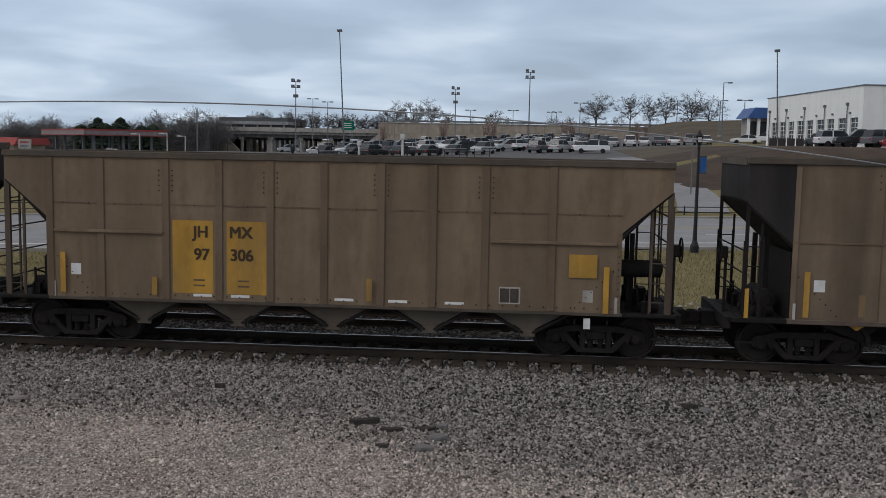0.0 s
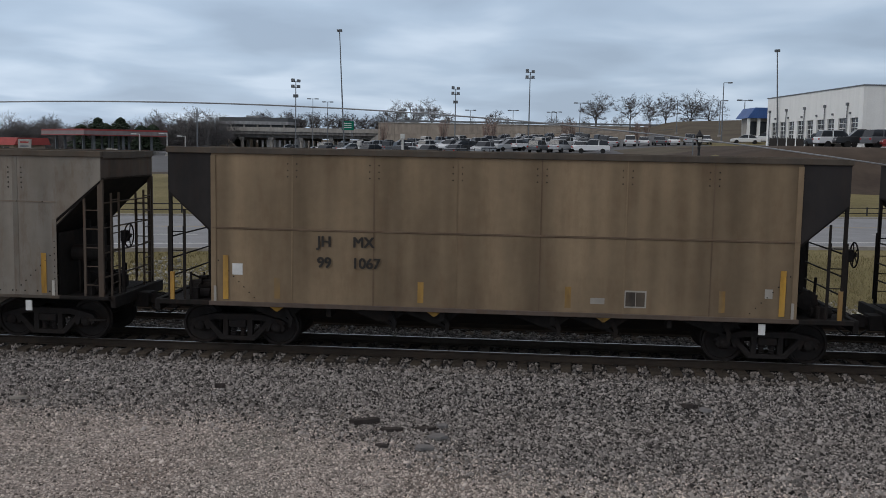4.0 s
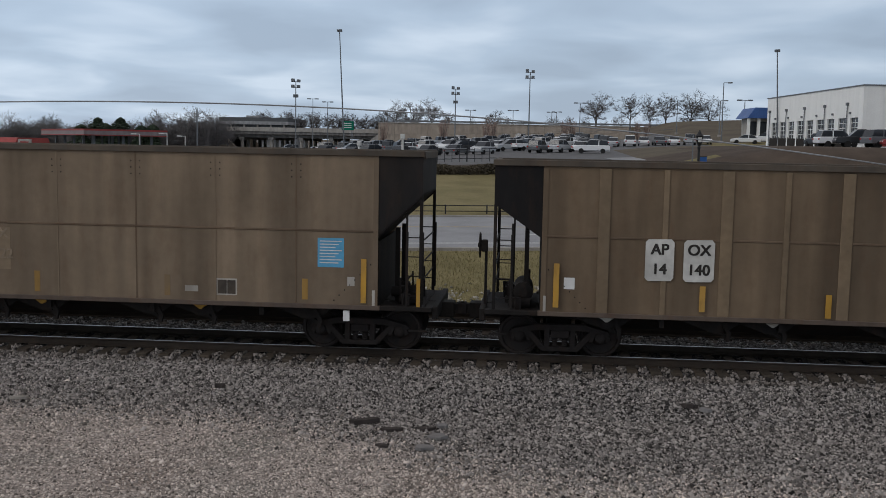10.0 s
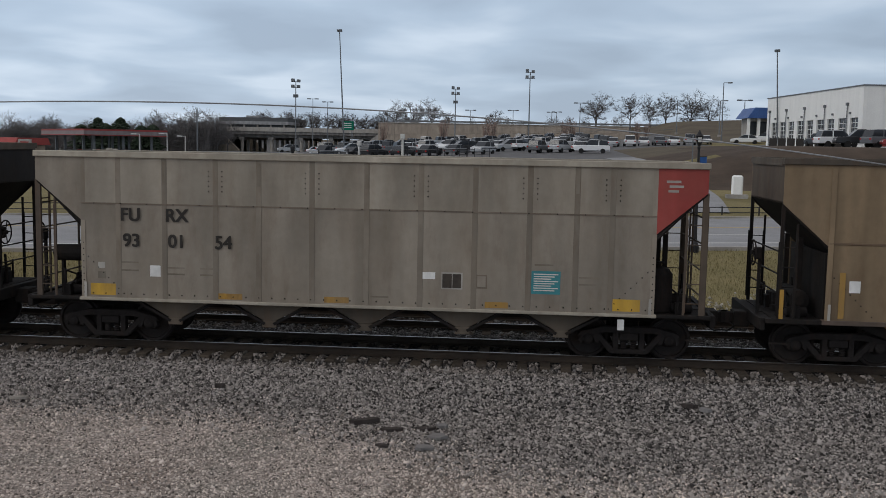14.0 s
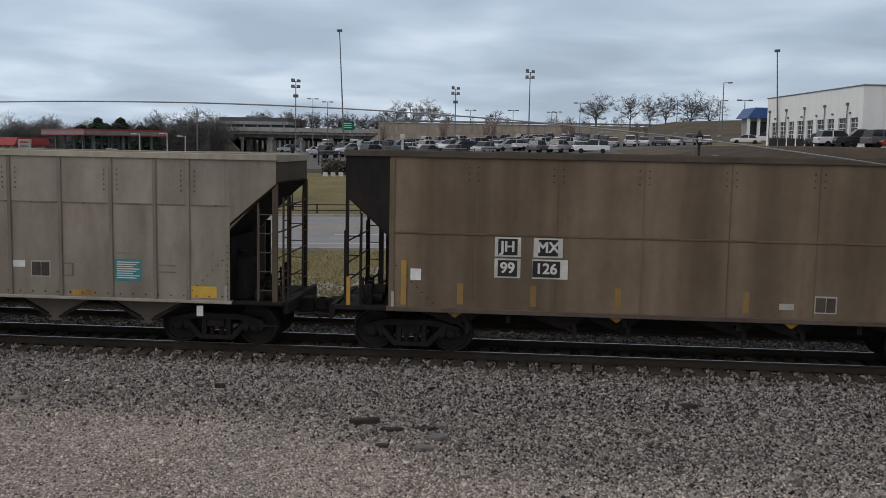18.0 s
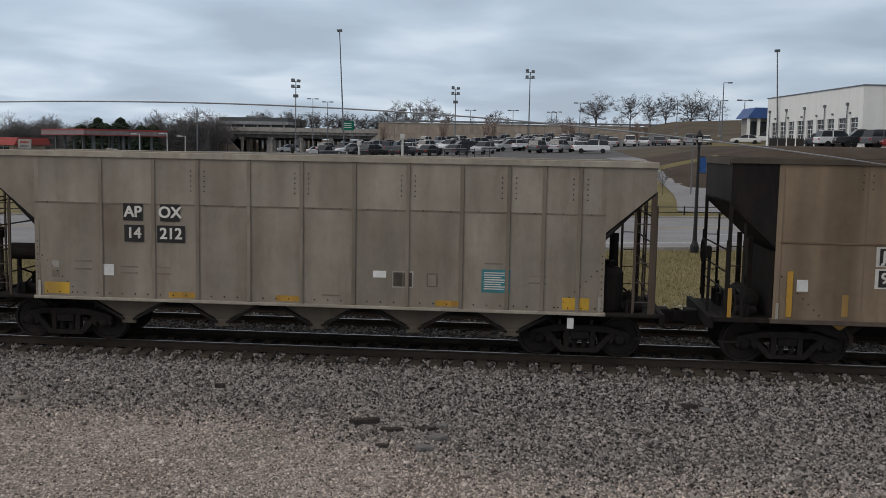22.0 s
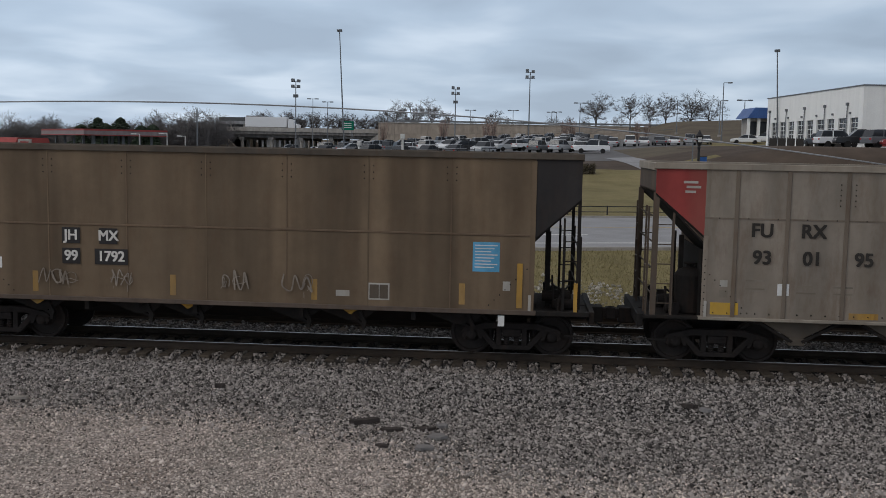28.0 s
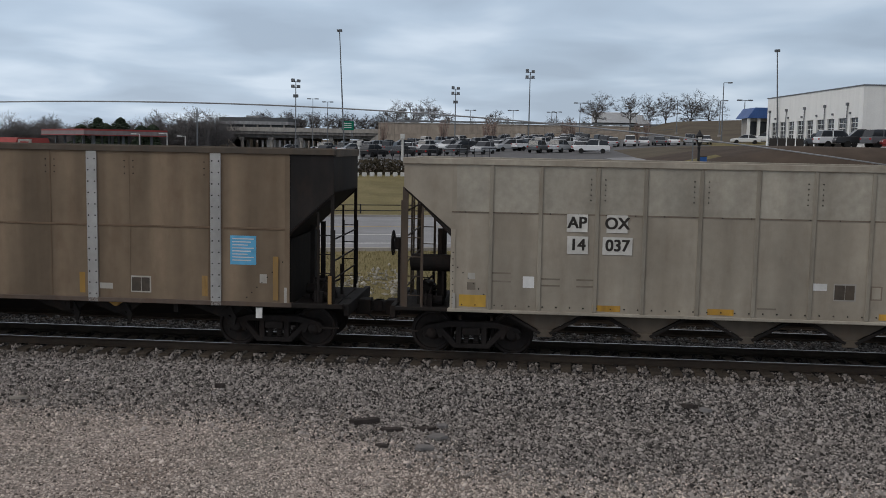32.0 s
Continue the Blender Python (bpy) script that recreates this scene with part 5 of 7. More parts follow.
def build_train():
    jh = ("JH", "MX")
    smooth_car(BROWN, jh, ("99", "531"))
    yellow_panel_car("97", "306", -0.40)
    smooth_car(BROWN_DIM, jh, ("99", "498"))
    c = brown_ribbed(BROWN_RED, "14", "112", -0.24)
    describe(c, BROWN_RED, "coal hopper wagon with white sprayed scribbles on its side")
    for i, (x, z, w, h) in enumerate(((-5.5, 1.95, 0.55, 0.7), (-5.5, 1.38, 0.4, 0.35), (-4.2, 1.85, 1.05, 0.95), (-1.95, 1.95, 1.3, 1.3), (0.5, 1.9, 1.1, 1.25), (2.15, 2.0, 1.6, 1.45), (3.4, 1.65, 0.75, 0.8))):
        spray_tag(c, x, z, w, h, SPRAY, 40 + i)
    c = ribbed_car(GREY_RUSTY, [("JH", -3.78, 2.86, 0.29), ("MX", -2.90, 2.86, 0.29), ("40", -3.76, 2.38, 0.29), ("55", -2.88, 2.38, 0.29)], 1, BLUE_PAINT, LETTER_DARK, OFFWHITE, grey=False)
    for x, z, h in ((-5.95, 1.6, 1.0), (-3.6, 1.45, 0.5), (-0.85, 1.45, 0.5), (2.9, 1.45, 0.5), (6.0, 1.6, 0.9)):
        decal("yellow_stripe", c, x, z, 0.12, h, YELLOW, y=Y0 + 0.03)
    for x in (-2.2, -0.4, 1.1, 2.7, 4.3):
        decal("white_dash", c, x, 1.2, 0.32, 0.09, WHITE)
    decal("white_tag", c, -4.0, 1.72, 0.24, 0.25, WHITE, "small white routing tag")
    decal("paper_tag", c, -0.3, 1.5, 0.3, 0.14, OFFWHITE)
    stencil_box(c, 1.9, 1.62)
    notice(c, 4.05, 1.7, 0.6, 0.45, TEAL_STICKER)
    smooth_car(BROWN_WARM, jh, ("99", "1067"), "plain", blue=False, brake_end=1, shift=0.2)
    smooth_car(BROWN, jh, ("99", "719"), "plain")
    smooth_car(BROWN, jh, ("99", "668"), "white", straps=(-1.48, 1.91), shift=0.30)
    yellow_panel_car("97", "084", -0.05)
    c = ribbed_car(GREY_BROWN, [("CN", -3.64, 2.96, 0.27), ("RX", -2.87, 2.96, 0.27), ("10", -3.60, 2.46, 0.27), ("043", -2.80, 2.46, 0.27)], 1, RED_PAINT, FAINT)
    for x in (-4.7, -2.45, -0.3, 1.95):
        decal("white_dash", c, x, 1.16, 0.28, 0.09, WHITE)
    for x, z in ((-5.85, 1.98), (-5.75, 1.72)):
        decal("paper_tag", c, x, z, 0.2, 0.16, WHITE, y=Y0 + 0.032)
    smooth_car(BROWN, jh, ("99", "1222"), shift=0.28, stripes=(-4.6, -1.4, 1.6, 4.7))
    brown_ribbed(BROWN_DARK, "14", "140", -0.10)
    smooth_car(BROWN_DIM, jh, ("99", "482"), straps=(-2.08, 1.44, 4.74))
    smooth_car(BROWN_PALE, jh, ("99", "1928"), brake_end=1, stripes=(-3.85, -2.19, 1.37, 3.15))
    ribbed_car(GREY, furx("93", "01", "54", -0.12), -1, RED_PAINT, rim=GREY_RIM)
    smooth_car(BROWN_WARM, jh, ("99", "1458"), straps=(-1.46, 1.95), ends=(BROWN_WARM, BROWN_WARM))
    ribbed_car(GREY_DARK, furx("93", "00", "57"), -1, RED_PAINT, rim=GREY, posts=RIB_POSTS)
    ribbed_car(GREY, apox("14", "169", -0.10), -1, None, LETTER_WHITE, PLATE_BLACK, rim=GREY_RIM, posts=RIB_POSTS)
    smooth_car(BROWN_DIM, jh, ("99", "126"), "white", brake_end=1, shift=0.24, stripes=(-4.75, -3.17, -1.37, 1.31, 4.44))
    smooth_car(BROWN_PALE, jh, ("99", "1087"), shift=0.25, stripes=(-4.64, -4.15, -1.49, 1.08, 4.6))
    ribbed_car(GREY_WARM, furx("93", "00", "21", 0.06), -1, RED_PAINT, rim=GREY_RIM, posts=RIB_POSTS)
    ribbed_car(GREY, apox("14", "212", -0.42), -1, None, LETTER_WHITE, PLATE_BLACK, rim=GREY_RIM, posts=tuple(x - 0.38 for x in RIB_POSTS[1:]) + (5.75,))
    smooth_car(BROWN_PALE, jh, ("99", "1299"), "white")
    c = ribbed_car(GREY_DARK, furx("93", "00", "35"), 1, RED_PAINT, rim=GREY, posts=RIB_POSTS)
    spray_tag(c, -1.5, 1.75, 0.9, 0.6, SPRAY_DARK, 71)
    spray_tag(c, 2.95, 1.72, 0.7, 0.55, SPRAY_DARK, 72)
    ribbed_car(GREY, furx("93", "02", "29", 0.2), -1, RED_PAINT, rim=GREY_RIM, posts=RIB_POSTS)
    smooth_car(BROWN_DARK, jh, ("99", "1415"), ends=(BROWN_DARK, BROWN_DARK), brake_end=1)
    c = smooth_car(BROWN_DARK, jh, ("99", "1792"))
    for i, (x, w) in enumerate(((-4.3, 0.9), (-2.8, 0.5), (-0.3, 0.6), (1.2, 0.7))):
        spray_tag(c, x, 1.55, w, 0.5, SPRAY_FAINT, 80 + i)
    ribbed_car(GREY_WARM, furx("93", "01", "95", -0.06), 1, RED_PAINT, rim=GREY, posts=tuple(x - 0.2 for x in RIB_POSTS))
    ribbed_car(GREY_DARK, furx("93", "01", "76"), 1, RED_PAINT, rim=GREY, posts=RIB_POSTS)
    smooth_car(BROWN, jh, ("99", "606"), "white", straps=(-1.52, 1.86, 4.66), shift=0.28, stripes=(-4.56, -1.30, 1.6, 4.4))
    ribbed_car(GREY_PALE, apox("14", "037"), -1, None, LETTER_DARK, PLATE_WHITE, rim=GREY_RIM, posts=RIB_POSTS)


build_train()

# ---------------------------------------------------------------- the far side of the road
def stand(name, x, y, label, category, group="", turn=0.0, sink=0.0):
    return thing(name, pose(x, y, ground_height(x, y) - sink, 0, 0, turn), label, category, group)


def limb(bm, a, b, r0, r1, r, n, bow=0.12):
    """A tapered limb in three bent pieces; gives back its points."""
    d = b - a
    side = Vector((r.uniform(-1, 1), r.uniform(-1, 1), r.uniform(-0.2, 0.9))) * d.length * bow
    pts = [a, a + d * 0.35 + side, a + d * 0.7 + side * 0.8, b]
    for i in range(3):
        tube(bm, pts[i], pts[i + 1], r0 + (r1 - r0) * i / 3, r0 + (r1 - r0) * (i + 1) / 3, n, False)
    return pts


def crown_tree(bm, tw, height, width, trunk, seed, low, twigs):
    """A trunk that forks again and again into ever thinner limbs, with tufts of twigs at the tips."""
    r = random.Random(seed)
    tips = []

    def grow(p_, d, length, rad, depth):
        side = Vector((r.uniform(-1, 1), r.uniform(-1, 1), r.uniform(-0.3, 0.5))) * length * 0.10
        mid, end = p_ + d * length * 0.5 + side, p_ + d * length
        into, sides = (bm, 6) if rad > 0.05 else (tw, 3)
        tube(into, p_, mid, rad, rad * 0.86, sides, False)
        tube(into, mid, end, rad * 0.86, rad * 0.70, sides, False)
        if depth == 0:
            tips.append((end, d))
            return
        for i in range(2 if r.random() < 0.6 else 3):
            a = r.uniform(0, 6.283)
            flat = Vector((math.cos(a), math.sin(a), r.uniform(-0.5, 0.5)))
            nd = (d + flat * r.uniform(0.4, 0.85)).normalized()
            grow(end, nd, length * r.uniform(0.6, 0.92), rad * r.uniform(0.52, 0.70), depth - 1)
        for at in (p_.lerp(mid, 0.7), mid.lerp(end, 0.5))[:1 if r.random() < 0.5 else 2]:
            a = r.uniform(0, 6.283)
            nd = (d * 0.35 + Vector((math.cos(a), math.sin(a), r.uniform(-0.35, 0.35)))).normalized()
            grow(at, nd, length * r.uniform(0.4, 0.62), rad * r.uniform(0.4, 0.52), max(0, depth - 2))

    fork = Vector((r.uniform(-0.2, 0.2), 0, height * low))
    tube(bm, (0, 0, -0.3), fork, trunk, trunk * 0.8, 8, False)
    grow(fork, Vector((0.05, 0.03, 1)), height * 0.26, trunk * 0.62, 4)
    for i in range(5):
        a = i * 1.257 + r.uniform(-0.4, 0.4)
        out = r.uniform(0.35, 1.1)
        grow(fork - Vector((0, 0, height * 0.03 * (i % 3))), Vector((math.cos(a) * out, math.sin(a) * out, 1)).normalized(), height * 0.2, trunk * r.uniform(0.36, 0.5), 4)
    for i in range(twigs):
        p_, d = r.choice(tips)
        e = (d * 0.8 + Vector((r.uniform(-1, 1), r.uniform(-1, 1), r.uniform(-0.5, 0.9)))).normalized()
        tube(tw, p_ - d * r.uniform(0, 0.35), p_ + e * height * r.uniform(0.03, 0.085), 0.018, 0.008, 3, False)
    # draw the crown to its height and width
    top = max(v.co.z for v in tw.verts)
    wide = max(abs(v.co.x) for v in tw.verts)
    for m_ in (bm, tw):
        for v in m_.verts:
            v.co.x *= width / 2 / wide
            v.co.y *= width / 2 / wide
            if v.co.z > 0:
                v.co.z *= height / top


def vase_tree(bm, tw, seed):
    """Many thin stems rising from the ground in a narrow vase."""
    r = random.Random(seed)
    for i in range(26):
        a = r.uniform(0, 6.283)
        top = Vector((math.cos(a) * r.uniform(0.3, 1.15), math.sin(a) * r.uniform(0.3, 1.15), r.uniform(3.2, 4.6)))
        pts = limb(bm if i % 3 == 0 else tw, Vector((math.cos(a) * 0.1, math.sin(a) * 0.1, -0.1)), top, 0.035, 0.014, r, 4, 0.06)
        for _ in range(16):
            k = r.randint(0, 2)
            s_ = pts[k].lerp(pts[k + 1], r.random())
            if s_.z > 0.8:
                tube(tw, s_, s_ + Vector((r.uniform(-0.35, 0.35), r.uniform(-0.35, 0.35), r.uniform(0.3, 0.8))), 0.014, 0.006, 3, False)


def tree_meshes(key, shape):
    if ("tree", key) not in MESHES:
        bm, tw = bmesh.new(), bmesh.new()
        if key == "vase":
            vase_tree(bm, tw, 30)
        else:
            crown_tree(bm, tw, *shape)
        pair = []
        for b, m in ((bm, BARK), (tw, TWIG if key != "vase" else TWIG_RED)):
            me = bpy.data.meshes.new("tree_" + key)
            b.to_mesh(me)
            b.free()
            me.materials.append(m)
            pair.append(me)
        MESHES[("tree", key)] = pair
    return MESHES[("tree", key)]


def bare_tree(x, y, key, size, turn, label="bare winter tree with grey branching limbs", group="bare trees on the skyline", z=None, wide=1.15):
    shape = {"oak": (10, 9.0, 0.26, 5, 0.24, 2600), "elm": (10, 7.2, 0.22, 9, 0.28, 2200), "broad": (9, 10.2, 0.30, 14, 0.16, 2900), "thin": (10, 5.6, 0.18, 21, 0.26, 1400), "vase": ()}[key]
    a, b = tree_meshes(key, shape)
    t = stand("bare_tree" if key != "vase" else "young_tree", x, y, label, "tree", group, turn)
    if z is not None:
        t.location.z = z
    for n_, me in (("trunk", a), ("crown", b)):
        p = part(n_, me, t)
        p.scale = (size * wide, size * wide, size)
    return t


def evergreen(x, y, h, seed):
    t = stand("evergreen_tree", x, y, "dark green conifer behind the petrol station", "tree", "evergreens")
    part("trunk", mesh(("ev_trunk",), lambda bm: tube(bm, (0, 0, -0.2), (0, 0, 7.5), 0.22, 0.05, 7), BARK), t)

    def crown(bm):
        r = random.Random(seed)
        for i in range(560):
            u = r.random() ** 0.8
            z = 1.0 + u * (h - 1.2)
            rad = (1 - u) ** 0.6 * h * 0.34 * r.uniform(0.3, 1.3) * (0.8 + 0.35 * math.sin(u * 9 + seed)) + 0.15
            a = r.uniform(0, 6.283)
            c = Vector((rad * math.cos(a), rad * math.sin(a), z))
            d = Vector((math.cos(a), math.sin(a), -0.25)) * r.uniform(0.5, 1.0)
            s = Vector((-math.sin(a), math.cos(a), r.uniform(-0.2, 0.2))) * r.uniform(0.2, 0.42)
            w = Vector((0, 0, r.uniform(0.1, 0.25)))
            v = [bm.verts.new(p) for p in (c - d * 0.7, c + s, c + d, c - s, c + w, c - w)]
            for f in ((0, 1, 4), (1, 2, 4), (2, 3, 4), (3, 0, 4), (1, 0, 5), (2, 1, 5), (3, 2, 5), (0, 3, 5)):
                bm.faces.new([v[i_] for i_ in f])

    p = part("crown", mesh(("ev_crown", seed), crown, EVERGREEN), t)
    p.rotation_euler.z = x


CAR_PAINTS = [material("car_paint_" + n_, c_, 0.3, grain=0.02, big=0.0, spec=0.5) for n_, c_ in (("white", (0.72, 0.73, 0.74)), ("silver", (0.40, 0.42, 0.44)), ("grey", (0.12, 0.13, 0.14)), ("black", (0.022, 0.023, 0.025)), ("blue", (0.045, 0.085, 0.17)), ("red", (0.26, 0.03, 0.03)))]
TYRE = material("tyre_rubber", (0.018, 0.018, 0.018), 0.85)
LAMP_RED = material("red_tail_lamp", (0.35, 0.02, 0.02), 0.3)
LAMP_CLEAR = material("clear_head_lamp", (0.65, 0.66, 0.68), 0.2)
PAINT_WORDS = ("white", "silver", "dark grey", "black", "dark blue", "red")


def parked_car(x, y, turn, paint, tall, group="cars in the parking lot", z=None):
    kind = ("low saloon car", "tall estate car", "pickup truck")[tall]
    words = PAINT_WORDS[paint] + " " + kind + " parked on the asphalt"
    c = stand("parked_car", x, y, words, "car", group, turn)
    if z is not None:
        c.location.z = z
    m = CAR_PAINTS[paint]
    body = {0: [(-2.3, 0.35), (-2.32, 0.75), (-1.9, 0.92), (1.05, 0.95), (2.15, 0.80), (2.32, 0.55), (2.28, 0.3)],
            1: [(-2.35, 0.4), (-2.38, 0.95), (-2.2, 1.08), (1.15, 1.10), (2.2, 0.98), (2.36, 0.65), (2.3, 0.35)],
            2: [(-2.7, 0.5), (-2.72, 1.08), (-0.6, 1.08), (1.2, 1.12), (2.45, 1.02), (2.6, 0.7), (2.55, 0.42)]}[tall]
    cabin = {0: [(-1.75, 0.92), (-1.1, 1.42), (0.25, 1.45), (1.1, 0.94)], 1: [(-2.2, 1.06), (-1.95, 1.72), (0.2, 1.76), (1.15, 1.08)], 2: [(-0.75, 1.08), (-0.6, 1.80), (0.5, 1.80), (1.25, 1.1)]}[tall]
    roof = [(cabin[1][0] + 0.05, cabin[1][1]), (cabin[2][0] - 0.03, cabin[2][1]), (cabin[2][0] - 0.15, cabin[2][1] + 0.05), (cabin[1][0] + 0.2, cabin[1][1] + 0.05)]
    part("body", mesh(("car_body", tall), lambda bm: prism(bm, body, -0.88, 0.88), m, 0.06), c)
    part("cabin_glass", mesh(("car_cabin", tall), lambda bm: prism(bm, cabin, -0.74, 0.74), GLASS, 0.04), c)
    part("roof", mesh(("car_roof", tall), lambda bm: prism(bm, roof, -0.70, 0.70), m, 0.02), c)
    for s in (-1, 1):
        px_, cx_ = (cabin[1][0] + cabin[2][0]) / 2, 0.06
        part("door_pillar", mesh(("car_pillar", tall), lambda bm: prism(bm, [(px_ - cx_, body[2][1]), (px_ + cx_, body[2][1]), (px_ + cx_ - 0.02, cabin[1][1]), (px_ - cx_ - 0.02, cabin[1][1])], -0.02, 0.02), m), c, (0, s * 0.745, 0))
        boxpart("headlamp", (body[-2][0] - 0.12, body[-2][0] + 0.01, s * 0.68 - 0.16, s * 0.68 + 0.16, body[-2][1], body[-2][1] + 0.14), LAMP_CLEAR, c)
        boxpart("tail_lamp", (body[1][0] - 0.01, body[1][0] + 0.1, s * 0.72 - 0.12, s * 0.72 + 0.12, body[1][1] - 0.2, body[1][1] - 0.02), LAMP_RED, c)
        for wx in (-1.42, 1.4):
            part("wheel", mesh("car_wheel", lambda bm: lathe(bm, [(-0.11, 0.2), (-0.11, 0.33), (0.11, 0.33), (0.11, 0.2)], (0, 0, 0), (0, 1, 0), 14), TYRE), c, (wx, s * 0.80, 0.33))
    return c


def fill_lot():
    r = random.Random(11)
    for row, (y, x0, x1) in enumerate(((118, -30, 12), (130, -31, 11), (143, -34, 13), (157, -35, 13), (172, -30, 14), (187, -30, 13), (203, -28, 12))):
        x = x0 + r.uniform(0, 3)
        while x < x1:
            if r.random() < (0.82 if row != 1 else 0.55):
                parked_car(x, y + r.uniform(-0.6, 0.6) + 0.08 * x, r.choice((62, 66, 242, 246)) - 35 * (row % 2), r.choice((0, 0, 0, 0, 1, 1, 1, 2, 2, 3)), r.choice((0, 0, 1, 1, 2)))
            x += r.uniform(3.0, 4.0)
    for x, y, a, p, k in ((8.2, 110, 176, 0, 1), (13.7, 143, 82, 1, 0), (16.2, 142, 88, 0, 1), (18.6, 143, 84, 0, 0), (21.0, 142.5, 92, 2, 0), (23.4, 143, 86, 0, 0), (25.8, 142, 84, 1, 1), (28.3, 143, 90, 0, 0), (34.2, 140, 172, 0, 0), (37.6, 141.5, 168, 0, 1)):
        parked_car(x, y, a, p, k)
    for x, y, a, p, k in ((31.4, 89, 97, 3, 0), (32.4, 86, 8, 0, 1), (33.6, 82.5, 175, 3, 2), (34.9, 79, 20, 2, 1), (36.0, 76.5, 170, 5, 0)):
        parked_car(x, y, a, p, k, "cars by the white building")
    parked_car(-94.7, 149, 12, 0, 1, "cars at the petrol station")
    parked_car(-47, 196, 30, 0, 0, "cars by the bridge")
    parked_car(-52, 190, 200, 1, 1, "cars by the bridge")


fill_lot()


# ---------------------------------------------------------------- lamp posts and masts
def mast(x, y, top, kind, label, mat=None, arm=1):
    p = stand("light_mast" if kind != "mast" else "tall_mast", x, y, label, "lamp post", "lamp posts of the car park")
    base = ground_height(x, y)
    h = top - base
    mat = mat or STEEL_POLE
    part("pole", mesh(("pole", round(h, 1), mat.name), lambda bm: tube(bm, (0, 0, -0.2), (0, 0, h), 0.13 if h > 9 else 0.10, 0.07, 10), mat), p)
    boxpart("base", (-0.3, 0.3, -0.3, 0.3, -0.2, 0.35), CONCRETE, p, soften=0.03)
    head = lambda n_, dx, dz, w, t_: boxpart(n_, (dx - w, dx + w, -0.3, 0.3, h + dz - t_, h + dz + t_), mat, p, soften=0.03)
    if kind == "cluster":
        for dx, dz in ((-0.5, 0.3), (0.5, 0.15), (-0.52, -0.75), (0.48, -0.8)):
            head("flood_lamp", dx, dz, 0.27, 0.24)
        for dz in (0.0, -1.0):
            boxpart("cross_arm", (-0.8, 0.8, -0.05, 0.05, h + dz - 0.06, h + dz + 0.06), mat, p)
        if arm:
            for dz in (-2.3, -2.5):
                boxpart("antenna_box", (-0.42, 0.42, -0.25, 0.25, h + dz - 0.22, h + dz + 0.12), mat, p)
    elif kind == "tee":
        for s in (-1, 1):
            head("lamp_head", s * 0.95, 0, 0.42, 0.12)
        boxpart("cross_arm", (-0.9, 0.9, -0.04, 0.04, h - 0.06, h + 0.06), mat, p)
    elif kind == "single":
        boxpart("cross_arm", (min(0, arm * 0.8), max(0, arm * 0.8), -0.04, 0.04, h - 0.06, h + 0.04), mat, p)
        head("lamp_head", arm * 1.05, 0, 0.38, 0.10)
    else:
        part("lamp_ring", mesh("ring", lambda bm: [box(bm, 0.28 * math.cos(a) - 0.12, 0.28 * math.cos(a) + 0.12, 0.28 * math.sin(a) - 0.12, 0.28 * math.sin(a) + 0.12, -0.35, 0.0) for a in (0.3, 1.9, 3.5, 5.1)] + [lathe(bm, [(-0.3, 0.30), (-0.2, 0.30)], (0, 0, 0), (0, 0, 1), 12)], mat), p, (0, 0, h))
    return p


mast(-40.9, 150, 15.0, "cluster", "grey mast with a cluster of floodlights")
mast(-0.2, 150, 17.1, "cluster", "grey mast with a cluster of floodlights", arm=0)
mast(-14.4, 170, 15.2, "cluster", "grey mast with stacked antennas and lights")
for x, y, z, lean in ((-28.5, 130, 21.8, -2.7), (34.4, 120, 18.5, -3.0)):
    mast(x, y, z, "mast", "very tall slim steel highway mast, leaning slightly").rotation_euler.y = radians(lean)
for x, y, z in ((-53.2, 220, 15.1), (-49.5, 220, 14.4), (-4.3, 230.4, 13.4), (-15.0, 230.4, 13.3), (10.9, 200, 14.2), (7.0, 245, 13.7), (5.7, 245, 13.6), (30.5, 190, 14.5), (38.0, 160, 13.4)):
    mast(x, y, z, "tee", "car park lamp post with two heads")
mast(32.3, 150, 15.8, "single", "grey lamp post with one arm")
mast(36.5, 175, 14.0, "single", "grey lamp post with one arm")
for x, y, z in ((-65.1, 140, 5.4), (-64.1, 150, 5.6), (-60.8, 150, 5.2), (-96.5, 150, 5.4)):
    mast(x, y, z, "single", "short white lamp post by the petrol station", WHITE_POLE, -1)
p = stand("utility_pole", -62.0, 160, "weathered timber utility pole", "utility pole")
part("pole", mesh("utility_pole", lambda bm: tube(bm, (0, 0, -0.2), (0, 0, 8.4), 0.16, 0.11, 9), STEEL_POLE), p)


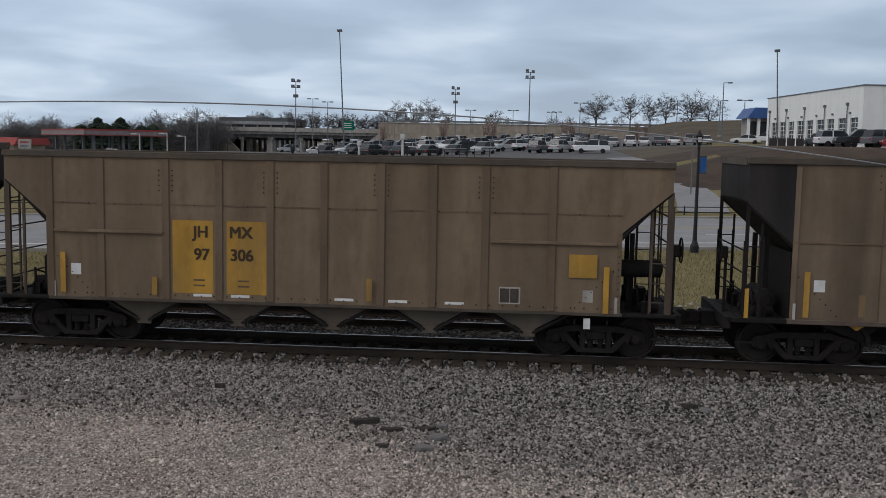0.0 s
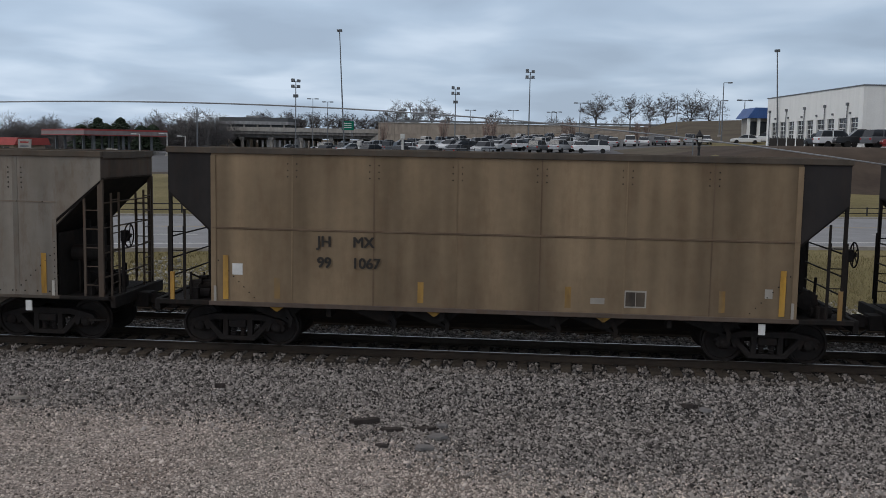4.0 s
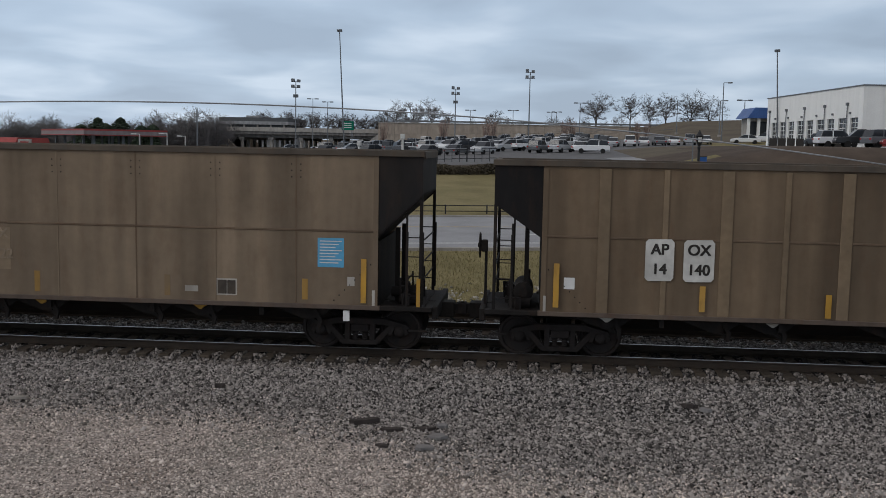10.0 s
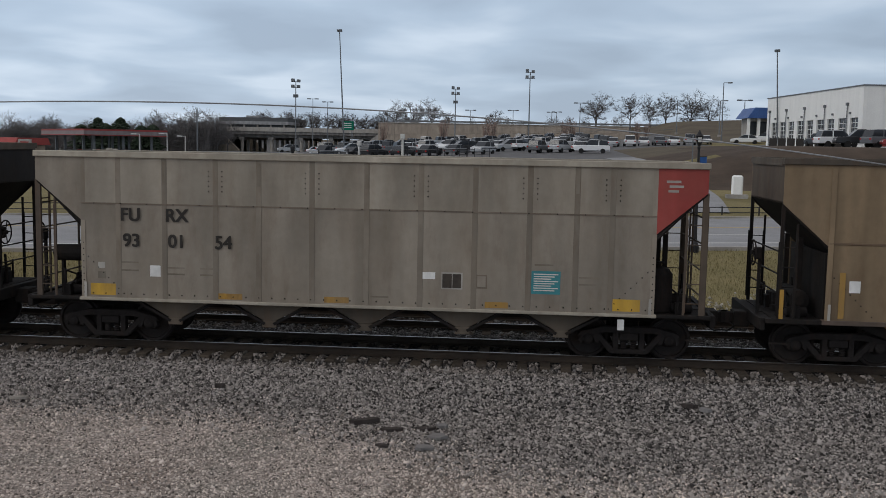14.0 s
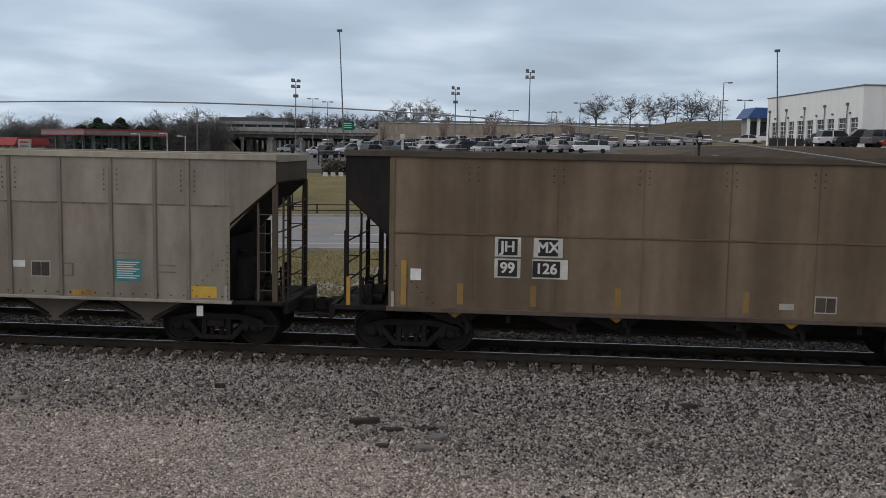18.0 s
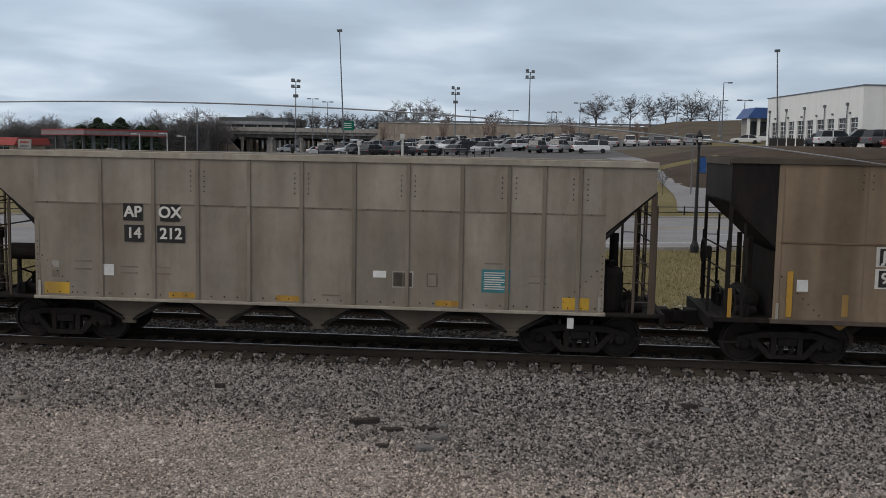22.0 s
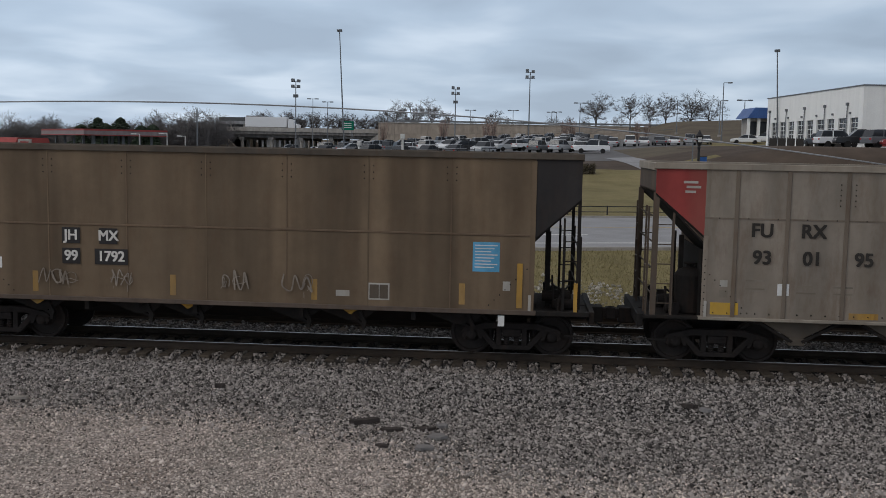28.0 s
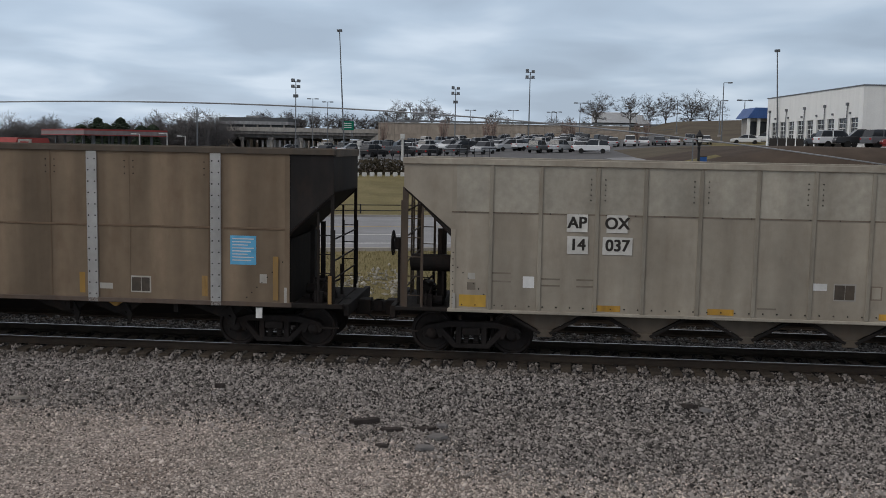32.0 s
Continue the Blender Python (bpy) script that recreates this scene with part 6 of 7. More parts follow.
def lantern_post():
    x, y = 7.1, 20.0
    p = thing("street_lamp", pose(x, y, 0.30), "black ornamental street lamp with a blue banner", "street lamp")
    part("post", mesh("lantern_post", lambda bm: lathe(bm, [(-0.1, 0.19), (0.25, 0.18), (0.45, 0.10), (0.9, 0.085), (4.3, 0.05), (4.4, 0.08), (4.47, 0.05)], (0, 0, 0), (0, 0, 1), 12), DARK_POLE), p)
    part("lantern", mesh("lantern", lambda bm: lathe(bm, [(4.45, 0.05), (4.6, 0.11), (4.85, 0.15), (4.88, 0.19), (4.98, 0.09), (5.04, 0.06), (5.12, 0.02)], (0, 0, 0), (0, 0, 1), 12), DARK_POLE), p, label="black lantern head")
    boxpart("lantern_pane", (-0.07, 0.07, -0.16, -0.14, 4.62, 4.82), LINE_WHITE, p)
    boxpart("banner", (0.06, 0.34, -0.012, 0.012, 3.35, 4.0), SIGN_BLUE, p, "blue cloth banner")
    boxpart("banner_arm", (0.0, 0.36, -0.015, 0.015, 4.0, 4.03), DARK_POLE, p)
    boxpart("banner_arm", (0.0, 0.36, -0.015, 0.015, 3.31, 3.34), DARK_POLE, p)


lantern_post()


# ---------------------------------------------------------------- retaining wall, bridge and highway
def retaining_wall():
    wall = thing("retaining_wall", pose(0, 0, 0), "long tan block retaining wall behind the car park", "wall", kind="structure")
    r = random.Random(5)
    x = -38.4
    while x < 24.5:
        w = 4.2
        z0 = lot_height(x, 229)
        for k in range(2):
            lo, hi = z0 - 0.4 + k * (9.75 - z0 + 0.4) / 2, z0 - 0.4 + (k + 1) * (9.75 - z0 + 0.4) / 2
            boxpart("wall_panel", (x + 0.02, x + w - 0.02, 229.6 + r.uniform(-0.02, 0.02), 230.4, lo + 0.015, hi - 0.015), WALL_TAN, wall, soften=0.02)
        boxpart("coping", (x, x + w, 229.45, 230.5, 9.75, 9.95), CONCRETE, wall)
        x += w
    boxpart("wall_core", (-38.3, 25.0, 229.8, 230.3, 4.0, 9.7), CONCRETE_DARK, wall)
    low = thing("lower_wall", pose(0, 0, 0), "lower tan wall stepping along the slope with a rail", "wall", kind="structure")
    for i in range(9):
        x = 5 + i * 5.0
        z = lot_height(x, 205) + 0.02
        boxpart("wall_panel", (x, x + 4.96, 205, 205.5, z - 0.5, z + 1.5 - 0.05 * i), WALL_TAN, low, soften=0.02)
        boxpart("rail_post", (x, x + 0.08, 205.1, 205.2, z + 1.4 - 0.05 * i, z + 2.3 - 0.05 * i), STEEL_POLE, low)
        boxpart("rail_bar", (x, x + 5.0, 205.12, 205.18, z + 2.2 - 0.05 * i, z + 2.27 - 0.05 * i), STEEL_POLE, low)


retaining_wall()


CONCRETE_GREY = material("weathered_grey_concrete", (0.30, 0.305, 0.31), 0.9, grain=0.1, streak=0.15)
# dark colour stands in for the shade inside the open storeys
RECESS = material("shaded_deck_recess", (0.10, 0.105, 0.11), 0.9)


def highway_level(x):
    """The highway climbs on its bank up to the bridge, and goes on behind the retaining wall."""
    return lerp_table(x, [(-200, 3.0), (-82, 7.3)])


def viaduct():
    v = thing("viaduct", pose(0, 0, 0), "grey concrete road bridge on round columns", "bridge", kind="structure")
    boxpart("deck", (-82, -36, 236, 262, 6.4, 7.3), CONCRETE_DARK, v)
    boxpart("parapet", (-82, -36, 235.7, 236.1, 7.1, 8.2), CONCRETE, v, "pale concrete parapet")
    boxpart("parapet", (-82, -36, 262, 262.3, 7.1, 8.2), CONCRETE, v)
    for i in range(5):
        boxpart("girder", (-82, -36, 237.5 + i * 5.6, 238.3 + i * 5.6, 5.5, 6.4), CONCRETE_DARK, v)
    for x in (-76, -68, -60, -52, -44):
        boxpart("cap_beam", (x - 0.6, x + 0.6, 236.5, 261.5, 4.9, 5.6), CONCRETE_DARK, v)
        for y in (237.5, 243, 249, 255, 260.5):
            part("column", mesh("bridge_column", lambda bm: tube(bm, (0, 0, 0), (0, 0, 4.5), 0.45, 0.45, 12), CONCRETE), v, (x, y, 0.6))
    ab = thing("bridge_abutment", pose(0, 0, 0), "tan concrete bridge abutment with a sloping wing wall", "wall", kind="structure")
    part("wing_wall", mesh("wing_wall", lambda bm: prism(bm, [(-90, 0.0), (-90, 6.6), (-81, 6.7), (-76, 2.2), (-76, 0)], 234.0, 235.4), WALL_TAN), ab)
    part("wing_wall", mesh("wing_wall_east", lambda bm: prism(bm, [(-45, 1.0), (-45, 2.2), (-38.4, 7.3), (-36, 7.3), (-36, 1.0)], 233.0, 234.6), CONCRETE), ab)
    bank = thing("road_embankment", pose(0, 0, 0), "worn brown embankment under the highway", "embankment", kind="structure")

    def ramp_of(bm, outline, top):
        """A bank or slab whose top climbs from west to east."""
        rings = [[bm.verts.new((x, y, top(x) if high else low)) for y, high, low in outline] for x in (-700, -200, -82)]
        k = len(outline)
        for p_, q_ in zip(rings, rings[1:]):
            for i in range(k):
                bm.faces.new((p_[i], p_[(i + 1) % k], q_[(i + 1) % k], q_[i]))
        bm.faces.new(rings[0][::-1]), bm.faces.new(rings[-1])

    part("slope", mesh("bank", lambda bm: ramp_of(bm, ((234, 0, 0.9), (240, 1, 0), (264, 1, 0), (285, 0, 0.9)), lambda x: highway_level(x) - 0.4), HILL), bank)
    part("carriageway", mesh("carriageway", lambda bm: ramp_of(bm, ((240, 0, 0.9), (240.01, 1, 0), (262, 1, 0), (262.01, 0, 0.9)), highway_level), ASPHALT), bank)
    boxpart("carriageway", (-36, 500, 240, 262, 9.5, 10.05), ASPHALT, bank)
    boxpart("guard_rail", (-36, 200, 239.6, 239.8, 10.3, 10.75), STEEL_POLE, bank)
    deck2 = thing("parking_deck", pose(-6.2, 0, -3.1), "grey flat-roofed parking structure with banded storeys", "building")
    for k in range(3):
        boxpart("floor_band", (-92, -69, 285, 310, 8.4 + k * 2.2, 9.4 + k * 2.2), CONCRETE_GREY, deck2)
        boxpart("deck_recess", (-91.5, -69.5, 286, 309, 9.4 + k * 2.2, 10.6 + k * 2.2), RECESS, deck2)
    for i in range(6):
        boxpart("pier", (-91.9 + i * 4.25, -91.5 + i * 4.25, 285.2, 285.9, 5.0, 12.9), CONCRETE, deck2)
    boxpart("stair_tower", (-83, -79, 287, 292, 12.0, 15.6), CONCRETE_GREY, deck2)
    boxpart("plinth", (-92, -69, 286, 310, 2.5, 8.5), CONCRETE_GREY, deck2)


viaduct()
s = stand("highway_sign", -35.3, 170, "green highway direction sign on posts", "road sign")
z = ground_height(-35.3, 170)
boxpart("sign_panel", (-1.15, 1.15, -0.05, 0.0, 7.0 - z, 8.75 - z), SIGN_GREEN, s)
for dz in (7.45, 7.85, 8.25):
    boxpart("text_bar", (-0.85, 0.7, -0.06, -0.05, dz - z, dz + 0.14 - z), LETTER_WHITE, s)
for dx in (-0.8, 0.8):
    boxpart("sign_post", (dx - 0.08, dx + 0.08, 0.0, 0.12, -0.2, 8.6 - z), STEEL_POLE, s)


# ---------------------------------------------------------------- petrol station
FASCIA = material("grimy_canopy_fascia", (0.23, 0.20, 0.20), 0.7, streak=0.12)


def petrol_station():
    c = thing("station_canopy", pose(-79.2, 150, 1.0, 0, 0, 40), "petrol station canopy with red fascia and columns", "canopy")
    h = 5.0
    boxpart("roof_slab", (0.1, 14.9, 0.1, 30.9, h - 0.55, h - 0.1), CONCRETE_DARK, c)
    for b in ((0, 15, -0.15, 0.1), (-0.15, 0.1, 0.1, 31.0), (14.9, 15.15, 0.1, 31.0), (0, 15, 31.0, 31.2)):
        boxpart("fascia", (*b, h - 0.85, h + 0.05), FASCIA, c, "grime-grey canopy fascia", soften=0.02)
        boxpart("red_band", (b[0] - 0.03, b[1] + 0.03, b[2] - 0.03, b[3] + 0.03, h - 0.1, h + 0.2), ROOF_RED, c)
        boxpart("red_band", (b[0] - 0.02, b[1] + 0.02, b[2] - 0.02, b[3] + 0.02, h - 0.95, h - 0.8), ROOF_RED, c)
    for i in range(5):
        for x in (2.2, 7.5, 12.8):
            y = 2.2 + i * 6.6
            boxpart("column", (x - 0.2, x + 0.2, y - 0.2, y + 0.2, -0.6, h - 0.5), STEEL_POLE, c)
            boxpart("fuel_pump", (x + 0.6, x + 1.4, y - 0.35, y + 0.35, -0.5, 1.35), (CONCRETE, ROOF_RED, CONCRETE_DARK)[(i + int(x)) % 3], c, "boxy fuel pump", soften=0.05)
    st = stand("shop_building", -118.8, 190, "low shop with a red mansard roof", "building", turn=-8)
    boxpart("wall", (-13, 9, -5, 6, -0.5, 2.6), WALL_TAN, st)
    part("roof", mesh("shop_roof", lambda bm: prism(bm, [(-6, 2.5), (-4.6, 4.1), (6, 4.1), (7, 2.5)], -13.8, 9.8, "x"), ROOF_RED), st)
    for x in (-11, -7, -3, 1, 5):
        w = boxpart("window", (x - 1.3, x + 1.3, -5.08, -5.0, 0.3, 2.1), GLASS, st)
    boxpart("door", (6.6, 7.9, -5.08, -5.0, -0.4, 2.1), GLASS, st)
    g = stand("price_sign", -90.4, 150, "pale price sign on a post", "sign")
    boxpart("sign_box", (-1.2, 1.2, -0.2, 0.2, 1.9, 3.6), CONCRETE, g, soften=0.04)
    boxpart("text_bar", (-0.8, 0.8, -0.21, -0.2, 2.9, 3.2), ROOF_RED, g)
    boxpart("text_bar", (-0.8, 0.8, -0.21, -0.2, 2.2, 2.5), STEEL_POLE, g)
    boxpart("sign_post", (-0.1, 0.1, -0.1, 0.1, -0.3, 2.0), STEEL_POLE, g)
    k = stand("notice_board", -72.5, 146, "white and green board by the pumps", "sign")
    boxpart("panel", (-1.0, 0.0, -0.05, 0.05, 0.2, 1.7), OFFWHITE, k)
    boxpart("panel", (0.1, 1.0, -0.05, 0.05, 0.2, 1.6), OFFWHITE, k)
    boxpart("green_band", (-1.0, 1.0, -0.06, 0.06, -0.2, 0.2), SIGN_GREEN, k)


petrol_station()


# ---------------------------------------------------------------- white building and blue-roofed pavilion
def white_building():
    b = thing("white_building", pose(36.7, 92, 5.0, 0, 0, 4.7), "white panelled building with a row of glazed bay doors", "building")
    length, depth, h = 33.2, 26.0, 6.95
    n, pitch, dw, z0, z1 = 9, 3.45, 2.25, 1.2, 3.5
    boxpart("plinth_wall", (0, 0.35, 0, length, -0.6, z0), WHITE_PANEL, b)
    boxpart("upper_wall", (0, 0.35, 0, length, z1, h), WHITE_PANEL, b)
    y = 0.0
    for i in range(n):
        d0 = 1.2 + i * pitch
        boxpart("pier", (0, 0.35, y, d0, z0, z1), WHITE_PANEL, b)
        y = d0 + dw
        w = boxpart("bay_door", (0.20, 0.26, d0, y, z0, z1), GLASS, b, "dark glazed bay door")
        for k in range(1, 4):
            part("mullion", mesh("bay_rail", lambda bm: box(bm, -0.04, 0.0, -dw / 2, dw / 2, -0.03, 0.03), WHITE_PANEL), w, (-0.03, 0, -(z1 - z0) / 2 + k * (z1 - z0) / 4))
        part("mullion", mesh("bay_stile", lambda bm: box(bm, -0.04, 0.0, -0.03, 0.03, -(z1 - z0) / 2, (z1 - z0) / 2), WHITE_PANEL), w, (-0.032, 0, 0))
    boxpart("pier", (0, 0.35, y, length, z0, z1), WHITE_PANEL, b)
    for i in range(5):
        part("downpipe", mesh("downpipe", lambda bm: (tube(bm, (0, 0, 0), (0, 0, 4.9), 0.065, 0.065, 8), box(bm, -0.15, 0.15, -0.15, 0.15, 4.9, 5.25)), STEEL_POLE), b, (-0.14, 4.1 + i * 6.9, 0))
    for i in range(6):
        boxpart("wall_lamp", (-0.18, 0.0, 3.2 + i * 5.2, 3.5 + i * 5.2, 3.9, 4.15), STEEL_POLE, b)
    boxpart("south_wall", (0.35, depth, -0.02, 0.33, -0.6, h), WHITE_PANEL, b)
    boxpart("north_wall", (0.35, depth, length - 0.35, length, -0.6, h), WHITE_PANEL, b)
    boxpart("east_wall", (depth - 0.35, depth, 0.35, length - 0.35, -0.6, h), WHITE_PANEL, b)
    boxpart("roof", (0.3, depth - 0.3, 0.3, length - 0.3, h - 0.4, h - 0.25), CONCRETE_DARK, b)
    boxpart("roof_edge", (-0.08, 0.42, -0.1, length + 0.1, h, h + 0.14), STEEL_POLE, b)
    boxpart("roof_edge", (0.42, depth + 0.1, -0.1, 0.4, h, h + 0.14), STEEL_POLE, b)
    boxpart("wall_sign", (2.0, 3.4, -0.06, -0.02, 0.3, 1.0), ROOF_RED, b)
    v = thing("blue_roof_pavilion", pose(38.2, 152, 6.6, 0, 0, 3), "pavilion with a blue metal gable roof and white columns", "building")
    part("roof", mesh("gable", lambda bm: prism(bm, [(-1.6, 3.4), (-0.3, 5.2), (6.5, 5.2), (6.8, 3.4)], -1.0, 7.0), ROOF_BLUE), v)
    boxpart("wall", (-0.6, 6.2, 1.0, 6.5, -0.5, 3.4), CONCRETE, v)
    for x in (-1.2, 0.5, 2.5, 4.7):
        boxpart("column", (x - 0.22, x + 0.22, -0.6, -0.16, -0.5, 3.4), WHITE_PANEL, v)
        boxpart("window", (x + 0.6, x + 1.7, 0.94, 1.0, 0.6, 2.9), GLASS, v)


white_building()


SCREEN = material("dark_weathered_screen", (0.055, 0.050, 0.046), 0.85)


def screen_fence():
    f = thing("screen_fence", pose(0, 0, 0), "dark slatted screen fence by the white building", "fence")
    for i in range(9):
        x, y = 27.6 + i * 0.85, 95.5 - i * 0.62
        z = ground_height(x, y)
        boxpart("slat_panel", (x, x + 0.8, y - 0.04, y + 0.04, z + 0.05, z + 0.95), SCREEN, f)
        boxpart("post", (x - 0.05, x + 0.03, y - 0.06, y + 0.06, z - 0.2, z + 1.05), SCREEN, f)


screen_fence()


# ---------------------------------------------------------------- lawn, fences and planting beyond the road
def pipe_rail():
    f = thing("road_rail", pose(0, 0, 0), "low dark pipe rail along the far kerb", "railing")
    y = lambda x: 37.6 / 0.9617 + along_road(x)
    for i in range(-14, 15):
        x = i * 2.5
        boxpart("post", (x - 0.04, x + 0.04, y(x) - 0.04, y(x) + 0.04, 0.2, 0.98), DARK_POLE, f)
        for z in (0.92, 0.58):
            part("bar", mesh(("rail_bar", round(y(x + 2.5) - y(x), 2)), lambda bm: tube(bm, (0, 0, 0), (2.5, y(x + 2.5) - y(x), 0), 0.03, 0.03, 6), DARK_POLE), f, (x, y(x), z))


pipe_rail()


def picket_fence():
    f = thing("picket_fence", pose(0, 0, 0), "black metal picket fence round the car park", "fence")
    for i in range(24):
        x = -24 + i * 0.85
        z = ground_height(x, 90)
        boxpart("post" if i % 4 == 0 else "picket", (x - (0.07 if i % 4 == 0 else 0.03), x + (0.07 if i % 4 == 0 else 0.03), 89.95, 90.05, z - 0.2, z + (1.75 if i % 4 == 0 else 1.5)), DARK_POLE, f)
        for h in (0.35, 1.4):
            boxpart("rail", (x, x + 0.85, 89.97, 90.03, z + h, z + h + 0.08), DARK_POLE, f)


picket_fence()
for x, y, h in ((-16.6, 74, 2.5), (-11.8, 70, 3.2)):
    w = stand("marker_post", x, y, "white post with a small sign at the verge", "post")
    part("post", mesh(("marker", h), lambda bm: tube(bm, (0, 0, -0.2), (0, 0, h), 0.13, 0.11, 10), WHITE_POLE), w)
    boxpart("cap", (-0.2, 0.2, -0.2, 0.2, h - 0.35, h + 0.12), WHITE_POLE, w, soften=0.04)
cab = stand("utility_cabinet", -18.2, 38.5, "dark green utility cabinet on the lawn", "cabinet")
boxpart("body", (-0.65, 0.65, -0.45, 0.45, -0.1, 0.95), EVERGREEN, cab, soften=0.03)
boxpart("lid", (-0.7, 0.7, -0.5, 0.5, 0.95, 1.02), EVERGREEN, cab, soften=0.02)
boxpart("pad", (-0.9, 0.9, -0.7, 0.7, -0.15, 0.06), CONCRETE, cab)
ms = stand("monument_sign", 15.8, 54.5, "plain white sign panel on a low base by the drive", "sign")
boxpart("panel", (-0.42, 0.42, -0.16, 0.16, 0.2, 1.75), WHITE_PANEL, ms, soften=0.12)
boxpart("base", (-0.8, 0.8, -0.3, 0.3, -0.2, 0.3), CONCRETE, ms)
lp = stand("lawn_lamp", -14.2, 36.4, "slim black lamp post on the far lawn", "street lamp")
part("post", mesh("lawn_lamp_post", lambda bm: lathe(bm, [(-0.2, 0.10), (0.3, 0.09), (0.35, 0.055), (3.4, 0.045)], (0, 0, 0), (0, 0, 1), 10), DARK_POLE), lp)
part("lantern", mesh("lawn_lantern", lambda bm: lathe(bm, [(3.4, 0.06), (3.55, 0.12), (3.8, 0.15), (3.9, 0.05)], (0, 0, 0), (0, 0, 1), 10), DARK_POLE), lp)
st = stand("road_stub_post", 12.6, 56, "slim grey sign post on the drive", "post")
part("post", mesh("slim_post", lambda bm: tube(bm, (0, 0, -0.2), (0, 0, 4.6), 0.05, 0.05, 7), STEEL_POLE), st)


def drive_way():
    """The drive that climbs from the road to the car park."""
    verts, faces = [], []
    for i in range(13):
        y = 43.5 + i * 4.0
        c = 11.5 + 0.0 * i + 1.6 * math.sin(i * 0.35)
        for dx in (-1.7, 1.7):
            verts.append((c + dx, y, ground_height(c + dx, y) + 0.05))
        if i:
            a = 2 * i
            faces.append((a - 2, a - 1, a + 1, a))
    me = bpy.data.meshes.new("drive")
    me.from_pydata(verts, [], faces)
    me.materials.append(ASPHALT)
    tagged(new("drive", me), "grey asphalt drive up to the car park", "drive", kind="structure")


drive_way()


def clipped_hedge():
    """A long low hedge of small leaf sprays between the lawn and the car park."""
    r = random.Random(44)
    verts, faces = [], []
    for i in range(9000):
        x = r.uniform(-17.8, 6)
        y = 67.5 + 0.285 * x + r.uniform(-0.75, 0.75)
        z = ground_height(x, y) + r.uniform(-0.05, (1.25 if x < -9 else 0.75) + 0.12 * math.sin(x * 1.3))
        n0 = len(verts)
        for _ in range(4):
            verts.append((x + r.uniform(-0.13, 0.13), y + r.uniform(-0.13, 0.13), z + r.uniform(-0.1, 0.12)))
        faces += [(n0, n0 + 1, n0 + 2), (n0, n0 + 2, n0 + 3), (n0, n0 + 3, n0 + 1), (n0 + 1, n0 + 3, n0 + 2)]
    me = bpy.data.meshes.new("hedge")
    me.from_pydata(verts, [], faces)
    me.materials.append(HEDGE)
    tagged(new("hedge", me), "long low clipped brownish hedge above the lawn", "hedge", kind="stuff")


clipped_hedge()
for i in range(15):
    x = -17.2 + i * 0.64
    y = 65.6 + 0.285 * x
    k = thing("parking_block", pose(x, y, ground_height(x, y), 0, 0, 16), "short white concrete parking block on the bank", "parking block", "parking blocks by the hedge")
    boxpart("block", (-0.2, 0.2, -0.1, 0.1, -0.05, 0.32), WHITE_POLE, k, soften=0.03)
bare_tree(10.36, 55.50, "thin", 0.27, 40, "slim bare sapling on the lawn by the drive", "saplings on the lawn", wide=0.9)
for i, (x, y, s_) in enumerate(((-33.5, 205, 1.35), (-18.5, 190, 1.5), (-9.6, 195, 1.3), (-8.0, 192, 1.45), (7.8, 200, 1.2), (9.5, 201, 1.25), (22.5, 190, 1.0), (24.0, 188, 1.0))):
    bare_tree(x, y, "vase", s_ * 0.82, i * 50, "young vase-shaped reddish leafless tree", "young trees in the car park")

# large bare trees on the skyline
for i, (x, y, k, s_, z, w_) in enumerate(((17.0, 240, "oak", 0.98, 9.6, 1.40), (25.9, 241, "elm", 0.94, 9.6, 1.35), (30.9, 240, "oak", 0.95, 9.6, 0.95), (35.0, 241, "elm", 0.97, 9.6, 1.3), (40.8, 238, "oak", 1.05, 9.6, 1.15), (45.8, 240, "elm", 0.93, 9.4, 1.4),
                                          (-38.2, 262.5, "oak", 0.86, 9.0, 1.25), (-33.4, 264, "broad", 0.9, 9.0, 1.1), (-28.0, 263, "oak", 0.92, 9.0, 1.4), (-10.4, 266, "broad", 0.62, 9.4, 1.2), (-42.5, 268, "elm", 0.66, 8.0, 1.2), (-23.5, 268, "elm", 0.5, 9.4, 1.3))):
    bare_tree(x, y, k, s_, i * 67, z=z, wide=w_)
WOOD_TOP = [(-175, 8.5), (-140, 7.6), (-133.9, 9.0), (-131.6, 9.9), (-126.2, 10.7), (-123.5, 9.8), (-121, 8.8), (-115, 8.6), (-109, 8.6), (-101, 9.2), (-96, 10.9), (-92, 10.4), (-88.6, 11.9), (-85, 12.0), (-80, 10.8)]
r2 = random.Random(23)
for i in range(69):
    x = -172 + i * 1.38 + r2.uniform(-1, 1)
    y = r2.uniform(222, 234)
    bare_tree(x, y, r2.choice(("oak", "elm", "broad", "thin")), lerp_table(x, WOOD_TOP) * r2.uniform(0.084, 0.108), r2.uniform(0, 360), "bare tree in the grey wood on the skyline", "wood on the skyline", z=1.0)
for i in range(22):
    x = -90 + i * 2.2 + r2.uniform(-1, 1)
    bare_tree(x, r2.uniform(296, 306), r2.choice(("elm", "oak", "broad")), r2.uniform(0.58, 0.86), r2.uniform(0, 360), "bare tree in the grey wood beyond the bridge", "wood on the skyline", z=7.2)
for i in range(26):
    x = -42 + i * 4.6 + r2.uniform(-2, 2)
    y = r2.uniform(300, 340)
    bare_tree(x * 1.1, y, r2.choice(("thin", "elm", "oak")), r2.uniform(0.42, 0.66), r2.uniform(0, 360), "bare tree in the grey wood on the skyline", "wood on the skyline", z=9.0)
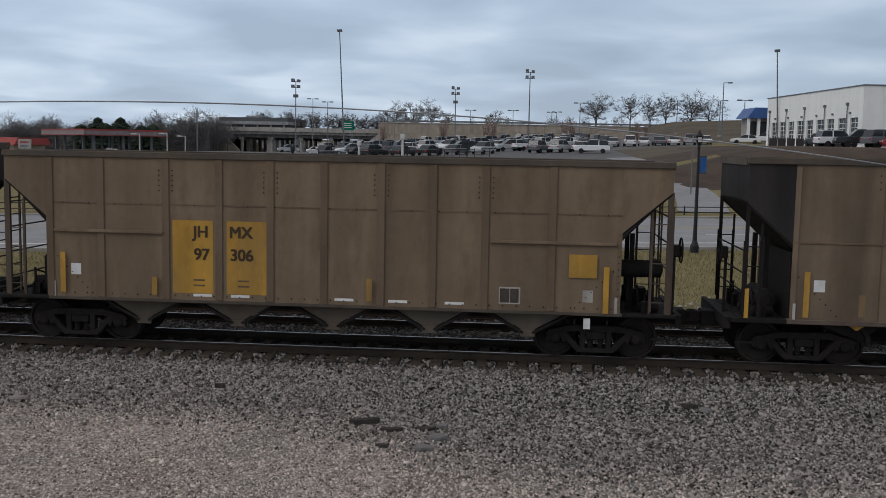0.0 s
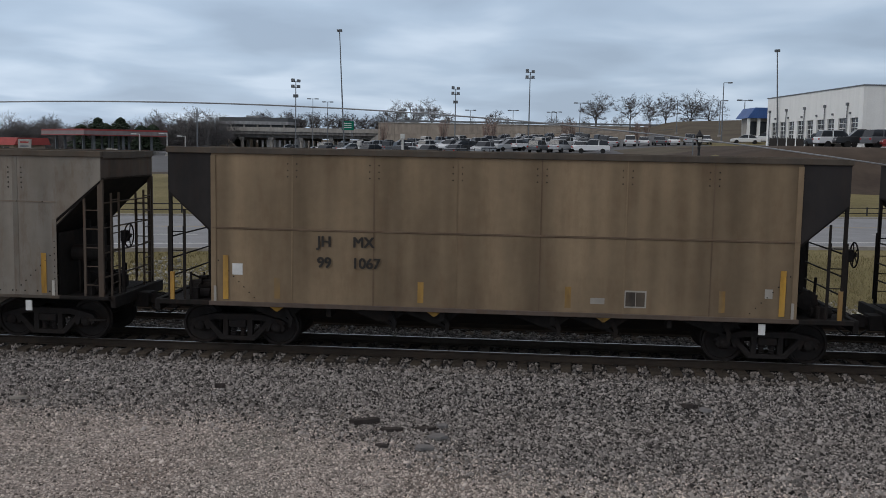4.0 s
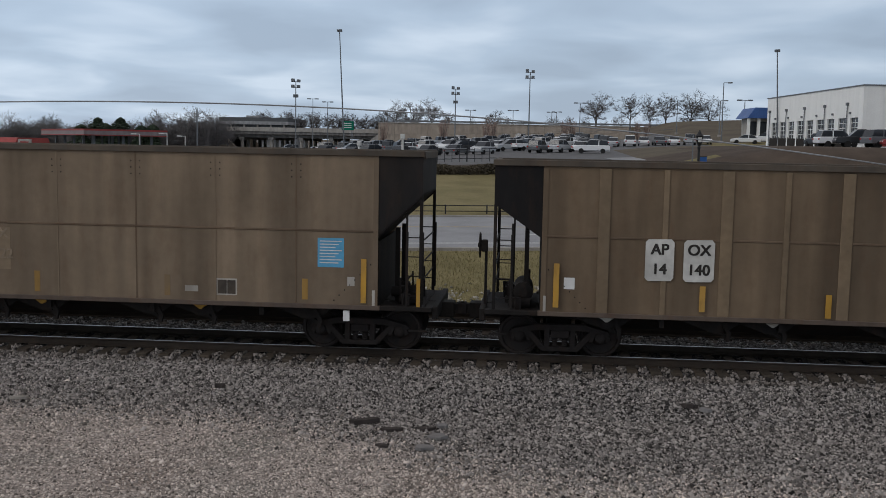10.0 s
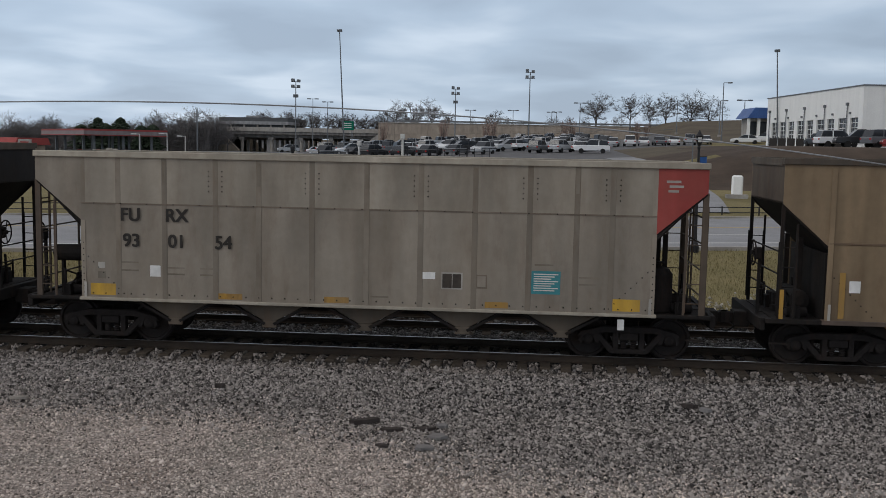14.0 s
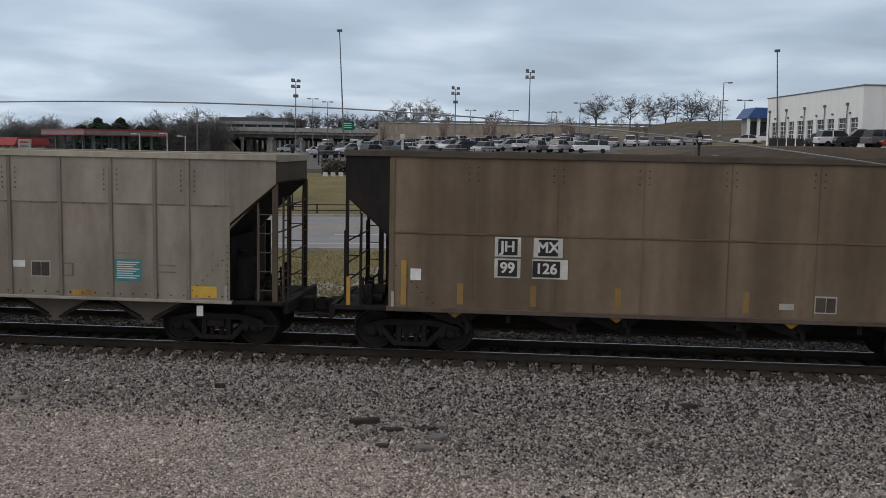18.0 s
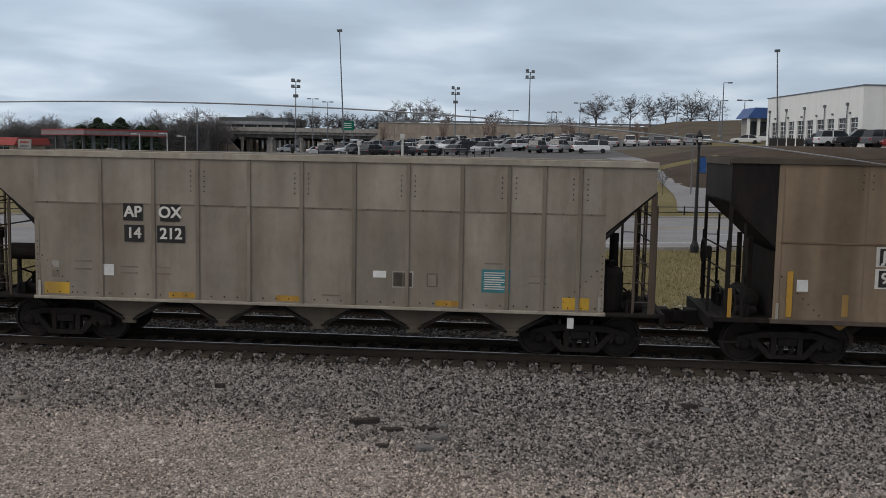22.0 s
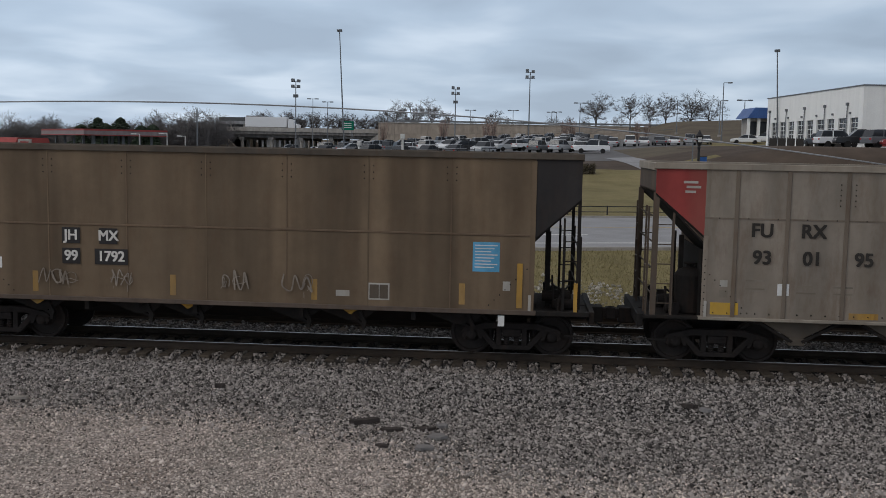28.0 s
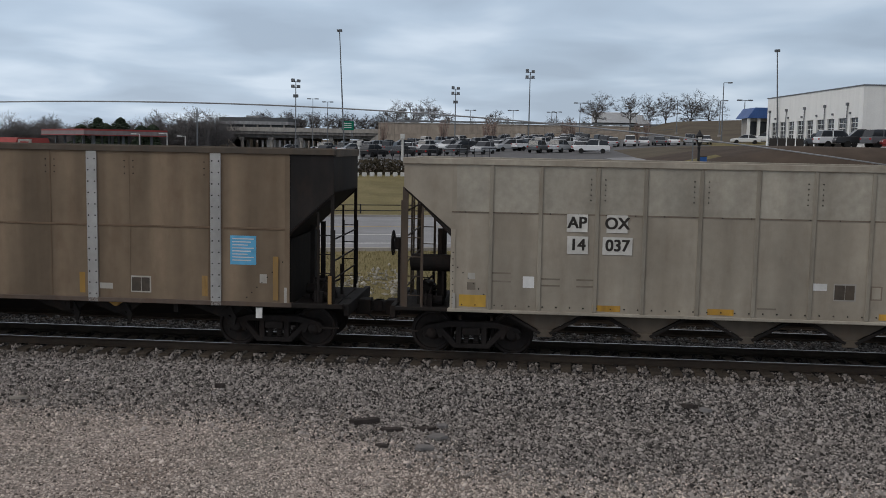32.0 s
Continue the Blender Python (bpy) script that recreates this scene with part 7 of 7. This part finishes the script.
for i, (x, y, h) in enumerate(((-110.4, 216, 6.9), (-103.6, 215, 7.2), (-99.9, 215, 8.7), (-94.6, 215, 8.7), (-92.2, 216, 7.8), (-106.5, 217, 6.4))):
    evergreen(x, y, h, 50 + i % 3)


def far_wood(name, x0, x1, y0, y1, z, h, count, seed, label):
    """A distant leafless wood: crowds of thin leaning stems and twigs."""
    r = random.Random(seed)
    verts, faces = [], []
    for i in range(count):
        x, y = r.uniform(x0, x1), r.uniform(y0, y1)
        hh = (lerp_table(x, WOOD_TOP) * 0.86 if h > 6 else h) * (0.82 + 0.18 * math.sin(x * 0.9 + y) * math.sin(x * 0.37))
        b = Vector((x, y, z + hh * r.uniform(-0.1, 0.9)))
        d = Vector((r.uniform(-1, 1), r.uniform(-0.5, 0.5), r.uniform(-0.1, 1.0))) * r.uniform(0.5, 1.3)
        w = r.uniform(0.03, 0.06)
        n0 = len(verts)
        verts += [b + Vector((-w, 0, 0)), b + Vector((w, 0, 0)), b + Vector((0, w, 0)), b + d]
        faces += [(n0, n0 + 1, n0 + 3), (n0 + 1, n0 + 2, n0 + 3), (n0 + 2, n0, n0 + 3)]
    me = bpy.data.meshes.new(name)
    me.from_pydata(verts, [], faces)
    me.materials.append(TWIG)
    tagged(new(name, me), label, "wood", kind="stuff")


far_wood("far_wood", -190, -80, 222, 236, 1.0, 11.0, 110000, 31, "grey-brown leafless wood on the skyline")


# ---------------------------------------------------------------- overhead cable and bits on the gravel
def pipe(bm, pts, r, n=8):
    """One unbroken tube along a line of points."""
    rings = []
    for i, p_ in enumerate(pts):
        d = (pts[min(i + 1, len(pts) - 1)] - pts[max(i - 1, 0)]).normalized()
        turn = d.to_track_quat("Z", "Y").to_matrix()
        rings.append([bm.verts.new(p_ + turn @ Vector((r * math.cos(2 * math.pi * k / n), r * math.sin(2 * math.pi * k / n), 0))) for k in range(n)])
    for a, b in zip(rings, rings[1:]):
        for k in range(n):
            bm.faces.new((a[k], a[(k + 1) % n], b[(k + 1) % n], b[k]))
    bm.faces.new(rings[0][::-1]), bm.faces.new(rings[-1])


def cable_height(x):
    return 5.0808 + -0.0715 * x + -0.0049 * x * x


def overhead_cable():
    c = thing("overhead_cable", pose(0, 0, 0), "grey overhead cable crossing above the tracks", "cable")
    part("strand", mesh("cable", lambda bm: pipe(bm, [Vector((-14 + i * 0.75, -4.0, cable_height(-14 + i * 0.75))) for i in range(34)], 0.0135), CABLE), c)
    for x in (-14.0, 10.75):
        q_ = thing("cable_pole", pose(x, -4.0, -0.75), "timber pole carrying the cable", "pole")
        part("pole", mesh(("cable_pole", x), lambda bm: tube(bm, (0, 0, -0.3), (0, 0, cable_height(x) + 1.1), 0.14, 0.10, 9), STEEL_POLE), q_)


overhead_cable()


def litter(x, y, w, d, t, turn, mat, label, seed):
    r = random.Random(seed)
    o = thing("litter_slab", pose(x, y, ground_height(x, y) + 0.045, r.uniform(-6, 10), r.uniform(-5, 5), turn), label, "debris", "debris on the gravel")

    def build(bm):
        pts = []
        for k in range(11):
            a = 2 * math.pi * (k + r.uniform(-0.3, 0.3)) / 11
            pts.append((w / 2 * math.cos(a) * r.uniform(0.6, 1.15), d / 2 * math.sin(a) * r.uniform(0.5, 1.2)))
        prism(bm, pts, -0.02, t * 0.7, "z")

    part("slab", mesh(("litter", seed), build, mat, 0.003), o)


DEBRIS = material("dark_wet_timber", (0.050, 0.041, 0.037), 0.8, grain=0.3, bump=0.3)
PALE = material("pale_flat_stone", (0.36, 0.33, 0.29), 0.9, grain=0.15, bump=0.2)
SLATE = material("grey_slate_slab", (0.20, 0.19, 0.185), 0.85, grain=0.15, bump=0.2)
LITTER = ((-3.02, -4.32, 0.58, 0.24, 0.10, 14, DEBRIS, "dark broken timber wedge on the gravel"), (-1.52, -5.08, 0.36, 0.42, 0.05, 20, SLATE, "grey flat slab of slate on the gravel"), (-1.72, -5.78, 0.42, 0.24, 0.05, -6, SLATE, "grey flat slab of slate on the gravel"), (-2.40, -4.76, 0.50, 0.14, 0.06, 12, DEBRIS, "dark splinter of timber on the gravel"), (-1.80, -4.60, 0.42, 0.16, 0.05, 4, DEBRIS, "dark splinter of timber on the gravel"), (-1.50, -4.40, 0.24, 0.2, 0.07, -15, SLATE, "small grey slab of slate on the gravel"), (-2.45, -5.75, 0.26, 0.12, 0.04, 0, DEBRIS, "dark chip of timber on the gravel"),
          (3.35, -2.78, 0.36, 0.15, 0.08, -3, DEBRIS, "dark broken tie fragment on the ballast"), (3.68, -2.92, 0.28, 0.17, 0.08, -16, SLATE, "grey broken tie fragment on the ballast"), (-6.36, -2.72, 0.28, 0.14, 0.09, 5, DEBRIS, "dark lump of timber on the ballast"), (-10.3, -3.6, 0.36, 0.2, 0.05, 12, PALE, "pale flat stone on the gravel"))
for i, (x, y, w, d, t, a, m, lab) in enumerate(LITTER):
    litter(x, y, w, d, t, a, m, lab, 90 + i)


# ---------------------------------------------------------------- the lorry on the highway
def highway_lorry():
    t = thing("highway_lorry", pose(-72, 250, 10.05), "white box lorry driving along the highway", "truck")
    boxpart("trailer", (-6.5, 5.2, -1.25, 1.25, 1.15, 3.9), CAR_PAINTS[0], t, soften=0.06)
    part("cab", mesh("lorry_cab", lambda bm: prism(bm, [(5.5, 0.7), (5.5, 3.4), (7.0, 3.3), (7.5, 2.1), (8.6, 1.9), (8.7, 0.7)], -1.15, 1.15), CAR_PAINTS[0], 0.06), t)
    part("windscreen", mesh("lorry_glass", lambda bm: prism(bm, [(6.98, 3.1), (7.42, 2.2), (7.5, 2.2), (7.06, 3.1)], -1.0, 1.0), GLASS), t)
    boxpart("chassis", (-6.3, 8.0, -0.5, 0.5, 0.7, 1.15), GRIME, t)
    for x in (-5.4, -4.1, 4.6, 5.8, 7.9):
        for s_ in (-1, 1):
            part("wheel", mesh("lorry_wheel", lambda bm: lathe(bm, [(-0.15, 0.3), (-0.15, 0.5), (0.15, 0.5), (0.15, 0.3)], (0, 0, 0), (0, 1, 0), 14), TYRE), t, (x, s_ * 1.05, 0.5))
    return t


LORRY = highway_lorry()


# ---------------------------------------------------------------- what moves
def motions():
    for k, car in enumerate(CARS):
        x = PITCH * k + HS
        walk(car, [(t, pose(x - d, 0, 0)) for t, d in TRAVEL])
    walk(LORRY, [(0.0, pose(-72.0 - 28 * 23.7, 250, 3.0)), (11.3, pose(-72.0 - 16.7 * 23.7, 250, 3.0)), (22.6, pose(-200.0, 250, 3.0)), (25.0, pose(-143.1, 250, highway_level(-143.1))), (26.6, pose(-105.2, 250, highway_level(-105.2))), (27.58, pose(-82.0, 250, 7.3)), (28.0, pose(-72.0, 250, 7.3)), (29.2, pose(-43.5, 250, 7.6)), (30.4, pose(-15.0, 250, 10.05)), (32.0, pose(23.0, 250, 10.05))])
    steps = [i / 30 for i in range(0, 961)]
    ts, ds = [a for a, b in TRAVEL], [b for a, b in TRAVEL]
    fit = np.polyfit(ts, ds, 7)
    first = WHEELSETS[0]
    walk(first, [(t, pose(0, 0, 0, 0, -math.degrees((np.polyval(fit, t) - ds[0]) / WHEEL_R))) for t in steps])
    for w in WHEELSETS[1:]:
        w.rotation_mode = "QUATERNION"
        keys = w.animation_data_create()
        keys.action, keys.action_slot = first.animation_data.action, first.animation_data.action_slot


motions()
